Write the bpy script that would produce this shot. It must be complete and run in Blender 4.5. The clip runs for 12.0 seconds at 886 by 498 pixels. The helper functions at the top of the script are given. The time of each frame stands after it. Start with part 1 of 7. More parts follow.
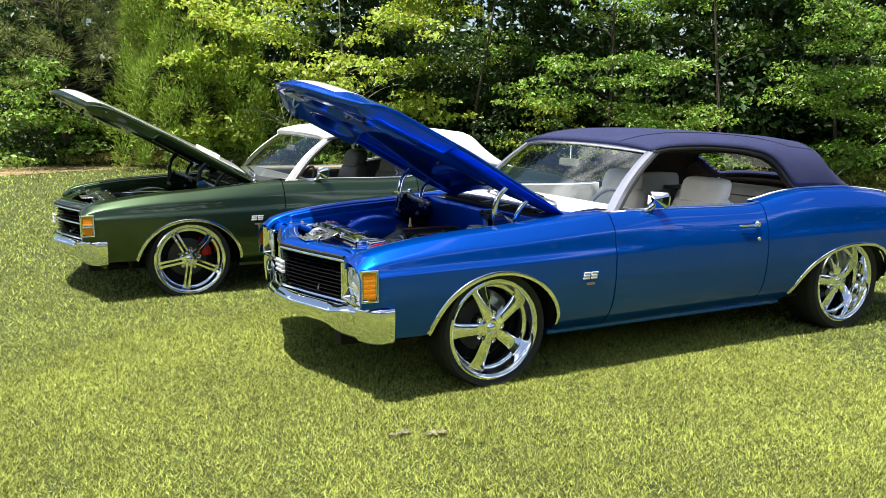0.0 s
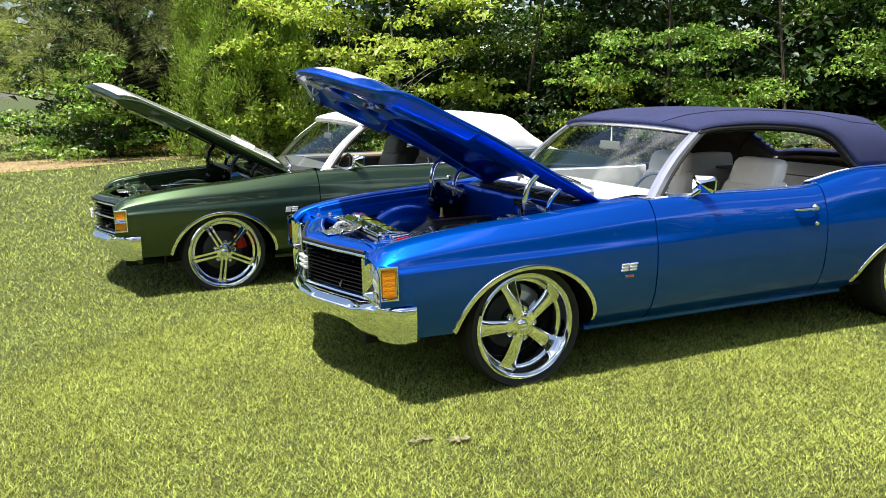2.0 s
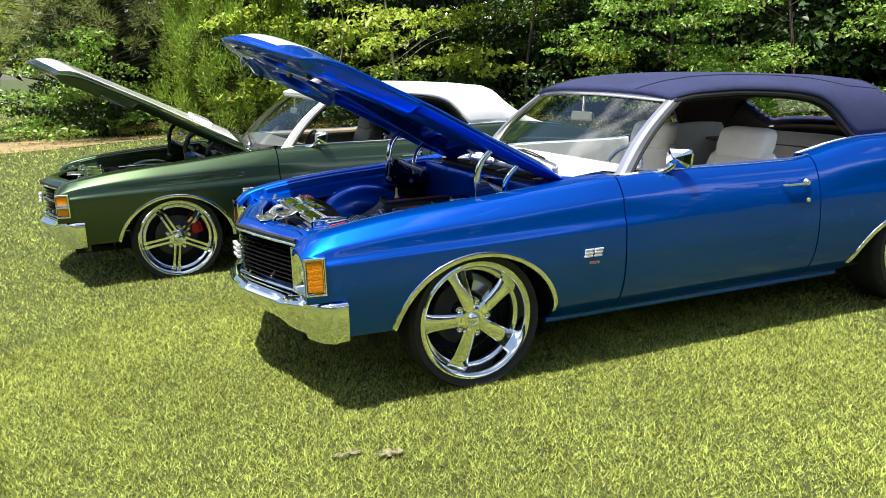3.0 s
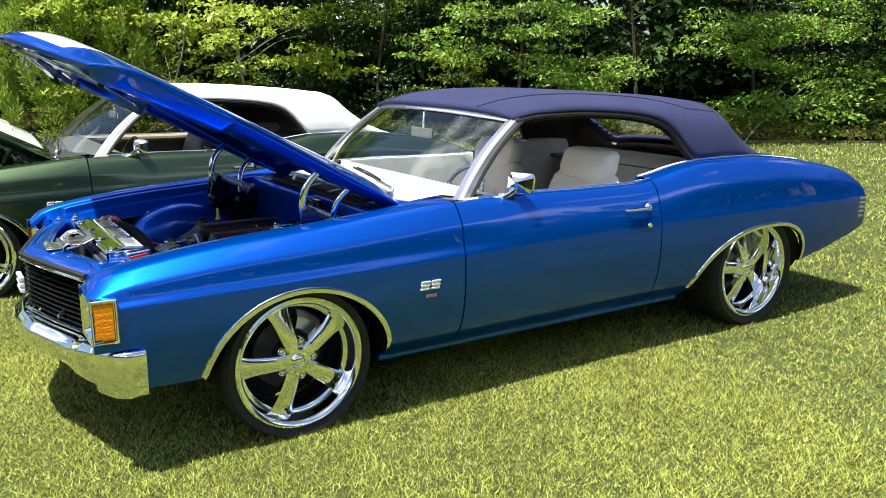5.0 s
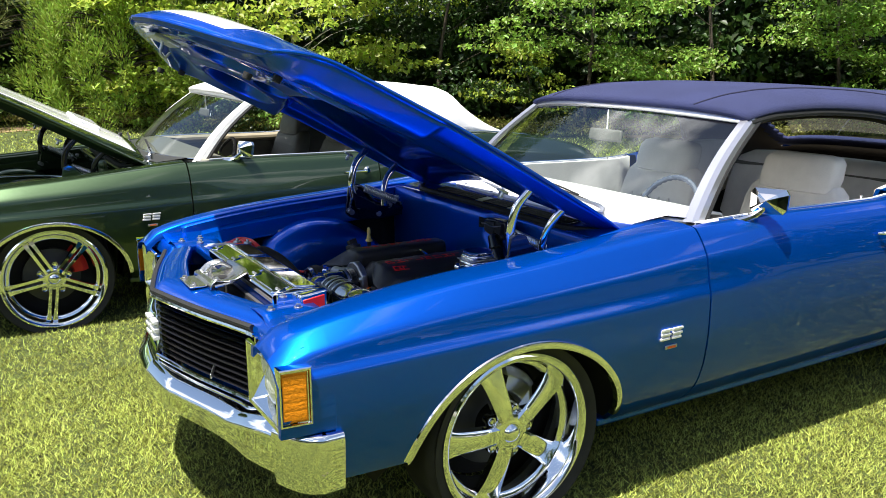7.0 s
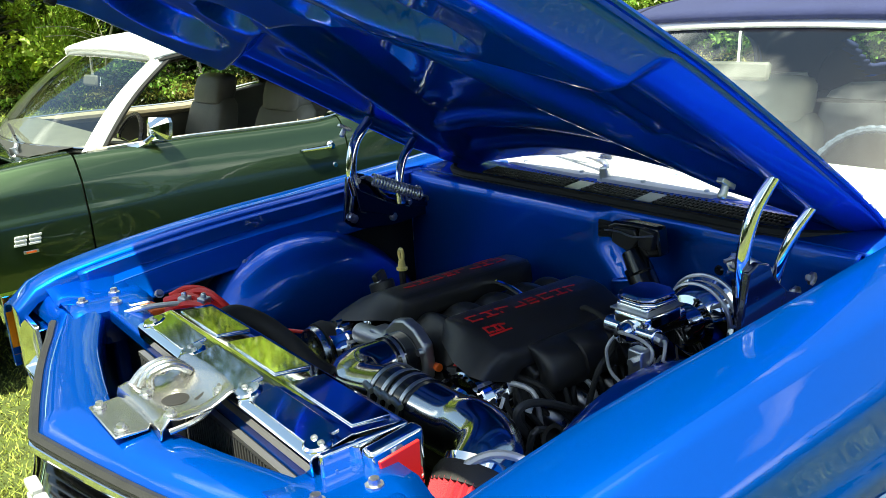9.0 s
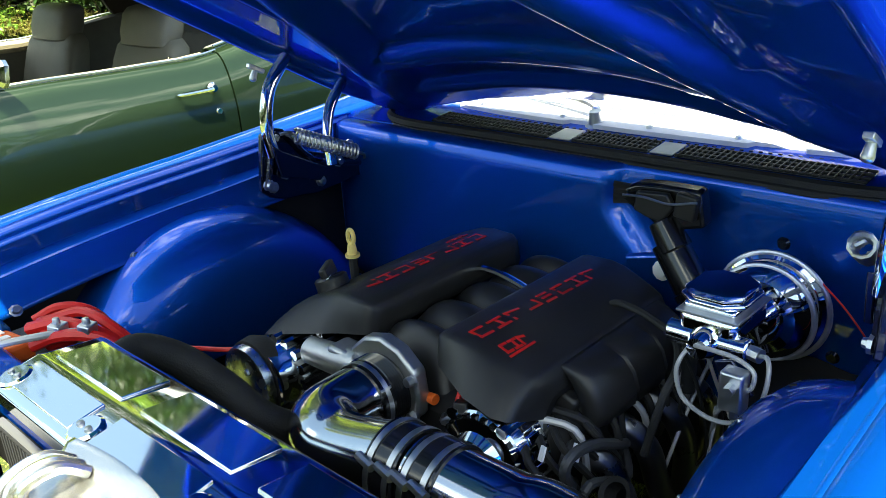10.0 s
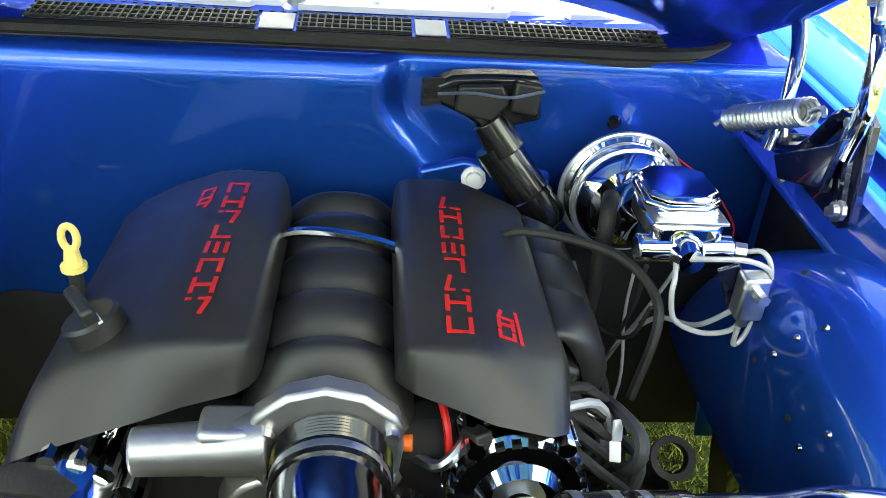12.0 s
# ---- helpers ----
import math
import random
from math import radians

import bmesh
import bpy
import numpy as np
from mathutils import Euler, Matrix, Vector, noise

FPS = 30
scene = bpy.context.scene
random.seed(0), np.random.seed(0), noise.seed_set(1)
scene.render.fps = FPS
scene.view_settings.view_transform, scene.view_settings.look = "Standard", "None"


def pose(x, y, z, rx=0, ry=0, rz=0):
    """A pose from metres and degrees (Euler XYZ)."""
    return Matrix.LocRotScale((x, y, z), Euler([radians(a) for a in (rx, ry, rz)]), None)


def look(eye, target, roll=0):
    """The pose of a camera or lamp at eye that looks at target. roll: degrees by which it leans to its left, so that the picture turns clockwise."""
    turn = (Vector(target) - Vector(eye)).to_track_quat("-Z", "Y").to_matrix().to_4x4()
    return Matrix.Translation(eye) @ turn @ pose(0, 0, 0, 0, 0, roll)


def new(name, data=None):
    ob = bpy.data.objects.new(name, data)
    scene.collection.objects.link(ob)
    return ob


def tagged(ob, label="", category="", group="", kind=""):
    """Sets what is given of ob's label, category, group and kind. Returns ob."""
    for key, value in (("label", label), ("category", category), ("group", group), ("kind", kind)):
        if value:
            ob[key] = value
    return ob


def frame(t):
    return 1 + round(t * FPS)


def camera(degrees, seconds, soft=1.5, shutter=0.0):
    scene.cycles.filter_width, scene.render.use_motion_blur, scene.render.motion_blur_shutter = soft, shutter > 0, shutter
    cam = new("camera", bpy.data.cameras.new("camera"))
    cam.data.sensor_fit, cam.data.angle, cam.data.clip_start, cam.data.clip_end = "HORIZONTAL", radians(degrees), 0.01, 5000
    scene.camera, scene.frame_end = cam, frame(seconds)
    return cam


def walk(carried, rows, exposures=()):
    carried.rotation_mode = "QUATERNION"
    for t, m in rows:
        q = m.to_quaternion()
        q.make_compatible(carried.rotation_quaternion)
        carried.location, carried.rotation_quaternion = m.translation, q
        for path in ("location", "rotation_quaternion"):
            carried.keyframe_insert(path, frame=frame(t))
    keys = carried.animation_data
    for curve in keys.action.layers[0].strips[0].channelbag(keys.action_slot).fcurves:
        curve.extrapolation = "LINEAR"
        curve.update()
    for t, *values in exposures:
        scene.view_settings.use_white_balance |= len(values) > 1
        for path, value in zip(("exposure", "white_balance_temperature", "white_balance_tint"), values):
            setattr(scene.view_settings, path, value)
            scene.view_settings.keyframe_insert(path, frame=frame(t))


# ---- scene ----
cam = camera(55.9, 12.0, soft=0.5)
PATH = [
    (0, (-2.277, -4.678, 1.491), (-1.366, -2.929, 1.159), 0.6),
    (0.5, (-2.269, -4.711, 1.503), (-1.418, -2.934, 1.157), 0.6),
    (1, (-2.236, -4.694, 1.508), (-1.447, -2.894, 1.138), 0.5),
    (1.5, (-2.143, -4.655, 1.516), (-1.367, -2.85, 1.145), -0.8),
    (2, (-1.995, -4.536, 1.509), (-1.223, -2.73, 1.134), -1.1),
    (2.5, (-1.792, -4.372, 1.491), (-1.048, -2.56, 1.086), -1.7),
    (3, (-1.503, -4.253, 1.468), (-0.769, -2.444, 1.034), -2.1),
    (3.5, (-1.256, -4.063, 1.469), (-0.508, -2.26, 1.032), -1.9),
    (3.7, (-1.181, -3.997, 1.462), (-0.391, -2.212, 1.028), -1.8),
    (5.3, (-1.252, -3.948, 1.53), (-0.204, -2.304, 1.084), 0.2),
    (5.5, (-1.329, -3.887, 1.53), (-0.288, -2.24, 1.078), 0.2),
    (6, (-1.386, -3.621, 1.512), (-0.369, -1.959, 1.059), -0.1),
    (6.5, (-1.383, -3.265, 1.519), (-0.43, -1.565, 1.07), -0.7),
    (7, (-1.43, -2.905, 1.498), (-0.449, -1.222, 1.044), -0.2),
    (7.2, (-1.434, -2.768, 1.497), (-0.413, -1.108, 1.047), 0.2),
    (8.8, (-1.127, -1.578, 1.38), (-0.015, 0.0, 0.856), -2.6),
    (9, (-1.096, -1.442, 1.369), (0.055, 0.096, 0.812), -3.3),
    (9.5, (-0.967, -1.149, 1.345), (0.228, 0.325, 0.713), -4.1),
    (10, (-0.925, -0.912, 1.322), (0.417, 0.381, 0.596), -3.5),
    (10.5, (-0.87, -0.755, 1.3), (0.659, 0.259, 0.503), -3.7),
    (11, (-0.733, -0.553, 1.281), (0.861, 0.268, 0.395), -5.0),
    (11.5, (-0.704, -0.337, 1.252), (0.971, 0.125, 0.262), -2.1),
    (12, (-0.781, -0.045, 1.243), (0.943, -0.225, 0.245), 4.4),
]
walk(cam, [(t, look(e, g, r)) for t, e, g, r in PATH], [(0, 1.07, 6500, 10), (7.2, 1.16, 6500, 10), (9, 1.78, 7100, -6), (10, 2.5, 7500, -6), (11, 3.5, 8800, -7), (11.5, 4.05, 9700, -8), (12, 4.1, 10400, -8)])

# ---- daylight ----
SUN_TO = Vector((-0.28, -0.085, 1.0)).normalized()
world = bpy.data.worlds.new("sky")
scene.world = world
world.use_nodes = True
wn, wl = world.node_tree.nodes, world.node_tree.links
sky = wn.new("ShaderNodeTexSky")
sky.sky_type, sky.sun_disc = "NISHITA", False
sky.sun_elevation = math.asin(SUN_TO.z)
sky.sun_rotation = math.atan2(SUN_TO.x, SUN_TO.y)
sky.air_density, sky.dust_density, sky.ozone_density = 1.0, 1.2, 1.0
wtc = wn.new("ShaderNodeTexCoord")
wmap = wn.new("ShaderNodeMapping")
wmap.inputs["Scale"].default_value = (1.0, 1.0, 2.2)
wnoise = wn.new("ShaderNodeTexNoise")
wnoise.inputs["Scale"].default_value, wnoise.inputs["Detail"].default_value = 2.6, 4.0
wramp = wn.new("ShaderNodeValToRGB")
wramp.color_ramp.elements[0].position, wramp.color_ramp.elements[1].position = 0.55, 0.70
wmix = wn.new("ShaderNodeMix")
wmix.data_type = "RGBA"
wmix.inputs["B"].default_value = (19.0, 19.3, 19.8, 1)
wl.new(wtc.outputs["Generated"], wmap.inputs["Vector"])
wl.new(wmap.outputs["Vector"], wnoise.inputs["Vector"])
wl.new(wnoise.outputs["Fac"], wramp.inputs["Fac"])
wl.new(wramp.outputs["Color"], wmix.inputs["Factor"])
wl.new(sky.outputs["Color"], wmix.inputs["A"])
wl.new(wmix.outputs["Result"], wn["Background"].inputs["Color"])
wn["Background"].inputs["Strength"].default_value = 0.075
sun = new("sun", bpy.data.lights.new("sun", "SUN"))
sun.data.energy, sun.data.angle, sun.data.color = 5.0, radians(0.55), (1.0, 0.96, 0.88)
sun.matrix_world = look(SUN_TO * 30, (0, 0, 0))

# ---- materials ----


def material(name, colour, rough=0.5, metal=0.0, coat=0.0, spec=0.5, bump=0.0, bump_scale=200.0, vary=0.0, vary_scale=8.0,
             translucent=0.0, island=0.0, transmission=0.0, ior=1.45, alpha=1.0, rough_vary=0.0, flake=0.0):
    m = bpy.data.materials.new(name)
    m.use_nodes = True
    n, l = m.node_tree.nodes, m.node_tree.links
    p = n["Principled BSDF"]
    p.inputs["Base Color"].default_value = (*colour, 1)
    p.inputs["Roughness"].default_value = rough
    p.inputs["Metallic"].default_value = metal
    p.inputs["Coat Weight"].default_value = coat
    p.inputs["Coat Roughness"].default_value = 0.015
    p.inputs["Coat IOR"].default_value = 1.5
    p.inputs["Specular IOR Level"].default_value = spec
    p.inputs["Transmission Weight"].default_value = transmission
    p.inputs["IOR"].default_value = ior
    p.inputs["Alpha"].default_value = alpha
    tc = n.new("ShaderNodeTexCoord")
    colour_out = None
    if vary or rough_vary:
        no = n.new("ShaderNodeTexNoise")
        no.inputs["Scale"].default_value, no.inputs["Detail"].default_value = vary_scale, 6
        l.new(tc.outputs["Object"], no.inputs["Vector"])
        if vary:
            mp = n.new("ShaderNodeMapRange")
            mp.inputs["From Min"].default_value, mp.inputs["From Max"].default_value = 0.3, 0.7
            mp.inputs["To Min"].default_value, mp.inputs["To Max"].default_value = 1 - vary, 1 + vary
            l.new(no.outputs["Fac"], mp.inputs["Value"])
            mx = n.new("ShaderNodeVectorMath")
            mx.operation = "SCALE"
            mx.inputs[0].default_value = colour
            l.new(mp.outputs["Result"], mx.inputs["Scale"])
            colour_out = mx.outputs["Vector"]
        if rough_vary:
            mr = n.new("ShaderNodeMapRange")
            mr.inputs["From Min"].default_value, mr.inputs["From Max"].default_value = 0.35, 0.7
            mr.inputs["To Min"].default_value, mr.inputs["To Max"].default_value = rough, rough + rough_vary
            l.new(no.outputs["Fac"], mr.inputs["Value"])
            l.new(mr.outputs["Result"], p.inputs["Roughness"])
    if island:
        ge = n.new("ShaderNodeNewGeometry")
        hs = n.new("ShaderNodeHueSaturation")
        hs.inputs["Color"].default_value = (*colour, 1)
        if colour_out:
            l.new(colour_out, hs.inputs["Color"])
        mv = n.new("ShaderNodeMapRange")
        mv.inputs["To Min"].default_value, mv.inputs["To Max"].default_value = 1 - island, 1 + island
        mh = n.new("ShaderNodeMapRange")
        mh.inputs["To Min"].default_value, mh.inputs["To Max"].default_value = 0.47, 0.515
        l.new(ge.outputs["Random Per Island"], mv.inputs["Value"])
        l.new(ge.outputs["Random Per Island"], mh.inputs["Value"])
        l.new(mv.outputs["Result"], hs.inputs["Value"])
        l.new(mh.outputs["Result"], hs.inputs["Hue"])
        colour_out = hs.outputs["Color"]
    if flake:
        vo = n.new("ShaderNodeTexVoronoi")
        vo.inputs["Scale"].default_value = 2500
        l.new(tc.outputs["Object"], vo.inputs["Vector"])
        mf = n.new("ShaderNodeMix")
        mf.data_type = "RGBA"
        mf.inputs["A"].default_value = (*colour, 1)
        mf.inputs["B"].default_value = (*[min(1, c * 1.7 + 0.01) for c in colour], 1)
        sep = n.new("ShaderNodeSeparateColor")
        l.new(vo.outputs["Color"], sep.inputs["Color"])
        mm = n.new("ShaderNodeMath")
        mm.operation = "MULTIPLY"
        mm.inputs[1].default_value = flake
        l.new(sep.outputs["Red"], mm.inputs[0])
        l.new(mm.outputs["Value"], mf.inputs["Factor"])
        colour_out = mf.outputs["Result"]
    if colour_out:
        l.new(colour_out, p.inputs["Base Color"])
    if bump:
        nb = n.new("ShaderNodeTexNoise")
        nb.inputs["Scale"].default_value, nb.inputs["Detail"].default_value = bump_scale, 4
        l.new(tc.outputs["Object"], nb.inputs["Vector"])
        bp = n.new("ShaderNodeBump")
        bp.inputs["Strength"].default_value, bp.inputs["Distance"].default_value = bump, 0.01
        l.new(nb.outputs["Fac"], bp.inputs["Height"])
        l.new(bp.outputs["Normal"], p.inputs["Normal"])
    if translucent:
        tr = n.new("ShaderNodeBsdfTranslucent")
        tr.inputs["Color"].default_value = (*[min(1, c * 1.6) for c in colour], 1)
        if colour_out:
            br = n.new("ShaderNodeVectorMath")
            br.operation = "SCALE"
            br.inputs["Scale"].default_value = 1.6
            l.new(colour_out, br.inputs[0])
            l.new(br.outputs["Vector"], tr.inputs["Color"])
        ms = n.new("ShaderNodeMixShader")
        ms.inputs["Fac"].default_value = translucent
        l.new(p.outputs["BSDF"], ms.inputs[1])
        l.new(tr.outputs["BSDF"], ms.inputs[2])
        l.new(ms.outputs["Shader"], n["Material Output"].inputs["Surface"])
    return m




def flake_paint(name, deep, sheen, rough, share, coat=1.0):
    """Clear-coated metallic paint: a rough coloured flake layer over a deep pigment."""
    m = material(name, deep, 0.5, 0.0, coat=coat, spec=0.0, bump=0.010, bump_scale=900)
    n, l = m.node_tree.nodes, m.node_tree.links
    a = n["Principled BSDF"]
    b = n.new("ShaderNodeBsdfPrincipled")
    tc, vo, sep, mf = n.new("ShaderNodeTexCoord"), n.new("ShaderNodeTexVoronoi"), n.new("ShaderNodeSeparateColor"), n.new("ShaderNodeMix")
    vo.inputs["Scale"].default_value = 2500
    mf.data_type = "RGBA"
    mf.inputs["A"].default_value = (*[c * 0.75 for c in sheen], 1)
    mf.inputs["B"].default_value = (*[min(1, c * 1.3) for c in sheen], 1)
    # slow orange-peel unevenness of the clear coat
    wv, wb = n.new("ShaderNodeTexNoise"), n.new("ShaderNodeBump")
    wv.inputs["Scale"].default_value, wv.inputs["Detail"].default_value = 9.0, 2
    wb.inputs["Strength"].default_value, wb.inputs["Distance"].default_value = 0.05, 0.01
    l.new(tc.outputs["Object"], wv.inputs["Vector"])
    l.new(wv.outputs["Fac"], wb.inputs["Height"])
    l.new(tc.outputs["Object"], vo.inputs["Vector"])
    l.new(vo.outputs["Color"], sep.inputs["Color"])
    l.new(sep.outputs["Red"], mf.inputs["Factor"])
    l.new(mf.outputs["Result"], b.inputs["Base Color"])
    b.inputs["Metallic"].default_value, b.inputs["Roughness"].default_value = 1.0, rough
    b.inputs["Specular Tint"].default_value = (*[c ** 0.7 for c in sheen], 1)
    for p in (a, b):
        p.inputs["Coat Weight"].default_value, p.inputs["Coat Roughness"].default_value, p.inputs["Coat IOR"].default_value = coat, 0.012, 1.5
        l.new(wb.outputs["Normal"], p.inputs["Coat Normal"])
    mx = n.new("ShaderNodeMixShader")
    mx.inputs["Fac"].default_value = share
    l.new(a.outputs["BSDF"], mx.inputs[1])
    l.new(b.outputs["BSDF"], mx.inputs[2])
    l.new(mx.outputs["Shader"], n["Material Output"].inputs["Surface"])
    return m


M_BLUE = flake_paint("blue metallic paint", (0.0002, 0.037, 0.185), (0.0003, 0.120, 0.880), 0.38, 0.50, 0.75)
M_GREEN = flake_paint("dark green metallic paint", (0.015, 0.028, 0.013), (0.062, 0.098, 0.052), 0.34, 0.60, 0.9)
M_CHROME = material("chrome", (0.86, 0.87, 0.88), 0.035, 1.0, rough_vary=0.03, vary_scale=30)
M_STEEL = material("satin steel", (0.55, 0.56, 0.58), 0.3, 1.0, rough_vary=0.15, vary_scale=60)
M_BRIGHT = material("brushed bright trim", (0.54, 0.54, 0.60), 0.30, 0.80)
M_DISC = material("dull disc steel", (0.07, 0.07, 0.07), 0.5, 0.7)
M_PALE = material("pale grey panel", (0.66, 0.65, 0.67), 0.4, vary=0.05, vary_scale=12)
M_HINGE = material("dark blue plated steel", (0.010, 0.014, 0.050), 0.14, 0.6, coat=1.0, rough_vary=0.15, vary_scale=30)
M_FIN = material("dark grey fin metal", (0.16, 0.16, 0.16), 0.4, 0.6)
M_LATCH = material("bright zinc plate", (0.62, 0.61, 0.59), 0.22, 0.97, rough_vary=0.05, vary_scale=30)
M_HEADER = material("heat-greyed header pipe", (0.20, 0.20, 0.21), 0.25, 1.0, rough_vary=0.2, vary_scale=20)
M_BRUSHED = material("turned aluminium", (0.46, 0.47, 0.49), 0.20, 1.0, rough_vary=0.12, vary_scale=50)
M_PIPE = material("polished steel pipe", (0.50, 0.51, 0.53), 0.09, 1.0, rough_vary=0.05, vary_scale=20)
M_CAST = material("cast aluminium", (0.42, 0.42, 0.42), 0.38, 0.9, bump=0.06, bump_scale=400, vary=0.08, vary_scale=40)
M_BLACK = material("black moulded plastic", (0.017, 0.0165, 0.0165), 0.36, bump=0.10, bump_scale=1800, vary=0.15, vary_scale=14, rough_vary=0.12)
M_GLOSSBLACK = material("gloss black", (0.008, 0.008, 0.009), 0.18, coat=0.3)
M_RUBBER = material("black rubber", (0.013, 0.013, 0.013), 0.7, bump=0.15, bump_scale=300, vary=0.25, vary_scale=20)
M_DARK = material("dark underbody and shade", (0.008, 0.008, 0.009), 0.8, vary=0.3, vary_scale=10)
M_NAVY = material("navy canvas", (0.020, 0.026, 0.086), 0.85, bump=0.5, bump_scale=900, vary=0.12, vary_scale=5)
M_SEAM = material("dark navy thread", (0.010, 0.011, 0.034), 0.9)
M_BADGE = material("satin bright badge metal", (0.74, 0.74, 0.76), 0.35, 0.35, coat=0.5)
M_WHITETOP = material("white vinyl", (0.78, 0.77, 0.74), 0.55, bump=0.2, bump_scale=500, vary=0.04, vary_scale=5)
M_CREAM = material("off-white vinyl", (0.80, 0.785, 0.75), 0.5, bump=0.2, bump_scale=250, vary=0.06, vary_scale=12)
M_LINING = material("brown lining cloth", (0.035, 0.026, 0.020), 0.9, bump=0.3, bump_scale=400, vary=0.15, vary_scale=9)
M_GREYHIDE = material("dark grey-green vinyl", (0.13, 0.13, 0.11), 0.5, bump=0.2, bump_scale=250, vary=0.1, vary_scale=12)
M_STRIPE = material("white stripe paint", (0.80, 0.80, 0.79), 0.25, coat=1.0, vary=0.03, vary_scale=6)
M_RIM = material("dark blue-grey grip", (0.07, 0.09, 0.13), 0.45, bump=0.3, bump_scale=140)
M_TAN = material("beige vinyl", (0.30, 0.26, 0.18), 0.55, bump=0.2, bump_scale=250, vary=0.1, vary_scale=12)
M_AMBER = material("amber lens", (0.85, 0.27, 0.01), 0.15, coat=0.5, bump=0.3, bump_scale=120)
M_CLEAR = material("clear lens", (0.75, 0.77, 0.78), 0.12, coat=0.6, bump=0.5, bump_scale=90, metal=0.5)
M_RED = material("red paint", (0.55, 0.012, 0.012), 0.4)
M_REDFILTER = material("red gauze", (0.42, 0.02, 0.03), 0.65, bump=0.4, bump_scale=600)
M_ORANGE = material("orange plastic", (0.75, 0.13, 0.02), 0.45)
M_YELLOW = material("yellow plastic", (0.80, 0.62, 0.20), 0.4)
M_GREYWIRE = material("grey tube", (0.42, 0.42, 0.42), 0.4, 0.3)
M_GREYHOSE = material("dark grey hose rubber", (0.050, 0.052, 0.055), 0.45, rough_vary=0.1, vary_scale=30)
M_WHITE = material("white label", (0.8, 0.8, 0.8), 0.5)
M_PATCH = material("dry thatch", (0.22, 0.20, 0.11), 0.9, vary=0.3, vary_scale=60, bump=0.5, bump_scale=120)


def glass_material(name, tint):
    m = bpy.data.materials.new(name)
    m.use_nodes = True
    n, l = m.node_tree.nodes, m.node_tree.links
    n.remove(n["Principled BSDF"])
    t, g, f, x = n.new("ShaderNodeBsdfTransparent"), n.new("ShaderNodeBsdfGlossy"), n.new("ShaderNodeFresnel"), n.new("ShaderNodeMixShader")
    t.inputs["Color"].default_value = (*tint, 1)
    g.inputs["Roughness"].default_value = 0.0
    f.inputs["IOR"].default_value = 2.1
    l.new(f.outputs["Fac"], x.inputs["Fac"])
    l.new(t.outputs["BSDF"], x.inputs[1])
    l.new(g.outputs["BSDF"], x.inputs[2])
    l.new(x.outputs["Shader"], n["Material Output"].inputs["Surface"])
    return m


M_GLASS = glass_material("window glass", (0.78, 0.86, 0.86))

# ---- building helpers ----


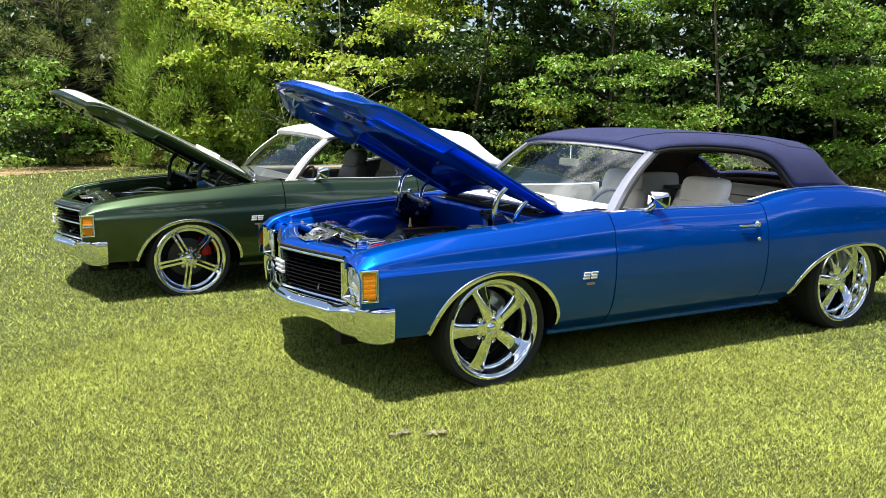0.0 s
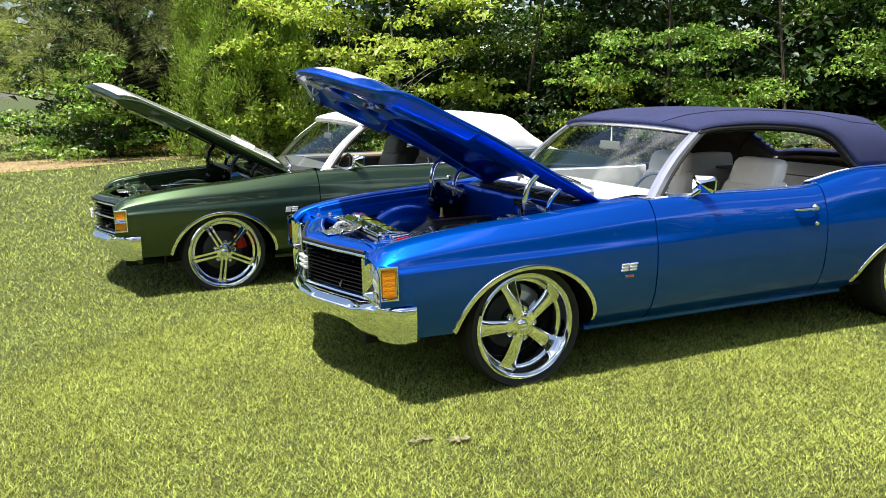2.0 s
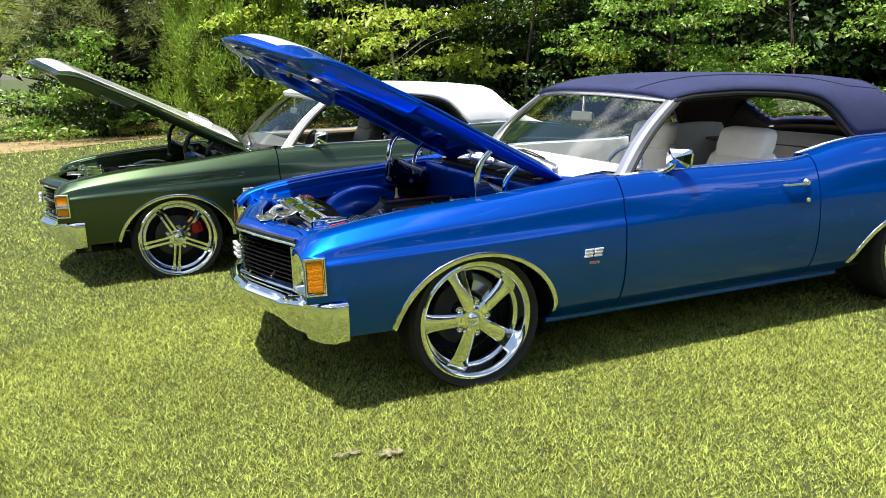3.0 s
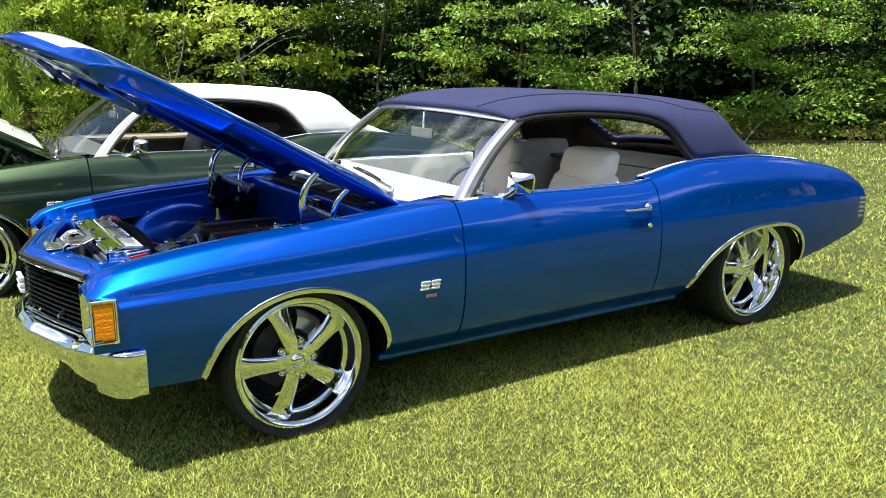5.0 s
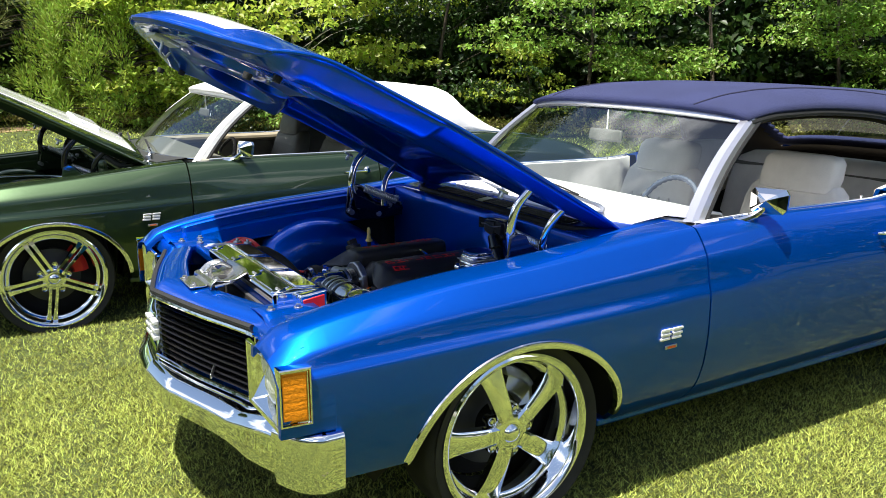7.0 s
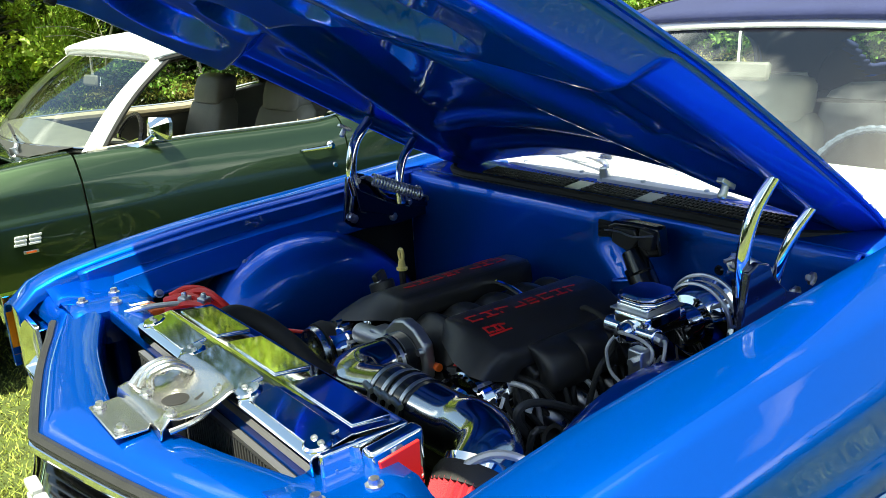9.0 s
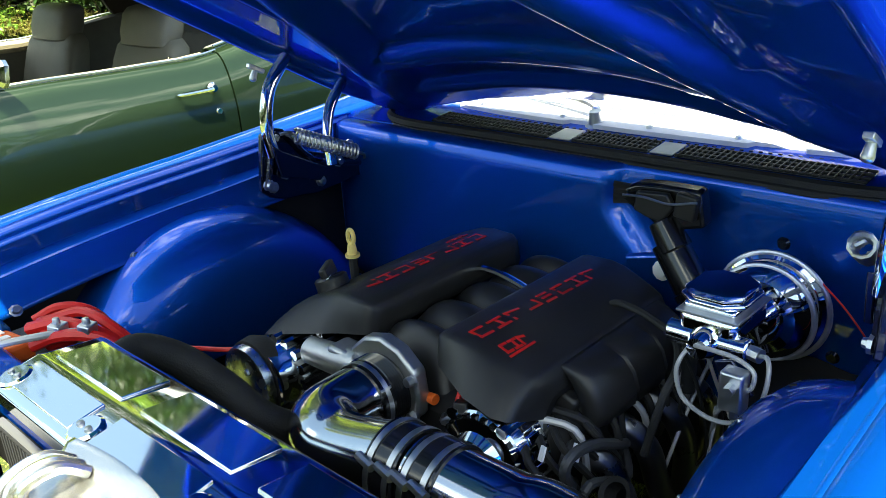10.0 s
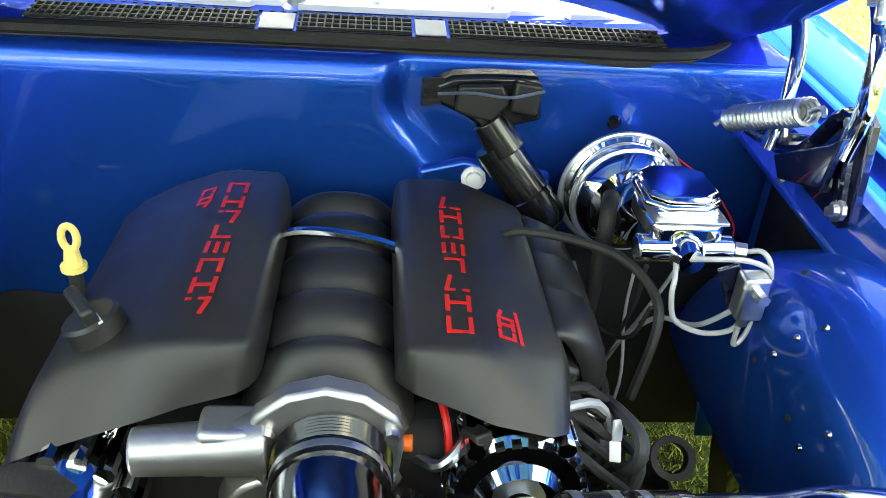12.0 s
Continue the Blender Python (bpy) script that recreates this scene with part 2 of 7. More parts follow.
class Geo:
    """Vertices and faces of one mesh, put together piece by piece."""

    def __init__(self):
        self.v, self.f = [], []

    def add(self, verts, faces):
        k = len(self.v)
        self.v += [tuple(float(c) for c in p) for p in verts]
        self.f += [tuple(i + k for i in q) for q in faces]
        return self

    def grid(self, rows, loop_u=False, loop_v=False):
        nu, nv = len(rows), len(rows[0])
        faces = []
        for i in range(nu if loop_u else nu - 1):
            for j in range(nv if loop_v else nv - 1):
                a, b = i, (i + 1) % nu
                c, d = j, (j + 1) % nv
                faces.append((a * nv + c, b * nv + c, b * nv + d, a * nv + d))
        return self.add([p for r in rows for p in r], faces)

    def box(self, size, centre, rot=None):
        x, y, z = (s / 2 for s in size)
        vs = [Vector(p) for p in ((-x, -y, -z), (x, -y, -z), (x, y, -z), (-x, y, -z), (-x, -y, z), (x, -y, z), (x, y, z), (-x, y, z))]
        if rot is not None:
            m = Euler([radians(a) for a in rot]).to_matrix()
            vs = [m @ p for p in vs]
        c = Vector(centre)
        return self.add([p + c for p in vs], [(0, 3, 2, 1), (4, 5, 6, 7), (0, 1, 5, 4), (1, 2, 6, 5), (2, 3, 7, 6), (3, 0, 4, 7)])

    def prism(self, outline, way):
        """A closed outline of points pushed along way."""
        n, w = len(outline), Vector(way)
        vs = [Vector(p) for p in outline] + [Vector(p) + w for p in outline]
        return self.add(vs, [tuple(range(n))[::-1], tuple(range(n, 2 * n))] + [(i, (i + 1) % n, n + (i + 1) % n, n + i) for i in range(n)])

    def lathe(self, profile, origin, axis, seg=32, caps=False):
        """profile: (radius, distance along axis)."""
        a = Vector(axis).normalized()
        u = a.orthogonal().normalized()
        w = a.cross(u)
        o = Vector(origin)
        rows = [[o + a * h + (u * math.cos(t) + w * math.sin(t)) * r for t in (2 * math.pi * k / seg for k in range(seg))] for r, h in profile]
        self.grid(rows, loop_v=True)
        if caps:
            k = len(self.v)
            self.f.append(tuple(range(k - seg, k)))
            self.f.append(tuple(range(k - seg * len(profile), k - seg * len(profile) + seg))[::-1])
        return self

    def tube(self, path, radius, seg=10, caps=True, steps=0):
        pts = smooth_path(path, steps) if steps else [Vector(p) for p in path]
        radii = radius if isinstance(radius, (list, tuple)) else [radius] * len(pts)
        if len(radii) != len(pts):
            radii = list(np.interp(np.linspace(0, 1, len(pts)), np.linspace(0, 1, len(radii)), radii))
        rows, u = [], None
        for i, p in enumerate(pts):
            t = (pts[min(i + 1, len(pts) - 1)] - pts[max(i - 1, 0)]).normalized()
            u = t.orthogonal().normalized() if u is None else (u - t * u.dot(t)).normalized()
            w = t.cross(u)
            rows.append([p + (u * math.cos(a) + w * math.sin(a)) * radii[i] for a in (2 * math.pi * k / seg for k in range(seg))])
        self.grid(rows, loop_v=True)
        if caps:
            k = len(self.v)
            self.f.append(tuple(range(k - seg, k)))
            self.f.append(tuple(range(k - seg * len(pts), k - seg * len(pts) + seg))[::-1])
        return self


def smooth_path(path, steps):
    """A rounded line through the points, with that many pieces between two of them."""
    p = [Vector(q) for q in path]
    p = [p[0] * 2 - p[1]] + p + [p[-1] * 2 - p[-2]]
    out = []
    for i in range(1, len(p) - 2):
        for k in range(steps):
            t = k / steps
            a, b, c, d = p[i - 1], p[i], p[i + 1], p[i + 2]
            out.append(0.5 * (2 * b + (c - a) * t + (2 * a - 5 * b + 4 * c - d) * t * t + (3 * b - a - 3 * c + d) * t ** 3))
    return out + [p[-2]]


def curve(xs, ys):
    """A smooth curve through the points that does not overshoot."""
    xs, ys = np.array(xs, float), np.array(ys, float)
    h, d = np.diff(xs), np.diff(ys) / np.diff(xs)
    m = np.zeros(len(xs))
    m[0], m[-1] = d[0], d[-1]
    for i in range(1, len(xs) - 1):
        m[i] = 0 if d[i - 1] * d[i] <= 0 else (h[i - 1] + h[i]) * 3 / ((2 * h[i] + h[i - 1]) / d[i - 1] + (h[i] + 2 * h[i - 1]) / d[i])

    def at(x):
        x = min(max(x, xs[0]), xs[-1])
        i = min(int(np.searchsorted(xs, x, side="right")) - 1, len(xs) - 2)
        t = (x - xs[i]) / h[i]
        return float(ys[i] * (1 + 2 * t) * (1 - t) ** 2 + h[i] * m[i] * t * (1 - t) ** 2 + ys[i + 1] * t * t * (3 - 2 * t) + h[i] * m[i + 1] * t * t * (t - 1))

    return at


def part(name, geo, mat, parent, label="", bevel=0.0, solid=0.0, sharp=35.0, kind=""):
    """Links geo (Geo, or finished mesh data) as one mesh object under parent."""
    if isinstance(geo, Geo):
        me = bpy.data.meshes.new(name)
        me.from_pydata(geo.v, [], geo.f)
        bm = bmesh.new()
        bm.from_mesh(me)
        bmesh.ops.recalc_face_normals(bm, faces=bm.faces)
        bm.to_mesh(me)
        bm.free()
        me.materials.append(mat)
        me.shade_smooth()
        me.set_sharp_from_angle(angle=radians(sharp))
    else:
        me = geo
    ob = new(name, me)
    ob.parent = parent
    if solid:
        s = ob.modifiers.new("solid", "SOLIDIFY")
        s.thickness, s.offset = solid, 0
    if bevel:
        b = ob.modifiers.new("bevel", "BEVEL")
        b.width, b.segments, b.limit_method, b.angle_limit = bevel, 2, "ANGLE", radians(35)
    return tagged(ob, label, kind=kind)


def thing(name, label, category, m=None, group=""):
    ob = tagged(new(name), label, category, group)
    ob.empty_display_size = 0.2
    if m is not None:
        ob.matrix_basis = m
    return ob

# ---- the two cars: shared body shape, in metres from the front axle, nose towards -x ----
YC = 0.015
WIDTH = curve([-0.78, -0.5, 0, 0.6, 1.3, 2.0, 2.6, 3.2, 3.8, 4.0], [0.945, 0.96, 0.972, 0.975, 0.965, 0.957, 0.972, 0.965, 0.915, 0.875])
SHOULDER = curve([-0.775, -0.74, -0.70, -0.5, -0.17, 0.07, 0.43, 0.8, 1.24, 1.6, 1.92, 2.06, 2.28, 2.5, 2.82, 3.37, 3.83, 4.0],
                 [0.70, 0.735, 0.755, 0.795, 0.83, 0.845, 0.872, 0.898, 0.903, 0.896, 0.893, 0.908, 0.948, 0.968, 0.966, 0.912, 0.822, 0.75])
LOWER = curve([0.20, 0.24, 0.29, 0.35, 0.45, 0.57, 0.64], [-0.17, -0.125, -0.072, -0.036, -0.010, 0.0, 0.0])
UPPER = curve([0, 0.14, 0.22, 0.30, 0.45, 0.60, 0.66, 0.71, 0.85, 1.0], [0, -0.001, -0.007, -0.015, -0.021, -0.026, -0.030, -0.037, -0.062, -0.092])
UPPER_PLAIN = curve([0, 0.15, 0.3, 0.5, 0.75, 0.9, 1.0], [0, -0.002, -0.008, -0.020, -0.042, -0.063, -0.092])
CREASE = curve([-0.78, -0.6, 0.3, 0.75, 1.25, 1.9, 2.4, 3.2, 3.7], [0.6, 1, 1, 0.7, 0, 0, 0.55, 0.7, 0.3])
FX, RX = 0.0, 2.845


def bottom(x):
    if abs(x - 0.015) < 0.405:
        q = abs(x - 0.015) / 0.405
        z = 0.253 + 0.37 * math.sqrt(max(0, 1 - q * q))
    elif 2.325 < x <= 2.87:
        q = (2.87 - x) / 0.545
        z = 0.25 + 0.34 * math.sqrt(max(0, 1 - q * q))
    elif 2.87 < x < 3.27:
        q = (x - 2.87) / 0.40
        z = 0.25 + 0.34 * max(0, 1 - q ** 3) ** (1 / 3)
    else:
        z = 0
    base = 0.502 if x < -0.622 else 0.325 if x < -0.3 else 0.235 if x < 2.6 else 0.33 + 0.2 * max(0, x - 3.27)
    return max(z, base)


def half_width(x, z):
    w, zs = WIDTH(x), SHOULDER(x)
    if z < 0.64:
        return w + LOWER(z)
    u, k = (z - 0.64) / (zs - 0.64), CREASE(x)
    return w + UPPER(u) * k + UPPER_PLAIN(u) * (1 - k)


def stations(x0, x1):
    xs = set(np.round(np.linspace(x0, x1, max(3, int((x1 - x0) / 0.05))), 4))
    if x0 < -0.6:
        xs |= {-0.6225, -0.6215}
    for c, a, b in ((0.015, 0.405, 0.405), (2.87, 0.545, 0.40)):
        for t in np.linspace(0, math.pi, 41):
            x = c - (a if t < math.pi / 2 else b) * math.cos(t) * 0.99999
            if x0 <= x <= x1:
                xs.add(round(float(x), 5))
    return sorted(float(x) for x in xs)


def side_panel(s, x0, x1, inner):
    """inner(x): the points of the top, from the shoulder inwards, as (half width, z)."""
    rows = []
    for x in stations(x0, x1):
        zb, zs = bottom(x), SHOULDER(x)
        zz = list(np.linspace(zb, 0.64, 15)[:-1]) + list(np.linspace(0.64, zs, 27))
        col = [(half_width(x, zb) - 0.02, zb)] + [(half_width(x, z), z) for z in zz] + inner(x)
        rows.append([(x, YC + s * h, z) for h, z in col])
    # turned-in ends, so that the joints between panels have depth
    for k in (0, -1):
        r = rows[k]
        turned = [(p[0], p[1] - s * 0.02, p[2]) for p in r]
        rows.insert(0, turned) if k == 0 else rows.append(turned)
    return Geo().grid(rows)


def fender_top(x):
    zs, w = SHOULDER(x), WIDTH(x)
    e = 0.745
    return [(w - 0.112, zs + 0.006), (w - 0.15, zs + 0.010), (0.77, zs + 0.010), (e, zs + 0.006), (e - 0.008, zs - 0.002), (e - 0.010, zs - 0.03)]


def door_top(x):
    zs, w = SHOULDER(x), WIDTH(x)
    return [(w - 0.108, zs + 0.004), (w - 0.125, zs + 0.003), (w - 0.132, zs - 0.01), (w - 0.134, zs - 0.05)]


def quarter_top(x):
    zs, w = SHOULDER(x), WIDTH(x)
    return [(w - 0.115, zs + 0.006), (w - 0.145, zs + 0.010), (0.78, zs + 0.012), (0.765, zs + 0.012), (0.755, zs - 0.02)]


def nose_x(y):
    return NOSE(abs(y))


NOSE = curve([0, 0.1, 0.2, 0.3, 0.4, 0.5, 0.62, 0.9], [-0.896, -0.872, -0.846, -0.818, -0.786, -0.752, -0.722, -0.735])
BUMPER_X = curve([0, 0.2, 0.3, 0.5, 0.68, 0.80, 0.88, 0.93, 0.957], [-0.945, -0.928, -0.900, -0.840, -0.802, -0.768, -0.738, -0.705, -0.665])
ROOF_Z = curve([1.12, 1.235, 1.30, 1.4, 1.55, 1.75, 2.0, 2.4, 2.6, 2.70, 2.75, 2.79, 2.83, 2.88, 2.95, 3.05, 3.15, 3.25, 3.34], [1.270, 1.293, 1.316, 1.340, 1.354, 1.356, 1.347, 1.320, 1.297, 1.281, 1.268, 1.245, 1.212, 1.174, 1.126, 1.066, 1.014, 0.966, 0.928])
ROOF_EDGE_Z = curve([1.2, 1.27, 1.41, 1.63, 1.91, 2.17, 2.28, 2.36, 2.42, 2.47, 2.8, 3.1, 3.34], [1.235, 1.25, 1.268, 1.272, 1.258, 1.222, 1.18, 1.11, 1.03, 0.975, 0.975, 0.945, 0.918])
ROOF_EDGE_Y = curve([1.2, 1.4, 2.0, 2.28, 2.36, 2.47, 2.62, 2.8, 2.95, 3.1, 3.34], [0.70, 0.70, 0.705, 0.715, 0.735, 0.785, 0.782, 0.765, 0.742, 0.70, 0.60])


def roof_point(x, v):
    """A point of the outside of the soft top; v runs from one side (-1) to the other (1)."""
    ze, ye, zc = ROOF_EDGE_Z(x), ROOF_EDGE_Y(x), ROOF_Z(x)
    a = abs(v)
    tall = max(0.0, min(1.0, (zc - ze - 0.05) / 0.25))
    n = 2.6 + 5.0 * tall
    y = ye * (v if tall < 0.01 else math.copysign(1 - (1 - a) ** (1 + 0.9 * tall), v))
    q = abs(y) / ye
    z = ze + (zc - ze) * max(0, 1 - q ** n) ** (1 / (1.6 + 0.4 * tall))
    bow = 0.105 * (1 - (abs(y) / 0.7) ** 2) if x < 1.4 else 0
    fade = max(0.0, min(1.0, (1.45 - x) / 0.2))
    return (x - bow * fade, YC + y, z)


def soft_top(root, mat, word):
    xs = list(np.linspace(1.235, 2.2, 26)) + list(np.linspace(2.22, 2.5, 15)) + list(np.linspace(2.54, 3.34, 34))
    vs = list(np.linspace(-1, 1, 45))
    shell = Geo().grid([[roof_point(x, v) for v in vs] for x in xs])
    # opening for the clear rear window
    mid = lambda f: sum((Vector(shell.v[i]) for i in f), Vector()) / len(f)
    shell.f = [f for f in shell.f if not (2.89 < mid(f).x < 3.18 and abs(mid(f).y - YC) < 0.60)]
    top = part("soft_top", shell, mat, root, f"{word} folding top with sewn seams", solid=0.022)
    # dark lining, hanging down to the body behind the side windows
    rows = []
    for x in xs[2:] + [3.345]:
        row = [Vector(roof_point(min(x, 3.33), v)) for v in vs]
        row = [Vector((p.x - (0.03 if x > 2.9 else 0.0), YC + (p.y - YC) * 0.955, p.z - 0.034)) for p in row]
        foot = 0.87 if x > 2.44 else None
        ends = [Vector((p.x, p.y, foot if foot else p.z - 0.004)) for p in (row[0], row[-1])]
        row = [ends[0]] + row + [ends[1]]
        rows.append([Vector((p.x, p.y, 0.86)) for p in row] if x > 3.341 else row)
    lining = Geo().grid(rows)
    lid = lambda f: sum((Vector(lining.v[i]) for i in f), Vector()) / len(f)
    lining.f = [f for f in lining.f if not (2.86 < lid(f).x < 3.16 and abs(lid(f).y - YC) < 0.60)]
    part("top_lining", lining, M_LINING, top, "dark brown cloth lining")
    pane = part("rear_window", Geo().grid([[Vector(roof_point(x, v)) - Vector((0.012, 0, 0.006)) for v in np.linspace(-0.72, 0.72, 15)] for x in np.linspace(2.86, 3.21, 11)]), M_GLASS, top, "clear flexible rear window")
    pane.visible_shadow = False
    # the glass faces the cabin
    if pane.data.polygons[0].normal.z > 0:
        pane.data.flip_normals()
    # seams run from the windscreen header back to the rear bow, between the middle panel and the sides
    for v in (-0.66, 0.66):
        g = Geo().tube([Vector(roof_point(x, v)) + Vector((0, 0, 0.0115)) for x in np.linspace(1.245, 2.70, 48)], 0.0045, 6)
        part("seam", g, M_SEAM if mat is M_NAVY else mat, top, "sewn seam")
    g = Geo().tube([Vector(roof_point(2.70, v)) + Vector((0.002, 0, 0.0115)) for v in np.linspace(-0.9, 0.9, 41)], 0.0045, 6)
    part("seam", g, M_SEAM if mat is M_NAVY else mat, top, "sewn seam")
    for s in (-1, 1):
        pts = [(x, YC + s * (ROOF_EDGE_Y(x) - 0.004), ROOF_EDGE_Z(x) - 0.012) for x in np.linspace(1.25, 2.47, 36)]
        part("weatherstrip", Geo().tube(pts, 0.013, 8), M_RUBBER, top, "black rubber weatherstrip")
    return top


def windscreen(root, frame_mat, tall=1.0):
    def glass(u, v):
        base = Vector((0.70 + 0.185 * abs(u) ** 2.2, YC + u * 0.785, 0.905))
        head = Vector((1.145 + 0.105 * abs(u) ** 2.2, YC + u * 0.69, 1.275 - 0.035 * u * u))
        return base.lerp(head, v) + Vector((-0.02, 0, 0.012)) * math.sin(math.pi * v)
    us = list(np.linspace(-0.97, 0.97, 33))
    pane = part("windscreen", Geo().grid([[glass(u, v) for u in us] for v in np.linspace(0.0, 0.98, 12)]), M_GLASS, root, "clear curved windscreen glass")
    pane.visible_shadow = False
    part("windscreen_header", Geo().tube([glass(u, 1.0) + Vector((0.01, 0, 0.0)) for u in np.linspace(-1, 1, 33)], 0.016, 8), frame_mat, pane, "bright header rail over the windscreen")
    part("windscreen_trim", Geo().tube([glass(u, 0.0) + Vector((-0.004, 0, 0.002)) for u in np.linspace(-0.98, 0.98, 40)], 0.005, 6), M_CHROME, pane, "thin bright trim along the windscreen base")
    for s in (-1, 1):
        rows = []
        for v in np.linspace(-0.04, 1.03, 12):
            a, b = glass(s * 0.960, v), glass(s * 1.0, v)
            o = Vector((0.045, s * 0.012, 0))
            rows.append([a + Vector((-0.004, 0, 0.004)), b + Vector((-0.012, s * 0.004, 0.008)), b + Vector((0.004, s * 0.016, 0.002)), b + o, a + o * 0.8])
        part("windscreen_pillar", Geo().grid(rows, loop_v=True), frame_mat, pane, "polished windscreen pillar")
        part("pillar_seal", Geo().tube([glass(s * 1.0, v) + Vector((0.052, s * 0.006, 0)) for v in np.linspace(-0.02, 1.0, 10)], 0.012, 6), M_RUBBER, pane)
    m = part("rear_view_mirror", Geo().box((0.02, 0.22, 0.055), (1.16, 0.05, 1.135), (0, 12, 0)), M_GREYHIDE, root, "rear-view mirror behind the windscreen", bevel=0.01)
    part("mirror_stem", Geo().tube([(1.17, 0.05, 1.15), (1.175, 0.05, 1.25)], 0.007), M_CHROME, m)
    part("mirror_glass", Geo().box((0.004, 0.205, 0.042), (1.174, 0.05, 1.132), (0, 12, 0)), M_CHROME, m)
    return pane


def badge(parent, s, x, z):
    """Two stacked-bar blocks of bright metal on the fender, with a small plate below."""
    g = Geo()
    for k in (0, 1):
        for dz, dx in ((0.0, 0.004), (0.0155, 0.0), (0.031, -0.004)):
            h = half_width(x, z + dz)
            g.box((0.044, 0.008, 0.0085), (x + k * 0.052 + dx * s, YC + s * (h + 0.004), z + dz))
        g.box((0.040, 0.004, 0.034), (x + k * 0.052, YC + s * (half_width(x, z) + 0.001), z + 0.0155))
    part("badge", g, M_BADGE, parent, "bright metal badge", bevel=0.0015)
    h = half_width(x, z - 0.035)
    part("small_badge", Geo().box((0.055, 0.006, 0.013), (x + 0.03, YC + s * (h + 0.002), z - 0.033)), M_STEEL, parent, "small orange and silver badge", bevel=0.002)
    part("badge_inlay", Geo().box((0.036, 0.006, 0.007), (x + 0.03, YC + s * (h + 0.0035), z - 0.033)), M_ORANGE, parent)


def arch_trim(parent, s, a0, a1):
    pts = []
    for x in stations(a0, a1):
        zb = bottom(x)
        pts.append((x, YC + s * (half_width(x, zb) + 0.002), zb))
    rows = []
    for i, p in enumerate(pts):
        q, r = Vector(pts[max(i - 1, 0)]), Vector(pts[min(i + 1, len(pts) - 1)])
        t = (r - q).normalized()
        n = Vector((-t.z, 0, t.x)).normalized()
        c = Vector(p)
        rows.append([c + n * -0.004 - Vector((0, s * 0.02, 0)), c + n * -0.005 + Vector((0, s * 0.005, 0)), c + n * 0.006 + Vector((0, s * 0.008, 0)), c + n * 0.017 + Vector((0, s * 0.005, 0)), c + n * 0.020])
    part("arch_trim", Geo().grid(rows), M_CHROME, parent, "chrome wheel arch moulding")


def side_mirror(parent, s):
    x, y, z = 1.135, YC + s * 0.905, 0.968
    rim = [(-0.066, -0.030), (-0.054, -0.046), (0.054, -0.046), (0.066, -0.030), (0.068, 0.027), (0.056, 0.046), (-0.056, 0.046), (-0.068, 0.027)]
    ahead = Vector((-0.90, s * 0.38, 0.16)).normalized()
    across = Vector((0, 0, 1)).cross(ahead).normalized()
    rise = ahead.cross(across)
    ring = lambda k, d: [Vector((x, y, z)) + across * (a * k) + rise * (b * k) - ahead * d for a, b in rim]
    verts = ring(1.0, 0.016) + ring(1.0, -0.002) + ring(0.55, -0.026) + [Vector((x, y, z)) + ahead * 0.044]
    faces = [(q + i, q + (i + 1) % 8, q + 8 + (i + 1) % 8, q + 8 + i) for q in (0, 8) for i in range(8)] + [(16 + i, 16 + (i + 1) % 8, 24) for i in range(8)]
    m = part("side_mirror", Geo().add(verts, faces), M_CHROME, parent, "faceted chrome door mirror on a stalk", sharp=12)
    part("mirror_arm", Geo().tube([(x - 0.025, y - s * 0.005, z - 0.03), (x - 0.06, y - s * 0.025, z - 0.058), (x - 0.12, y - s * 0.05, z - 0.078)], [0.010, 0.013, 0.016], 8, steps=3), M_CHROME, m)
    part("mirror_foot", Geo().prism([(x - 0.17, y - s * 0.045, z - 0.082), (x - 0.09, y - s * 0.045, z - 0.062), (x - 0.05, y - s * 0.045, z - 0.082)], (0, -s * 0.03, 0)), M_CHROME, m, bevel=0.004)
    part("mirror_glass", Geo().add(ring(0.95, 0.014), [tuple(range(8))]), M_CHROME, m)


def door_handle(parent, s):
    h = half_width(1.9, 0.775) + 0.004
    y = YC + s * h
    g = Geo().tube([(1.78, y, 0.782), (1.80, y + s * 0.018, 0.784), (1.90, y + s * 0.020, 0.784), (1.93, y + s * 0.012, 0.784)], [0.006, 0.008, 0.009, 0.010], 8, steps=3)
    d = part("door_handle", g, M_CHROME, parent, "chrome push-button door handle")
    part("handle_base", Geo().lathe([(0.0, 0.016), (0.014, 0.016), (0.018, 0.008), (0.024, 0.0)], (1.94, y - s * 0.002, 0.784), (0, s, 0), 20), M_CHROME, d)
    h = half_width(1.955, 0.69)
    part("door_lock", Geo().lathe([(0.0, 0.006), (0.011, 0.006), (0.014, 0.0)], (1.945, YC + s * h, 0.692), (0, s, 0), 18), M_CHROME, parent)


def tyre(r_rim, r_out, width):
    h = width / 2
    return [(r_rim - 0.012, -h + 0.02), (r_rim + 0.006, -h + 0.004), (r_rim + 0.022, -h - 0.006), ((r_rim + r_out) / 2 + 0.01, -h - 0.010), (r_out - 0.016, -h + 0.002), (r_out - 0.004, -h + 0.018), (r_out, -h + 0.045),
            (r_out, h - 0.045), (r_out - 0.004, h - 0.018), (r_out - 0.016, h - 0.002), ((r_rim + r_out) / 2 + 0.01, h + 0.010), (r_rim + 0.022, h + 0.006), (r_rim + 0.006, h - 0.004), (r_rim - 0.012, h - 0.02)]


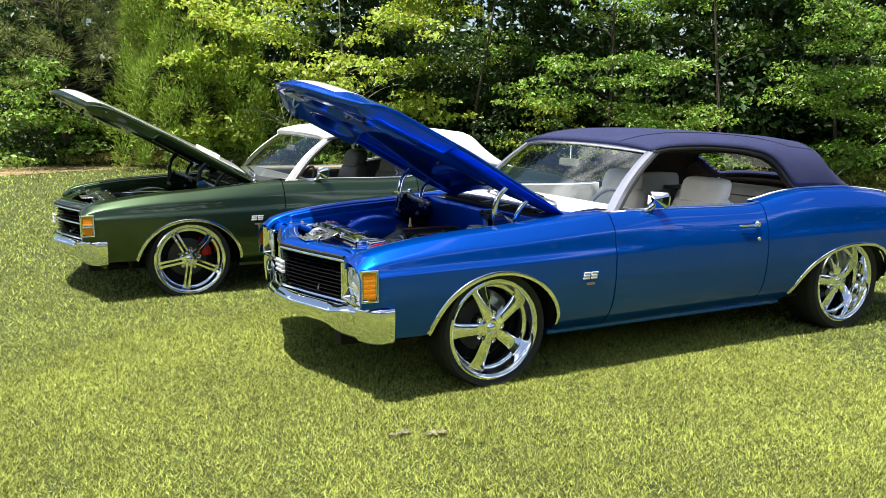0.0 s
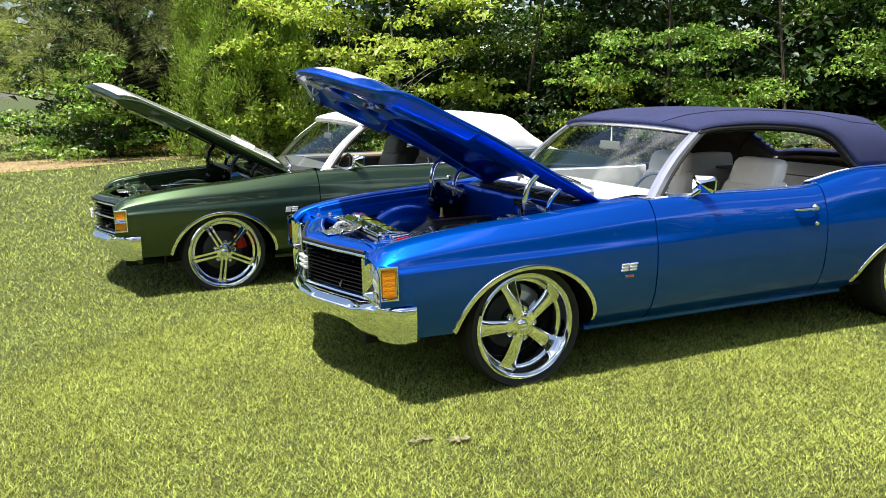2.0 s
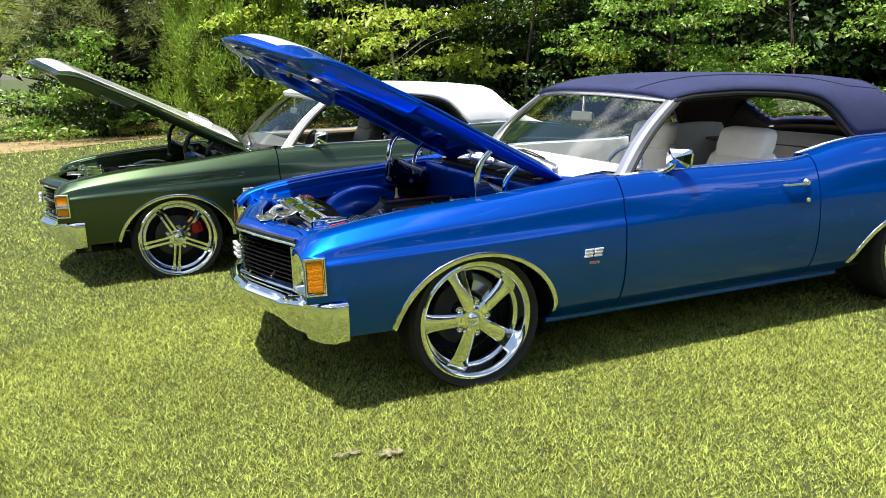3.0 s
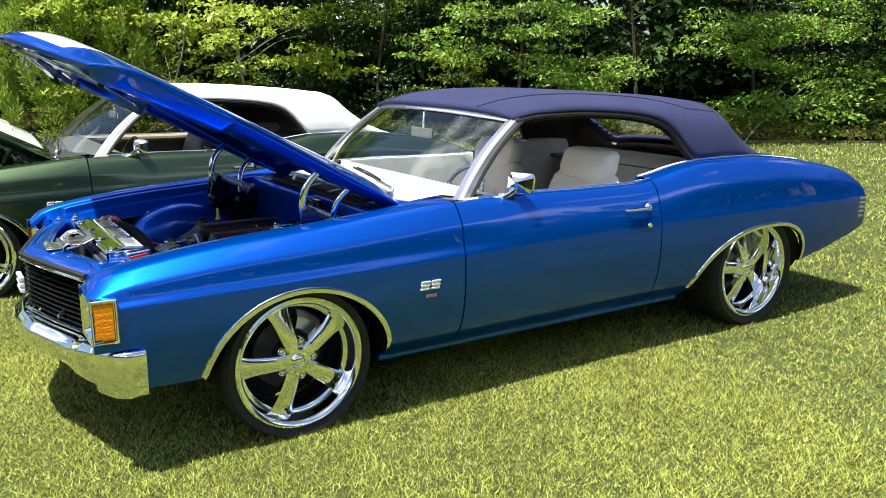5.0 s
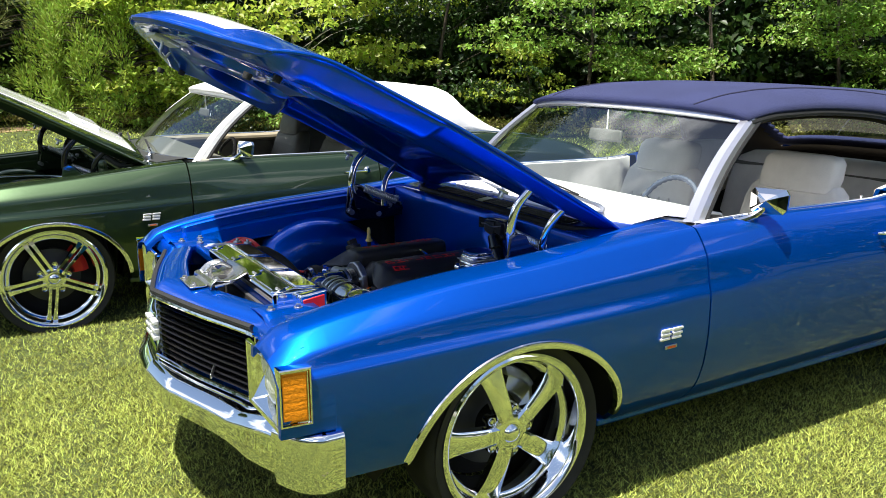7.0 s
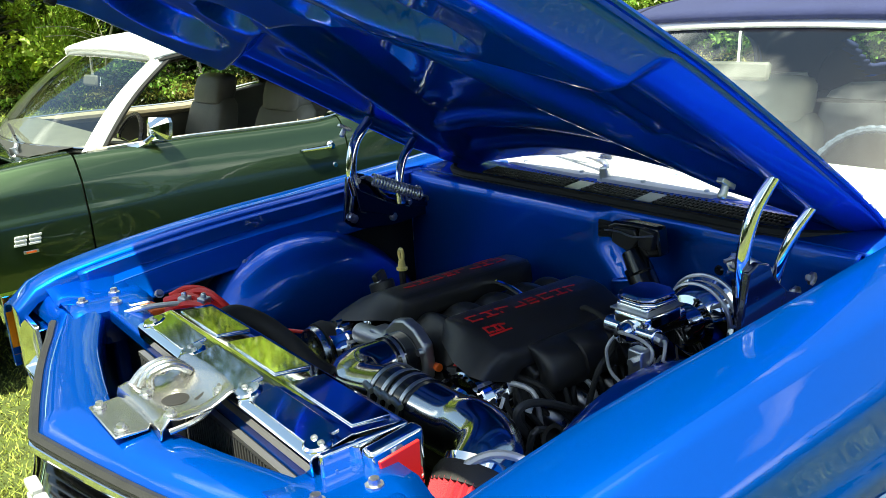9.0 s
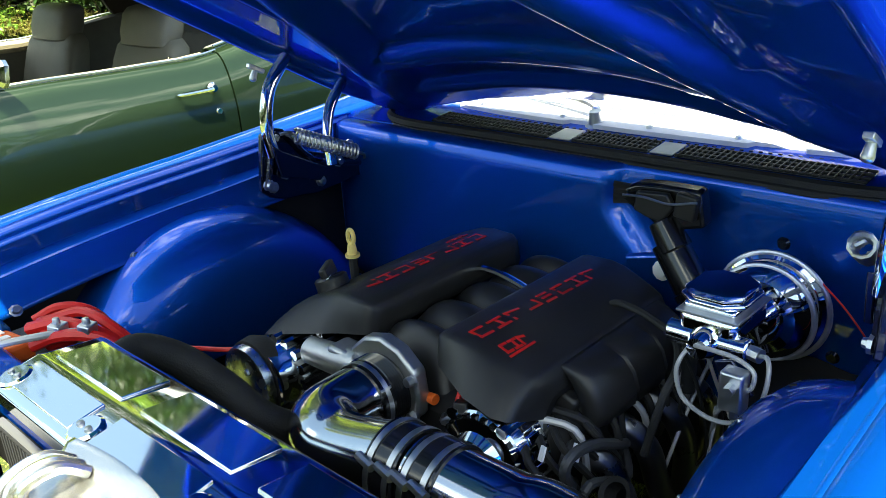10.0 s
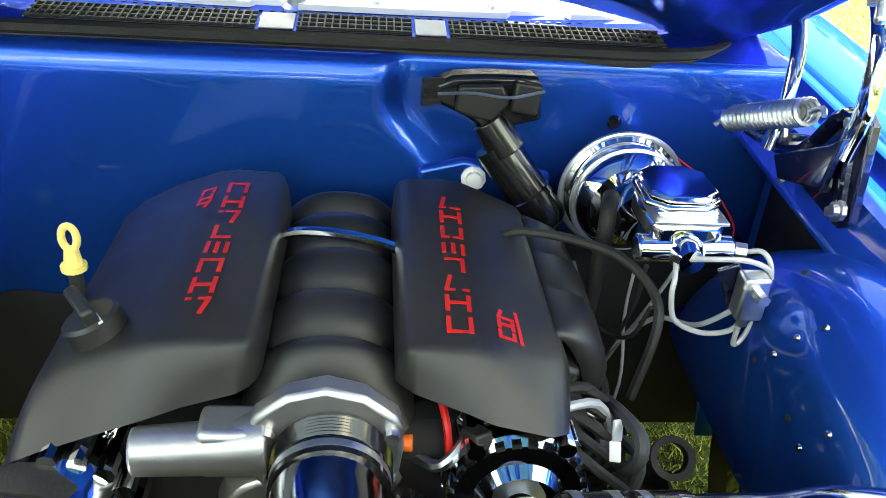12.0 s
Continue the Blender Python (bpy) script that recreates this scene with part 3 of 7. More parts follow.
def wheel(root, s, x, r_rim, r_out, width, dish, style, turn):
    """The outer rim face stands at the hub's outside; the axis is across the car."""
    yo = YC + s * 0.925
    o, ax = (x, yo, r_out - 0.018), (0, s, 0)
    rim = Geo().lathe([(r_rim - 0.056, -0.062 - dish), (r_rim - 0.053, -0.050 - dish), (r_rim - 0.046, -0.044 - dish), (r_rim - 0.036, -0.041 - dish), (r_rim - 0.032, -0.034 - dish), (r_rim - 0.028, -0.020), (r_rim - 0.024, -0.012), (r_rim - 0.018, -0.004), (r_rim - 0.006, 0.0), (r_rim + 0.002, -0.004), (r_rim + 0.004, -0.012), (r_rim - 0.004, -0.02)], o, ax, 72)
    rim.lathe([(r_rim - 0.056, -0.062 - dish), (r_rim - 0.060, -0.09 - dish), (r_rim - 0.062, -0.2), (r_rim - 0.045, -width + 0.02), (r_rim, -width + 0.005)], o, ax, 72)
    w = part("wheel", rim, M_CHROME, root, "polished chrome wheel with black tyre")
    part("tyre", Geo().lathe([(r, h - width / 2 - 0.004) for r, h in tyre(r_rim, r_out, width)], o, ax, 72), M_RUBBER, w, "low-profile black rubber tyre")
    hub = -0.035 - dish * 0.55
    part("hub_cap", Geo().lathe([(0.0, hub + 0.026), (0.014, hub + 0.025), (0.024, hub + 0.020), (0.030, hub + 0.012), (0.032, hub + 0.010), (0.050, hub + 0.009), (0.062, hub + 0.004), (0.066, hub - 0.006), (0.068, hub - 0.05)], o, ax, 40), M_CHROME, w, "domed chrome hub cap")
    radial = lambda a: Vector((math.cos(a), 0, math.sin(a)))
    out = Vector((0, s, 0))
    c0 = Vector(o)

    def spoke(a, w0, w1, off=0.0):
        d, t = radial(a), Vector((-math.sin(a), 0, math.cos(a)))
        rows = []
        for k in np.linspace(0, 1, 9):
            r = 0.045 + (r_rim - 0.03 - 0.045) * k
            wd = w0 + (w1 - w0) * k + 0.5 * w1 * k ** 7
            lift = hub + (-0.05 - dish - hub) * k ** 1.7 + 0.004
            c = c0 + d * r + t * off + out * lift
            sh = -0.030
            rows.append([c - t * wd + out * sh, c - t * wd, c - t * wd * 0.72 + out * 0.006, c + t * wd * 0.72 + out * 0.006, c + t * wd, c + t * wd + out * sh])
        return Geo().grid(rows, loop_v=True)

    for k in range(5):
        a = turn + 2 * math.pi * k / 5
        if style == "five":
            part("spoke", spoke(a, 0.028, 0.040), M_CHROME, w)
        else:
            for off in (-0.017, 0.017):
                part("spoke", spoke(a, 0.010, 0.012, off), M_CHROME, w)
        n = a + math.pi / 5
        nut = part("wheel_nut", Geo().lathe([(0.0, 0.004), (0.008, 0.004), (0.0095, 0.0), (0.0095, -0.02)], c0 + radial(n) * 0.078 + out * (hub - 0.014), ax, 6), M_CHROME, w)
        part("nut_seat", Geo().lathe([(0.0105, -0.012), (0.0105, 0.002), (0.015, 0.004), (0.017, -0.002), (0.017, -0.03)], c0 + radial(n) * 0.078 + out * (hub - 0.014), ax, 16), M_CHROME, nut)
    yd = -0.135 - dish
    part("brake_disc", Geo().lathe([(0.07, yd + 0.012), (0.085, yd + 0.004), (0.152, yd + 0.002), (0.155, yd - 0.02), (0.08, yd - 0.03)], o, ax, 48), M_DISC, w, "dull steel brake disc")
    rows = []
    a0 = radians(52) if style == "five" else radians(28)
    for a in np.linspace(a0 - 0.42, a0 + 0.42, 9):
        d = radial(a)
        rows.append([c0 + d * 0.105 + out * (yd + 0.012), c0 + d * 0.115 + out * (yd + 0.04), c0 + d * 0.165 + out * (yd + 0.04), c0 + d * 0.195 + out * (yd + 0.01), c0 + d * 0.195 + out * (yd - 0.05), c0 + d * 0.105 + out * (yd - 0.05)])
    part("brake_caliper", Geo().grid(rows, loop_v=True), M_RED if style != "five" else M_STEEL, w, "red brake caliper" if style != "five" else "grey brake caliper", bevel=0.004)
    part("wheel_back", Geo().lathe([(0.0, yd - 0.06), (r_rim - 0.06, yd - 0.06)], o, ax, 40), M_DARK, w)
    return w


def bumper_front(root, kind):
    ys = list(np.linspace(-0.957, 0.957, 97))
    rows = []
    zt_c = curve([0, 0.56, 0.70, 0.80, 0.95], [0.452, 0.455, 0.478, 0.492, 0.494])
    zb_c = curve([0, 0.30, 0.50, 0.66, 0.80, 0.95], [0.352, 0.345, 0.325, 0.30, 0.305, 0.312])
    path = [(BUMPER_X(abs(y)), y) for y in ys]
    for k in range(1, 6):
        path = [(-0.665 + 0.012 * k, -0.957)] + path + [(-0.665 + 0.012 * k, 0.957)]
    for i, (x, y) in enumerate(path):
        q, r = path[max(i - 1, 0)], path[min(i + 1, len(path) - 1)]
        t = Vector((r[0] - q[0], r[1] - q[1], 0)).normalized()
        n = Vector((-t.y, t.x, 0))
        c = Vector((x, YC + y, 0))
        zt, zb = zt_c(abs(y)), zb_c(abs(y))
        h = zt - zb
        sec = [(-0.085, zt - 0.002), (-0.040, zt), (-0.034, zt - 0.002), (-0.006, zt - 0.026), (0.0, zt - 0.034), (-0.001, zt - 0.045), (-0.004, zt - 0.06), (-0.004, zt - 0.10), (-0.014, zt - h * 0.8), (-0.035, zb + 0.01), (-0.06, zb), (-0.066, zb + 0.03)]
        rows.append([c + n * d + Vector((0, 0, z)) for d, z in sec])
    fb = part("front_bumper", Geo().grid(rows, loop_v=True), M_CHROME, root, "chrome front bumper with wrapped ends", sharp=55)
    for s in (-1, 1):
        ends = [p for p in path if p[1] * s > 0.835]
        rows = []
        for i, (x, y) in enumerate(ends):
            q, r = ends[max(i - 1, 0)], ends[min(i + 1, len(ends) - 1)]
            t = Vector((r[0] - q[0], r[1] - q[1], 0)).normalized()
            n = Vector((-t.y, t.x, 0))
            c = Vector((x, YC + y, 0))
            rows.append([c + n * d + Vector((0, 0, z)) for d, z in ((-0.06, 0.496), (0.004, 0.498), (0.013, 0.492), (0.016, 0.478), (0.014, 0.40), (0.006, 0.33), (-0.008, 0.312), (-0.05, 0.309))])
        for k in (0, -1):
            rows.insert(0, [p + (Vector(rows[0][0]) - p) * 0.6 for p in rows[0]]) if k == 0 else rows.append([p + (Vector(rows[-1][0]) - p) * 0.6 for p in rows[-1]])
        part("bumper_end", Geo().grid(rows), M_CHROME, fb, "chrome bumper end piece", sharp=50)


def front_end(root, paint, kind):
    # header lip over the grille
    rows = []
    for y in np.linspace(-0.90, 0.90, 73):
        x = nose_x(y)
        wide = 0.128 - 0.012 * min(1, abs(y) / 0.25)
        rows.append([(x + 0.012, YC + y, 0.672), (x, YC + y, 0.682), (x + 0.006, YC + y, 0.703), (x + 0.022, YC + y, 0.722), (x + 0.045, YC + y, 0.733), (x + 0.085, YC + y, 0.737), (x + wide - 0.012, YC + y, 0.737), (x + wide, YC + y, 0.731), (x + wide + 0.004, YC + y, 0.72), (x + wide + 0.004, YC + y, 0.67)])
    h = part("header_panel", Geo().grid(rows), paint, root, "painted header panel above the grille", solid=0.004)
    part("header_seal", Geo().tube([(nose_x(y), YC + y, 0.705) for y in np.linspace(-0.58, 0.58, 49)], 0.010, 6), M_RUBBER, h, "black rubber strip")
    part("header_trim", Geo().tube([(nose_x(y) - 0.004, YC + y, 0.688) for y in np.linspace(-0.60, 0.60, 49)], 0.009, 8), M_CHROME, h, "bright trim above the grille")
    for s in (-1, 1):
        rows = []
        for x in np.linspace(-0.70, -0.52, 6):
            rows.append([(x, YC + s * 0.47, 0.66), (x, YC + s * 0.475, 0.735), (x, YC + s * 0.52, 0.742), (x, YC + s * 0.60, 0.742), (x, YC + s * 0.63, 0.725), (x, YC + s * 0.66, 0.722), (x, YC + s * 0.742, min(0.75, SHOULDER(x) - 0.01))])
        c = part("corner_bracket", Geo().grid(rows), paint, root, "painted corner bracket with bolts", solid=0.004)
        for bx, by in ((-0.66, 0.56), (-0.58, 0.58), (-0.60, 0.50)):
            part("bolt", Geo().lathe([(0.0, 0.012), (0.008, 0.012), (0.009, 0.004), (0.014, 0.003), (0.014, -0.004)], (bx, YC + s * by, 0.744), (0, 0, 1), 8), M_STEEL, c)
    # grille
    gz0, gz1 = (0.478, 0.672)
    g = part("grille", Geo().grid([[(nose_x(y) + 0.075, YC + y, z) for z in (0.45, 0.68)] for y in np.linspace(-0.62, 0.62, 41)]), M_DARK, root, "black grille with thin horizontal slats", solid=0.004)
    n = 9 if kind == "blue" else 8
    for k in range(n):
        z = gz0 + (gz1 - gz0) * (k + 0.3) / n
        rows = []
        for y in np.linspace(-0.60, 0.60, 41):
            x = nose_x(y)
            rows.append([(x + 0.012, YC + y, z - 0.003), (x + 0.006, YC + y, z), (x + 0.012, YC + y, z + 0.0035), (x + 0.06, YC + y, z + 0.008), (x + 0.06, YC + y, z - 0.008)])
        part("slat", Geo().grid(rows, loop_v=True), M_GLOSSBLACK, g)
    part("grille_surround", Geo().tube([(nose_x(y), YC + y, gz0 - 0.012) for y in np.linspace(-0.61, 0.61, 41)], 0.008, 8), M_CHROME, g, "bright grille surround")
    for s in (-1, 1):
        part("grille_side", Geo().tube([(nose_x(0.612) - 0.002, YC + s * 0.612, gz0 - 0.012), (nose_x(0.612) - 0.002, YC + s * 0.612, gz1 + 0.015)], 0.008, 8), M_CHROME, g)
    if kind != "blue":
        part("grille_bar", Geo().tube([(nose_x(y) - 0.004, YC + y, 0.585) for y in np.linspace(-0.61, 0.61, 41)], 0.009, 8), M_CHROME, g, "bright bar across the grille")
    em = Geo()
    for k in (-1, 1):
        for dz in (-0.027, 0.0, 0.027):
            em.box((0.022, 0.055, 0.016), (nose_x(0) - 0.014, YC + k * 0.036 - 0.02, 0.582 + dz))
        em.box((0.012, 0.045, 0.062), (nose_x(0) - 0.008, YC + k * 0.036 - 0.02, 0.582))
    part("grille_badge", em, M_BADGE, g, "bright metal grille badge", bevel=0.004)
    part("script_bar", Geo().box((0.006, 0.13, 0.016), (nose_x(-0.37) - 0.002, YC - 0.37, 0.517), (0, 0, -22)), M_STEEL, g, bevel=0.003)
    # lower valance and lamp housings
    rows = []
    for y in np.linspace(-0.78, 0.78, 41):
        x = max(nose_x(min(abs(y), 0.9)), BUMPER_X(min(abs(y), 0.86))) + 0.06
        rows.append([(x + 0.06, YC + y, 0.27), (x + 0.04, YC + y, 0.33), (x + 0.02, YC + y, 0.42), (x + 0.03, YC + y, 0.462)])
    part("valance", Geo().grid(rows), paint, root, "painted valance behind the bumper", solid=0.004)
    for s in (-1, 1):
        x = -0.722
        ring = lambda dy, dz, xx: [(xx, YC + s * (0.762 + a * dy), 0.592 + b * dz) for a, b in ((-1, -1), (1, -1), (1, 1), (-1, 1))]
        lamp = part("headlamp", Geo().grid([ring(0.140, 0.100, x - 0.030), ring(0.138, 0.098, x - 0.042), ring(0.120, 0.084, x - 0.038), ring(0.105, 0.078, x + 0.02)], loop_v=True), M_CHROME, root, "chrome headlamp surround with round glass", bevel=0.004)
        part("headlamp_back", Geo().box((0.01, 0.28, 0.2), (x + 0.03, YC + s * 0.762, 0.592)), M_CHROME, lamp)
        part("headlamp_glass", Geo().lathe([(0.0, 0.03), (0.03, 0.027), (0.055, 0.018), (0.068, 0.004), (0.072, -0.004)], (x + 0.004, YC + s * 0.762, 0.592), (-1, 0, 0), 32), M_CLEAR, lamp, "ribbed clear glass lens")
        # corner lamp in the fender's front edge
        yy = lambda xx, zz: YC + s * (half_width(-0.74, 0.63) + 0.003 - 0.10 * (-0.70 - xx))
        x0, x1, z0, z1 = -0.770, -0.70, 0.548, 0.688
        quad = lambda e, out: [(xx, yy(xx, zz) + s * out, zz) for xx, zz in ((x0 - e * 0.4, z0 - e), (x1 + e, z0 - e), (x1 + e, z1 + e), (x0 - e * 0.4, z1 + e))]
        mk = part("corner_lamp", Geo().grid([quad(0.012, -0.030), quad(0.012, 0.006), quad(0.009, 0.009), quad(0.005, 0.009), quad(0.003, 0.004), quad(0.0, 0.003)], loop_v=True), M_CHROME, root, "amber corner lamp in a bright frame")
        part("lamp_back", Geo().add(quad(0.002, 0.001), [(0, 1, 2, 3)]), M_AMBER, mk)
        for k in range(5):
            a, b = z0 + 0.008 + (z1 - z0 - 0.016) * k / 5, z0 + 0.008 + (z1 - z0 - 0.016) * (k + 1.0) / 5
            q = [(xx, yy(xx, zz) + s * o, zz) for xx, zz, o in ((x0 + 0.002, a, 0.0055), (x1 - 0.004, a, 0.0055), (x1 - 0.004, b, 0.0055), (x0 + 0.002, b, 0.0055))]
            q2 = [(xx, yy(xx, zz) + s * 0.0066, zz) for xx, zz in ((x0 + 0.003, (a + b) / 2), (x1 - 0.005, (a + b) / 2))]
            part("lens_rib", Geo().add(q + q2, [(0, 1, 5, 4), (4, 5, 2, 3), (0, 4, 3), (1, 2, 5)]), M_AMBER, mk, "amber lens")
        if kind != "blue":
            for zz in (0.611, 0.626):
                part("lamp_bar", Geo().tube([(x0, yy(x0, zz) + s * 0.010, zz), (x1, yy(x1, zz) + s * 0.010, zz)], 0.008, 8), M_CHROME, mk)
    bumper_front(root, kind)


HOOD_REAR, HOOD_TILT = Vector((0.62, 0, 0.905)), radians(26.7)
HOOD_ALONG, HOOD_UP = Vector((-math.cos(HOOD_TILT), 0, math.sin(HOOD_TILT))), Vector((math.sin(HOOD_TILT), 0, math.cos(HOOD_TILT)))
HOOD_HALF = curve([0, 0.2, 0.8, 1.3, 1.5], [0.70, 0.725, 0.735, 0.715, 0.68])


HOOD_NOSE = curve([0, 0.2, 0.41, 0.68, 0.84, 1.0], [0, 0.018, 0.070, 0.168, 0.212, 0.25])


def hood_place(u, v, n, tilt=None):
    """u: share of the length from the rear edge, v: -1 to 1 across, n: height over the skin."""
    length = 1.665 - HOOD_NOSE(abs(v))
    start = 0.065 * (1 - v * v)
    along = start + u * (length - start)
    half = HOOD_HALF(along)
    front = max(0.0, along - (length - 0.20)) / 0.20
    crown = 0.061 - 0.045 * abs(v) ** 2.2 + 0.012 * (1 - v ** 4) * max(0.0, 1 - along / 0.5) - 0.041 * abs(v) ** 1.6 * max(0.0, 1 - along / 0.8) ** 1.2
    bulge = 0.008 * max(0, 1 - (abs(v) / 0.42) ** 4) * min(1, along / 0.3) * max(0.0, min(1.0, (1.5 - along) / 0.35))
    n = n + crown + bulge - (0.048 + 0.045 * (1 - v * v)) * front ** 2
    return HOOD_REAR + HOOD_ALONG * along + HOOD_UP * n + Vector((0, YC + v * half, 0))


def step(x):
    x = max(0.0, min(1.0, x))
    return x * x * (3 - 2 * x)


def hood_ribs(u, v):
    """Depth of the pressed inner frame below the skin: rails, two ribs that meet towards the nose, and a pierced front plate."""
    a = abs(v)
    rail = 0.60 * max(step((a - 0.87) / 0.04), step((u - 0.90) / 0.03), step((0.10 - u) / 0.03))
    rib = 0.85 * step((0.125 - abs(a - (0.80 - 0.92 * u))) / 0.115) * step((0.68 - u) / 0.06)
    plate = step((u - 0.58) / 0.035)
    oval = lambda uc, ac, ru, ra: step((1.0 - ((u - uc) / ru) ** 2 - ((a - ac) / ra) ** 2) / 0.35)
    plate *= 1 - max(oval(0.74, 0.56, 0.105, 0.19), oval(0.80, 0.0, 0.075, 0.20), oval(0.655, 0.24, 0.05, 0.10))
    ledge = 0.5 * step((0.03 - abs(u - 0.20)) / 0.015) * step((0.62 - a) / 0.05)
    bead = 0.22 * step((0.03 - abs(a - 0.62)) / 0.02) * step((u - 0.28) / 0.03) * step((0.56 - u) / 0.03)
    thin = min(1, 0.10 + (1 - a) / 0.07) * min(1, 0.30 + (1 - u) / 0.06)
    return (0.060 * max(rail, rib, plate, ledge, bead) - 0.016) * min(1, 0.22 + u / 0.2) * thin + 0.052 * min(1, 0.22 + (1 - a) / 0.13) * min(1, 0.22 + (1 - u) / 0.10) - 0.006 * max(0.0, 1 - u / 0.2)


def hood(root, paint):
    us, vs = list(np.linspace(0, 1, 101)), list(np.linspace(-1, 1, 121))
    top = [[hood_place(u, v, 0) for v in vs] for u in us]
    h = part("hood", Geo().grid(top), paint, root, "raised hood, painted, with pressed inner frame", solid=0.003)
    inner = [[hood_place(0.006 + 0.988 * u, v * 0.992, -hood_ribs(u, v)) for v in np.linspace(-1, 1, 181)] for u in np.linspace(0, 1, 131)]
    part("inner_frame", Geo().grid(inner), paint, h, "painted pressed-steel inner frame", solid=0.003, sharp=60)
    for sgn in (-1, 1):
        rows = [[hood_place(u, sgn * v, 0.0035) for v in np.linspace(0.13, 0.60 if paint is M_BLUE else 0.80, 18)] for u in np.linspace(0.03, 0.972, 80)]
        part("hood_stripe", Geo().grid(rows), M_STRIPE, h, "white stripe along the hood", solid=0.002)
    if paint is not M_BLUE:
        part("hood_scoop", Geo().prism([hood_place(0.24, -0.46, 0.0), hood_place(0.24, -0.12, 0.0), hood_place(0.14, -0.12, 0.0), hood_place(0.14, -0.46, 0.0)], HOOD_UP * 0.024), M_STRIPE, h, "low white box on the hood", bevel=0.008)
    loop = [(0, v) for v in vs] + [(u, 1) for u in us[1:]] + [(1, v) for v in vs[::-1][1:]] + [(u, -1) for u in us[::-1][1:-1]]
    rows = [[hood_place(u, v, 0), hood_place(u, v, -0.009), hood_place(0.006 + 0.988 * u, v * 0.992, -hood_ribs(u, v))] for u, v in loop]
    part("hood_edge", Geo().grid(rows, loop_u=True), paint, h)
    rim = [hood_place(u, -1, -0.004) for u in us[::3]] + [hood_place(1, v, -0.004) for v in vs[::4]] + [hood_place(u, 1, -0.004) for u in us[::-3]]
    part("hood_rim", Geo().tube(rim, 0.006, 8), paint, h, "rolled hood edge")
    c = hood_place(0.93, 0.0, -0.105)
    l = part("hood_latch", Geo().box((0.09, 0.13, 0.012), c, (0, 27, 0)), M_STEEL, h, "steel hood latch", bevel=0.003)
    part("latch_pin", Geo().tube([c, c + Vector((-0.012, 0, -0.04)), c + Vector((0.0, 0.0, -0.058)), c + Vector((0.02, 0, -0.04))], 0.005, 8, steps=3), M_STEEL, l)
    for s in (-1, 1):
        for u in (0.985, 0.93):
            part("bump_stop", Geo().lathe([(0.0, 0.02), (0.012, 0.018), (0.014, 0.0)], hood_place(u - 0.02, s * 0.8, -0.10), -HOOD_UP, 12), M_RUBBER, h)
        c = hood_place(0.335, s * 0.86, -0.105)
        part("hood_catch", Geo().box((0.042, 0.014, 0.010), c, (0, 27, 0)).lathe([(0.0, 0.03), (0.007, 0.028), (0.009, 0.022), (0.006, 0.0)], c, -HOOD_UP, 10), M_STEEL, h, bevel=0.002)
    part("nozzle_plate", Geo().box((0.02, 0.05, 0.02), hood_place(0.03, -0.2, 0.012)), M_BLACK, h, bevel=0.003)
    return h


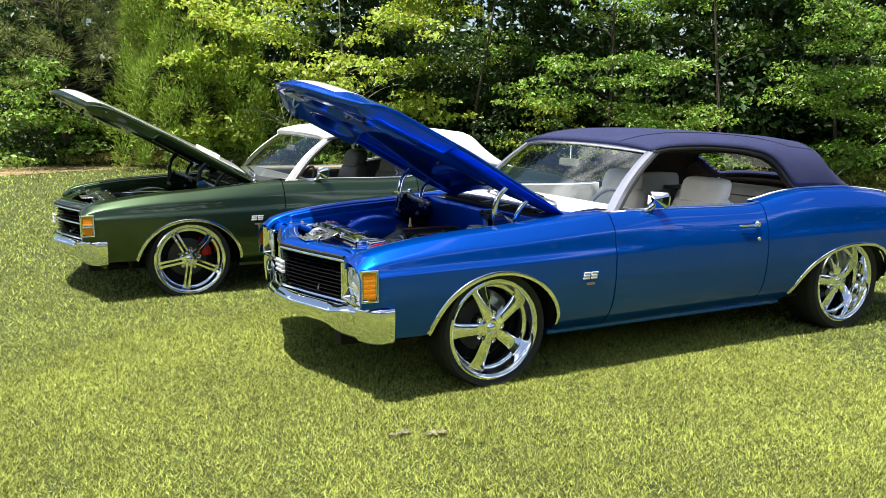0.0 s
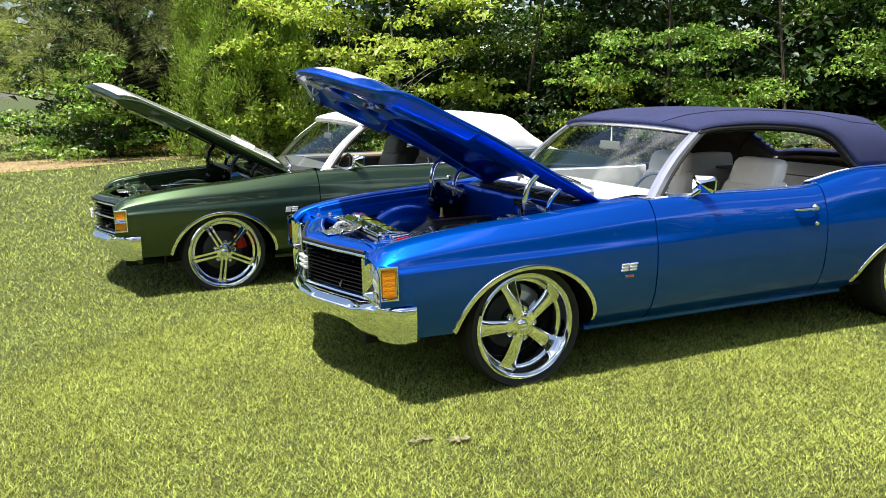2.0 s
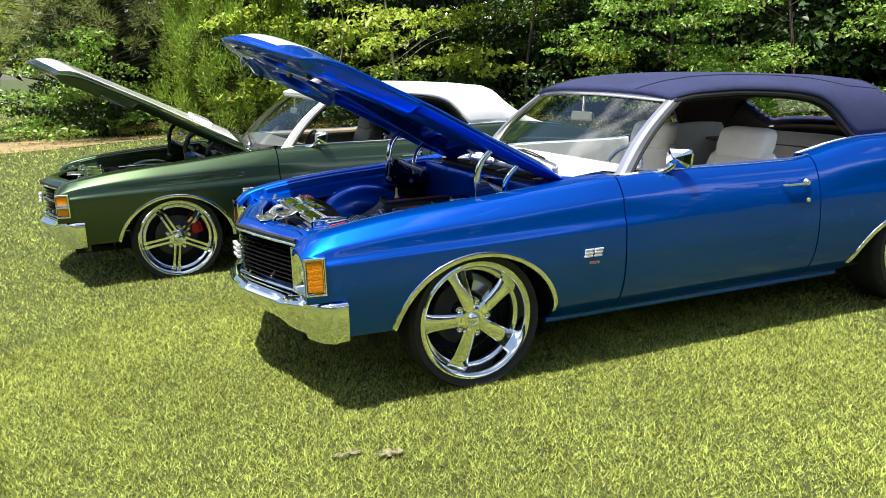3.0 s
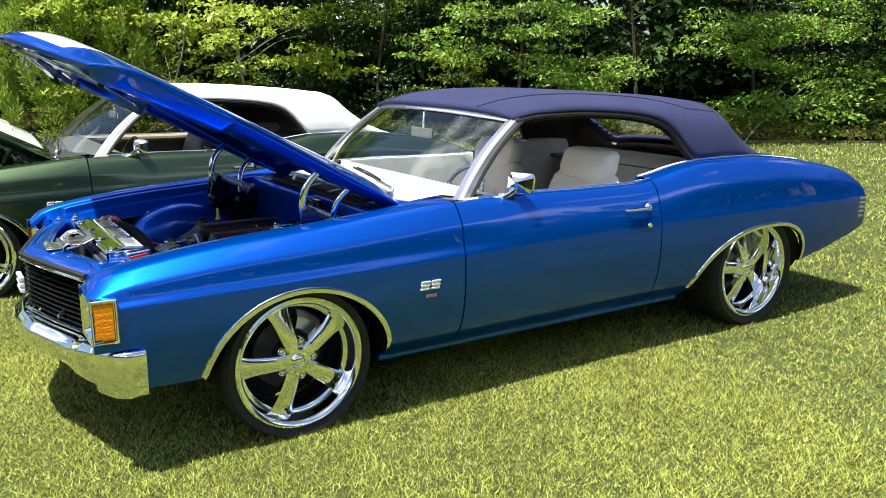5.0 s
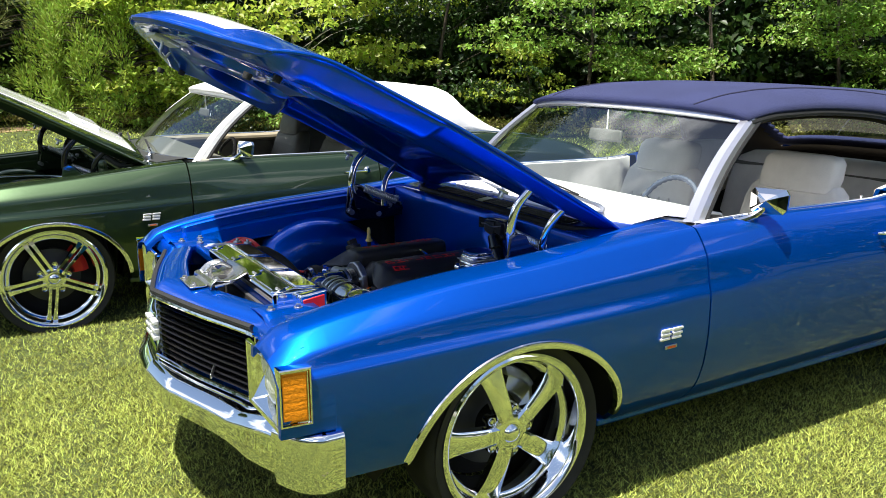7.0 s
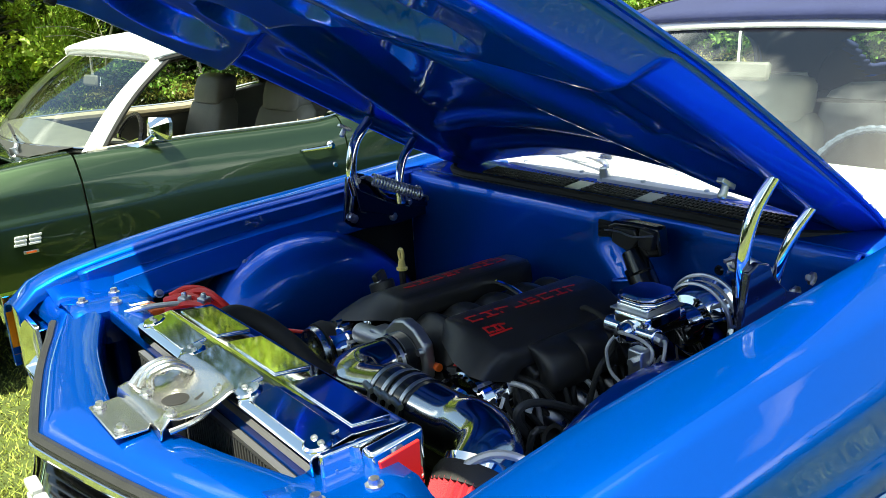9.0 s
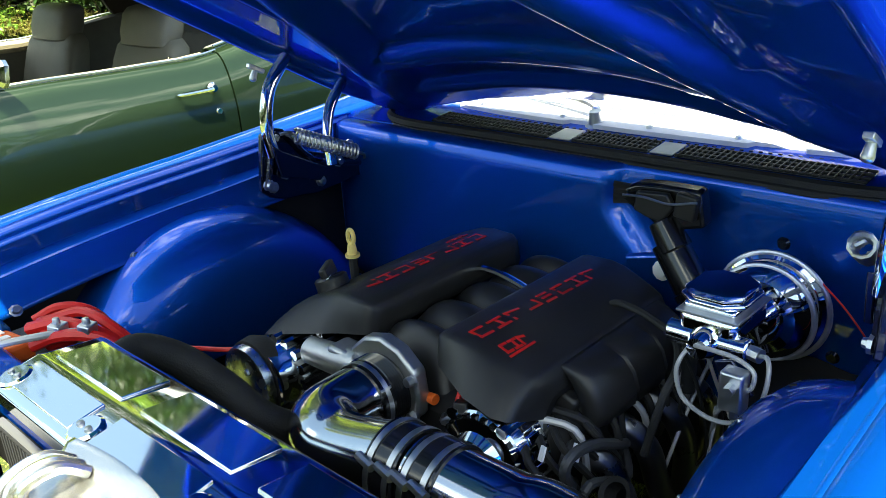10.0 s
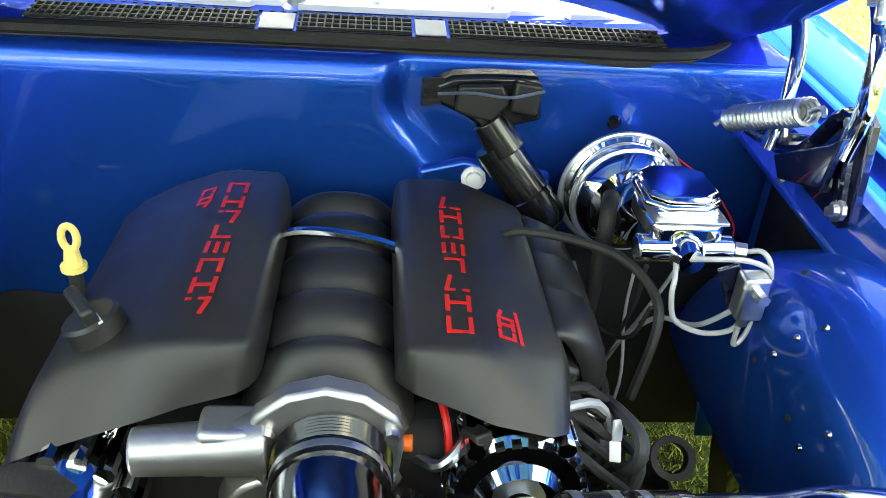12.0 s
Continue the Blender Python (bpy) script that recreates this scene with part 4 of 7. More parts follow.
def hood_hinge(root, paint, s, dark):
    y = 0.002 + s * 0.64
    bright = M_GLOSSBLACK if dark else M_CHROME
    plate = [(0.118, 0.772), (0.138, 0.900), (0.165, 0.912), (0.200, 0.902), (0.215, 0.875), (0.265, 0.835), (0.330, 0.812), (0.420, 0.802), (0.492, 0.795), (0.500, 0.718), (0.410, 0.738), (0.280, 0.728), (0.180, 0.738), (0.140, 0.752)]
    steel = paint if dark else M_HINGE
    h = part("hood_hinge", Geo().prism([(a, y + s * 0.03, b) for a, b in plate], (0, -s * 0.014, 0)), steel, root, "dark hood hinge plate with bright arms and a coil spring", bevel=0.003)
    part("hinge_rib", Geo().tube([(0.135, y + s * 0.014, 0.775), (0.165, y + s * 0.010, 0.885), (0.205, y + s * 0.010, 0.885), (0.27, y + s * 0.012, 0.815), (0.40, y + s * 0.012, 0.775), (0.485, y + s * 0.014, 0.770)], 0.008, 8, steps=3), steel, h)
    for bx, bz in ((0.150, 0.775), (0.29, 0.755), (0.47, 0.745), (0.17, 0.89), (0.35, 0.79)):
        part("bolt", Geo().lathe([(0.0, 0.012), (0.007, 0.012), (0.008, 0.004), (0.014, 0.003), (0.014, -0.002)], (bx, y + s * 0.014, bz), (0, -s, 0), 8), M_STEEL, h)
    part("hinge_web", Geo().prism([(0.145, y, 0.88), (0.17, y, 0.86), (0.30, y, 0.79), (0.27, y, 0.765), (0.16, y, 0.80)], (0, -s * 0.012, 0)), steel, h, bevel=0.003)
    for path, r in (([(0.158, y + s * 0.005, 0.85), (0.150, y + s * 0.008, 0.92), (0.172, y + s * 0.012, 1.0), (0.232, y + s * 0.016, 1.065)], 0.017), ([(0.30, y - s * 0.022, 0.80), (0.305, y - s * 0.012, 0.87), (0.33, y, 0.93), (0.385, y + s * 0.01, 0.985)], 0.015)):
        pts = smooth_path(path, 5)
        rows = []
        for i, p in enumerate(pts):
            t = (pts[min(i + 1, len(pts) - 1)] - pts[max(i - 1, 0)]).normalized()
            n = Vector((-t.z, 0, t.x))
            o = Vector((0, s, 0))
            rows.append([p + n * (r * math.cos(a)) + o * (r * 0.62 * math.sin(a)) for a in np.linspace(0, 2 * math.pi, 13)[:-1]])
        part("hinge_arm", Geo().grid(rows, loop_v=True), bright, h, "curved hinge arm")
    a, b = Vector((0.195, y - s * 0.035, 0.894)), Vector((0.345, y - s * 0.065, 0.825))
    d = (b - a).normalized()
    u = d.orthogonal().normalized()
    w = d.cross(u)
    turns = 17
    pts = [a + (b - a) * (k / (turns * 10)) + (u * math.cos(2 * math.pi * k / 10) + w * math.sin(2 * math.pi * k / 10)) * 0.0165 for k in range(turns * 10 + 1)]
    part("hinge_spring", Geo().tube(pts, 0.0036, 5), M_STEEL, h, "coil spring")
    part("spring_hook", Geo().tube([a, a - d * 0.02 + w * 0.004, a - d * 0.035 - w * 0.01], 0.004, 6, steps=3), M_STEEL, h)
    part("spring_hook", Geo().tube([b, b + d * 0.02, b + d * 0.03 - w * 0.012], 0.004, 6, steps=3), M_STEEL, h)
    for bx, bz in ((0.135, 0.785), (0.185, 0.80), (0.255, 0.80), (0.33, 0.81), (0.385, 0.825)):
        part("bolt", Geo().lathe([(0.0, 0.010), (0.007, 0.010), (0.009, 0.003), (0.014, 0.002), (0.014, -0.004)], (bx, y + s * 0.008, bz), (0, -s, 0), 8), M_STEEL, h)
    return h


def engine_bay(root, paint):
    """Firewall, inner fenders, wheel domes, cowl and radiator support."""
    rows = []
    for y in np.linspace(-0.72, 0.72, 121):
        # pressed recess on the driver's side, with a sloping lower edge
        col = []
        for z in (0.22, 0.45, 0.56, 0.60, 0.63, 0.65, 0.67, 0.69, 0.71, 0.73, 0.75, 0.77, 0.79, 0.81, 0.825):
            side = step((-0.067 - 0.9 * max(0, 0.785 - z) - y) / 0.045)
            col.append((0.418 + 0.030 * side - 0.16 * max(0, 0.50 - z), YC + y, z))
        rows.append(col + [(0.419 + 0.03 * side, YC + y, 0.856), (0.430 + 0.022 * side, YC + y, 0.865), (0.456, YC + y, 0.868), (0.472, YC + y, 0.860)])
    fw = part("firewall", Geo().grid(rows), paint, root, "smooth painted firewall with pressed recess", solid=0.004, sharp=50)
    # black undercoated toe board below the painted panel
    rows = []
    for y in np.linspace(-0.70, 0.70, 71):
        edge = 0.46 + 0.115 * step((-y - 0.02) / 0.25) + 0.012 * math.sin(y * 31) * math.sin(y * 13)
        rows.append([(0.411 + (0.030 if y < -0.15 else 0.030 * step((-0.03 - y) / 0.12)) * step((z - 0.42) / 0.1) - 0.16 * max(0, 0.50 - z), YC + y, z) for z in np.linspace(0.22, edge, 12)])
    part("toe_board", Geo().grid(rows), M_DARK, fw, "black undercoated toe board", solid=0.003)
    part("firewall_plate", Geo().prism([(0.408, -0.33, 0.58), (0.40, -0.33, 0.70), (0.40, -0.19, 0.72), (0.40, -0.12, 0.70), (0.405, -0.12, 0.62)], (0.02, 0, 0)), paint, fw, bevel=0.008)
    part("firewall_bolt", Geo().lathe([(0.0, 0.012), (0.012, 0.012), (0.013, 0.004), (0.02, 0.003), (0.02, -0.003)], (0.398, -0.207, 0.69), (-1, 0, 0.1), 10), M_WHITE, fw)
    # cowl
    rows = []
    for y in np.linspace(-0.74, 0.74, 41):
        rows.append([(0.466, YC + y, 0.845), (0.470, YC + y, 0.868), (0.50, YC + y, 0.876), (0.58, YC + y, 0.884), (0.66, YC + y, 0.893), (0.80, YC + y, 0.90)])
    cw = part("cowl", Geo().grid(rows), paint, root, "painted cowl panel below the windscreen", solid=0.004)
    for y0, y1 in ((0.475, 0.135), (0.072, -0.106), (-0.165, -0.512)):
        v = part("cowl_vent", Geo().box((0.066, abs(y1 - y0), 0.003), (0.535, (y0 + y1) / 2, 0.8838), (0, -6, 0)), M_GLOSSBLACK, cw, "black cowl vent with fine bars", bevel=0.001)
        g = Geo()
        for k in range(int(abs(y1 - y0) / 0.012)):
            g.box((0.060, 0.0022, 0.004), (0.535, max(y0, y1) - 0.006 - 0.012 * k, 0.8865), (0, -6, 0))
        for k in range(4):
            g.box((0.0022, abs(y1 - y0), 0.004), (0.508 + 0.018 * k, (y0 + y1) / 2, 0.8862 + (0.018 * k - 0.027) * 0.1), (0, -6, 0))
        part("vent_grid", g, M_DISC, v, kind="stuff")
    for y0, y1 in ((0.130, 0.077), (-0.111, -0.160)):
        part("cowl_plate", Geo().box((0.064, y0 - y1, 0.003), (0.535, (y0 + y1) / 2, 0.8845), (0, -6, 0)), M_CAST, cw, "bright plate between the vents", bevel=0.001)
    pts = [(0.64, YC + 0.675, 0.872), (0.57, YC + 0.655, 0.872), (0.505, YC + 0.60, 0.872)] + [(0.473, YC + y, 0.873) for y in np.linspace(0.5, -0.5, 9)] + [(0.505, YC - 0.60, 0.872), (0.57, YC - 0.655, 0.872), (0.64, YC - 0.675, 0.872)]
    seal = part("cowl_seal", Geo().tube(pts, 0.014, 8, steps=4), M_RUBBER, cw, "black rubber hood seal")
    for k in (0, -1):
        a, b = Vector(pts[k]), Vector(pts[1 if k == 0 else -2])
        part("seal_end", Geo().tube([a + (a - b) * 0.02, a.lerp(b, 0.55)], 0.0165, 12), M_TAN, seal, "tan end cap of the seal", bevel=0.003)
    part("seal_lip", Geo().tube([(p[0] - 0.013, p[1] * 0.985, 0.864) for p in pts], 0.010, 8, steps=4), M_RUBBER, seal)
    # pale panel in front of the glass, held by screws, and the wipers
    rows = []
    for y in np.linspace(-0.70, 0.70, 141):
        bow = 0.16 * (abs(y) / 0.785) ** 2.2
        notch = 0.016 if abs(y - 0.10) < 0.035 or abs(y + 0.33) < 0.05 or abs(y - 0.50) < 0.03 else 0.0
        rows.append([(0.590 + bow * 0.55 + notch, YC + y, 0.8885), (0.592 + bow * 0.55 + notch, YC + y, 0.8975), (0.64 + bow * 0.8, YC + y, 0.905), (0.715 + bow, YC + y, 0.912)])
    st = part("cowl_cover", Geo().grid(rows), M_PALE if paint is M_BLUE else M_DISC, cw, "plain panel with screws below the windscreen")
    for y in (0.42, 0.17, -0.05, -0.24, -0.5):
        part("screw", Geo().lathe([(0.0, 0.007), (0.006, 0.006), (0.009, 0.0)], (0.612 + 0.09 * (abs(y) / 0.785) ** 2.2, y, 0.899), (-0.1, 0, 1), 10), M_STEEL, st)
    g = Geo()
    for k in range(70):
        y = 0.62 - 0.018 * k
        g.box((0.005, 0.007, 0.002), (0.578 + 0.088 * (abs(y) / 0.785) ** 2.2, y, 0.8875))
    part("cowl_slot", g, M_GLOSSBLACK, cw, kind="stuff")
    for y0 in (0.08, -0.54):
        b0 = 0.06 * (abs(y0) / 0.785) ** 2.2
        wp = part("wiper", Geo().tube([(0.615 + b0, y0, 0.912), (0.63 + b0, y0 + 0.03, 0.935), (0.685, y0 + 0.22, 0.942), (0.728, y0 + 0.40, 0.955)], [0.010, 0.009, 0.006, 0.004], 8, steps=4), M_STEEL, root, "steel wiper arm with black blade")
        blade = Geo().tube([(0.678, y0 + 0.13, 0.940), (0.716, y0 + 0.37, 0.953), (0.752, y0 + 0.62, 0.964)], 0.0065, 6, steps=4)
        blade.tube([(0.690, y0 + 0.20, 0.953), (0.718, y0 + 0.38, 0.966), (0.744, y0 + 0.56, 0.971)], 0.004, 6, steps=4)
        part("wiper_blade", blade, M_RUBBER, wp, "black wiper blade on a sprung carrier")
        part("wiper_pivot", Geo().lathe([(0.0, 0.03), (0.014, 0.028), (0.018, 0.0), (0.03, -0.01)], (0.612 + b0, y0, 0.897), (-0.2, 0, 1), 16), M_STEEL, wp)
    for s in (-1, 1):
        y = lambda h: YC + s * h
        rows = []
        for x in np.linspace(-0.62, 0.47, 45):
            zs = SHOULDER(x)
            rows.append([(x, y(0.737), zs - 0.004), (x, y(0.728), zs - 0.012), (x, y(0.725), zs - 0.045), (x, y(0.69), zs - 0.055), (x, y(0.682), zs - 0.075), (x, y(0.66), zs - 0.11), (x, y(0.652), zs - 0.118)])
        apron = part("inner_fender", Geo().grid(rows), paint, root, "painted inner fender with bolts", solid=0.003, sharp=30)
        # added black sheet: its colour stands in for the shade below the rail
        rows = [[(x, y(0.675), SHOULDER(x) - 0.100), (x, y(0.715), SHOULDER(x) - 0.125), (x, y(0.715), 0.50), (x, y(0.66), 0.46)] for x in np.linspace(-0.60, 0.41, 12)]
        part("rail_shade", Geo().grid(rows), M_DARK, apron, "black sheet in place of the shade under the fender rail", solid=0.003)
        for bx in (-0.45, -0.2, 0.02):
            part("bolt", Geo().lathe([(0.0, 0.009), (0.007, 0.009), (0.009, 0.003), (0.013, 0.002)], (bx, y(0.655), SHOULDER(bx) - 0.113), (0, -s, 0.9), 8), M_STEEL, apron)
        rows = []
        for t in np.linspace(-0.12 * math.pi, 1.12 * math.pi, 45):
            ring = []
            for r, h in ((0.405, 0.73), (0.405, 0.67), (0.400, 0.625), (0.388, 0.59), (0.365, 0.565), (0.33, 0.55), (0.27, 0.542), (0.15, 0.536), (0.0, 0.535)):
                # the inner face ends in an open lower edge above the frame
                z = 0.355 + r * math.sin(t)
                ring.append((-0.03 - r * 1.0 * math.cos(t), y(h), max(z, 0.485) if h < 0.63 else z))
            rows.append(ring)
        part("wheel_dome", Geo().grid(rows), paint, root, "painted inner wheel housing", solid=0.004, sharp=60)
        rows = []
        for t in np.linspace(-0.05 * math.pi, 1.05 * math.pi, 33):
            wx, wz = 0.015 - 0.44 * math.cos(t), 0.26 + 0.40 * math.sin(t)
            rows.append([(wx, y(h), wz) for h in (0.62, min(0.94, half_width(wx, wz) - 0.035))])
        part("wheel_well", Geo().grid(rows), M_DARK, root, "black wheel well", solid=0.004)
    # radiator support
    g = Geo().box((0.07, 1.30, 0.035), (-0.59, YC, 0.722)).box((0.03, 1.38, 0.10), (-0.62, YC, 0.30))
    for s in (-1, 1):
        g.box((0.04, 0.18, 0.50), (-0.60, YC + s * 0.60, 0.48))
    part("radiator_support", g, paint, root, "painted radiator support", bevel=0.008)
    part("frame_rail", Geo().box((2.2, 0.09, 0.11), (0.4, YC - 0.40, 0.235)), M_DARK, root, bevel=0.01)
    part("frame_rail", Geo().box((2.2, 0.09, 0.11), (0.4, YC + 0.40, 0.235)), M_DARK, root, bevel=0.01)
    for s in (-1, 1):
        for size, x, h in (((0.52, 0.30, 0.012), -0.28, 0.52), ((0.10, 0.34, 0.012), 0.44, 0.50)):
            part("splash_plate", Geo().box(size, (x, YC + s * h, 0.30)), M_DARK, root, "black splash plate", bevel=0.003)
    part("cross_member", Geo().box((0.22, 0.8, 0.10), (0.05, YC, 0.22)), M_DARK, root, bevel=0.02)


def seat(root, x, y, mat, bench=False, lift=0.0):
    w = 0.60 if bench else 0.27
    prof = lambda z: x + 0.10 + (z - 0.45) * 0.30
    rows = []
    for z, hw, th in ((0.42, w, 0.07), (0.55, w, 0.075), (0.70, w, 0.075), (0.80, w * 0.98, 0.070), (0.86, w * 0.93, 0.062), (0.895, w * 0.80, 0.045), (0.905, w * 0.6, 0.02)):
        ring = []
        for a in np.linspace(0, 2 * math.pi, 33)[:-1]:
            c, s = math.cos(a), math.sin(a)
            ring.append((prof(z) + th * math.copysign(abs(s) ** 0.6, s), y + hw * math.copysign(abs(c) ** 0.35, c), z + lift))
        rows.append(ring)
    b = part("seat", Geo().grid(rows, loop_v=True).add(rows[-1], [tuple(range(32))]), mat, root, "vinyl bench seat" if bench else "high-back vinyl bucket seat", sharp=60)
    n = 9 if bench else 5
    g = Geo()
    for k in range(n):
        yy = y + (k - (n - 1) / 2) * (w * 1.3 / n)
        g.tube([(prof(z) - 0.072, yy, z) for z in (0.45, 0.6, 0.74)], 0.012, 6)
    part("seat_pleats", g, mat, b)
    cush = Geo().box((0.50, w * 2, 0.16), (x - 0.16, y, 0.38), (0, -6, 0))
    part("seat_cushion", cush, mat, b, bevel=0.05)
    if not bench:
        rows = []
        for z, hw, th in ((0.86, 0.17, 0.04), (0.872, 0.195, 0.062), (0.93, 0.205, 0.070), (1.0, 0.200, 0.066), (1.025, 0.182, 0.05), (1.035, 0.14, 0.02)):
            ring = []
            for a in np.linspace(0, 2 * math.pi, 29)[:-1]:
                c, s = math.cos(a), math.sin(a)
                ring.append((prof(z) - 0.01 + th * math.copysign(abs(s) ** 0.6, s), y + hw * math.copysign(abs(c) ** 0.45, c), z + lift))
            rows.append(ring)
        part("headrest", Geo().grid(rows, loop_v=True).add(rows[-1], [tuple(range(28))]), mat, b, sharp=60)
    return b


def interior(root, pale, seat_mat):
    # dash with padded top
    rows = []
    for y in np.linspace(-0.76, 0.76, 31):
        f = 0.17 * (abs(y) / 0.785) ** 2.2
        rows.append([(0.708 + f, YC + y, 0.888), (0.74 + f * 0.85, YC + y, 0.908), (0.82 + f * 0.5, YC + y, 0.918), (0.95, YC + y, 0.920), (1.05, YC + y, 0.905), (1.07, YC + y, 0.88), (1.05, YC + y, 0.80), (1.08, YC + y, 0.62)])
    part("dashboard", Geo().grid(rows), pale if seat_mat is M_CREAM else M_GREYHIDE, root, "padded dashboard", solid=0.01)
    sw = part("steering_wheel", Geo().tube([Vector((1.15, -0.36, 0.835)) + Vector((0, 1, 0)) * (0.165 * math.cos(a)) + Vector((0.45, 0, 0.89)).normalized() * (0.165 * math.sin(a)) for a in np.linspace(0, 2 * math.pi, 145)], [0.0125 if k % 4 < 2 else 0.0100 for k in range(145)], 8), M_GLOSSBLACK if seat_mat is not M_CREAM else M_RIM, root, "steering wheel with bright spokes")
    g = Geo()
    for a in (math.radians(20), math.radians(160), math.radians(270)):
        d = Vector((0, 1, 0)) * math.cos(a) + Vector((0.45, 0, 0.89)).normalized() * math.sin(a)
        g.tube([Vector((1.13, -0.36, 0.84)), Vector((1.15, -0.36, 0.835)) + d * 0.162], 0.010, 6)
    g.lathe([(0.0, 0.03), (0.04, 0.02), (0.045, -0.02)], (1.13, -0.36, 0.84), (0.89, 0, -0.45), 16)
    part("wheel_spokes", g, M_CHROME, sw)
    part("steering_column", Geo().tube([(1.12, -0.36, 0.842), (0.92, -0.36, 0.76)], 0.03, 10), pale, sw)
    lift = 0.0 if seat_mat is M_CREAM else 0.05
    seat(root, 1.80, -0.35, seat_mat, lift=lift)
    seat(root, 1.74, 0.46, seat_mat, lift=lift)
    seat(root, 2.50, YC, seat_mat, True, lift=0.038)
    part("rear_shelf", Geo().box((0.75, 1.45, 0.02), (3.02, YC, 0.86)), M_GREYHIDE, root, "dark shelf behind the rear seat", bevel=0.006)
    part("cabin_floor", Geo().box((2.5, 1.60, 0.02), (1.75, YC, 0.245)), M_DARK, root, "dark carpeted floor")
    for s in (-1, 1):
        rows = []
        for x in np.linspace(0.86, 2.02, 14):
            e = WIDTH(x) - 0.140
            zs = SHOULDER(x)
            rows.append([(x, YC + s * (e + 0.010), zs + 0.002), (x, YC + s * (e - 0.004), zs + 0.004), (x, YC + s * (e - 0.02), zs + 0.002), (x, YC + s * (e - 0.025), zs - 0.12), (x, YC + s * (e - 0.03), 0.52), (x, YC + s * (e - 0.02), 0.27)])
        dp = part("door_panel", Geo().grid(rows), pale if seat_mat is M_CREAM else M_GREYHIDE, root, "pale vinyl door panel" if seat_mat is M_CREAM else "dark vinyl door panel with a beige top roll", solid=0.006)
        if seat_mat is not M_CREAM:
            part("panel_roll", Geo().tube([(x, YC + s * (WIDTH(x) - 0.168), SHOULDER(x) - 0.02) for x in np.linspace(0.9, 2.0, 12)], 0.030, 10), pale, dp, "beige padded top roll")
        part("armrest", Geo().box((0.42, 0.06, 0.05), (1.45, YC + s * 0.775, 0.63)), pale, dp, bevel=0.015)
        part("lock_knob", Geo().lathe([(0.0, 0.03), (0.005, 0.028), (0.004, 0.0)], (1.85, YC + s * 0.80, 0.885), (0, 0, 1), 10), M_CHROME, dp)
        rows = []
        for x in np.linspace(2.05, 3.3, 14):
            e = 0.757
            zs = SHOULDER(x)
            rows.append([(x, YC + s * (e + 0.004), zs + 0.010), (x, YC + s * (e - 0.01), zs + 0.012), (x, YC + s * (e - 0.025), zs), (x, YC + s * (e - 0.03), 0.62), (x, YC + s * (e - 0.03), 0.27)])
        part("rear_side_trim", Geo().grid(rows), seat_mat, root, "vinyl trim beside the rear seat", solid=0.006)


def belt_trim(root, s):
    pts = [(x, YC + s * (half_width(x, SHOULDER(x)) - 0.028), SHOULDER(x) + 0.010) for x in np.linspace(0.93, 2.04, 20)]
    part("belt_trim", Geo().tube(pts, 0.006, 6), M_CHROME, root, "thin chrome strip along the window sill")
    pts = [(x, YC + s * 0.792, SHOULDER(x) + 0.018) for x in np.linspace(2.06, 3.34, 30)]
    part("belt_trim", Geo().tube(pts, 0.006, 6), M_CHROME, root, "chrome strip where the top meets the body")


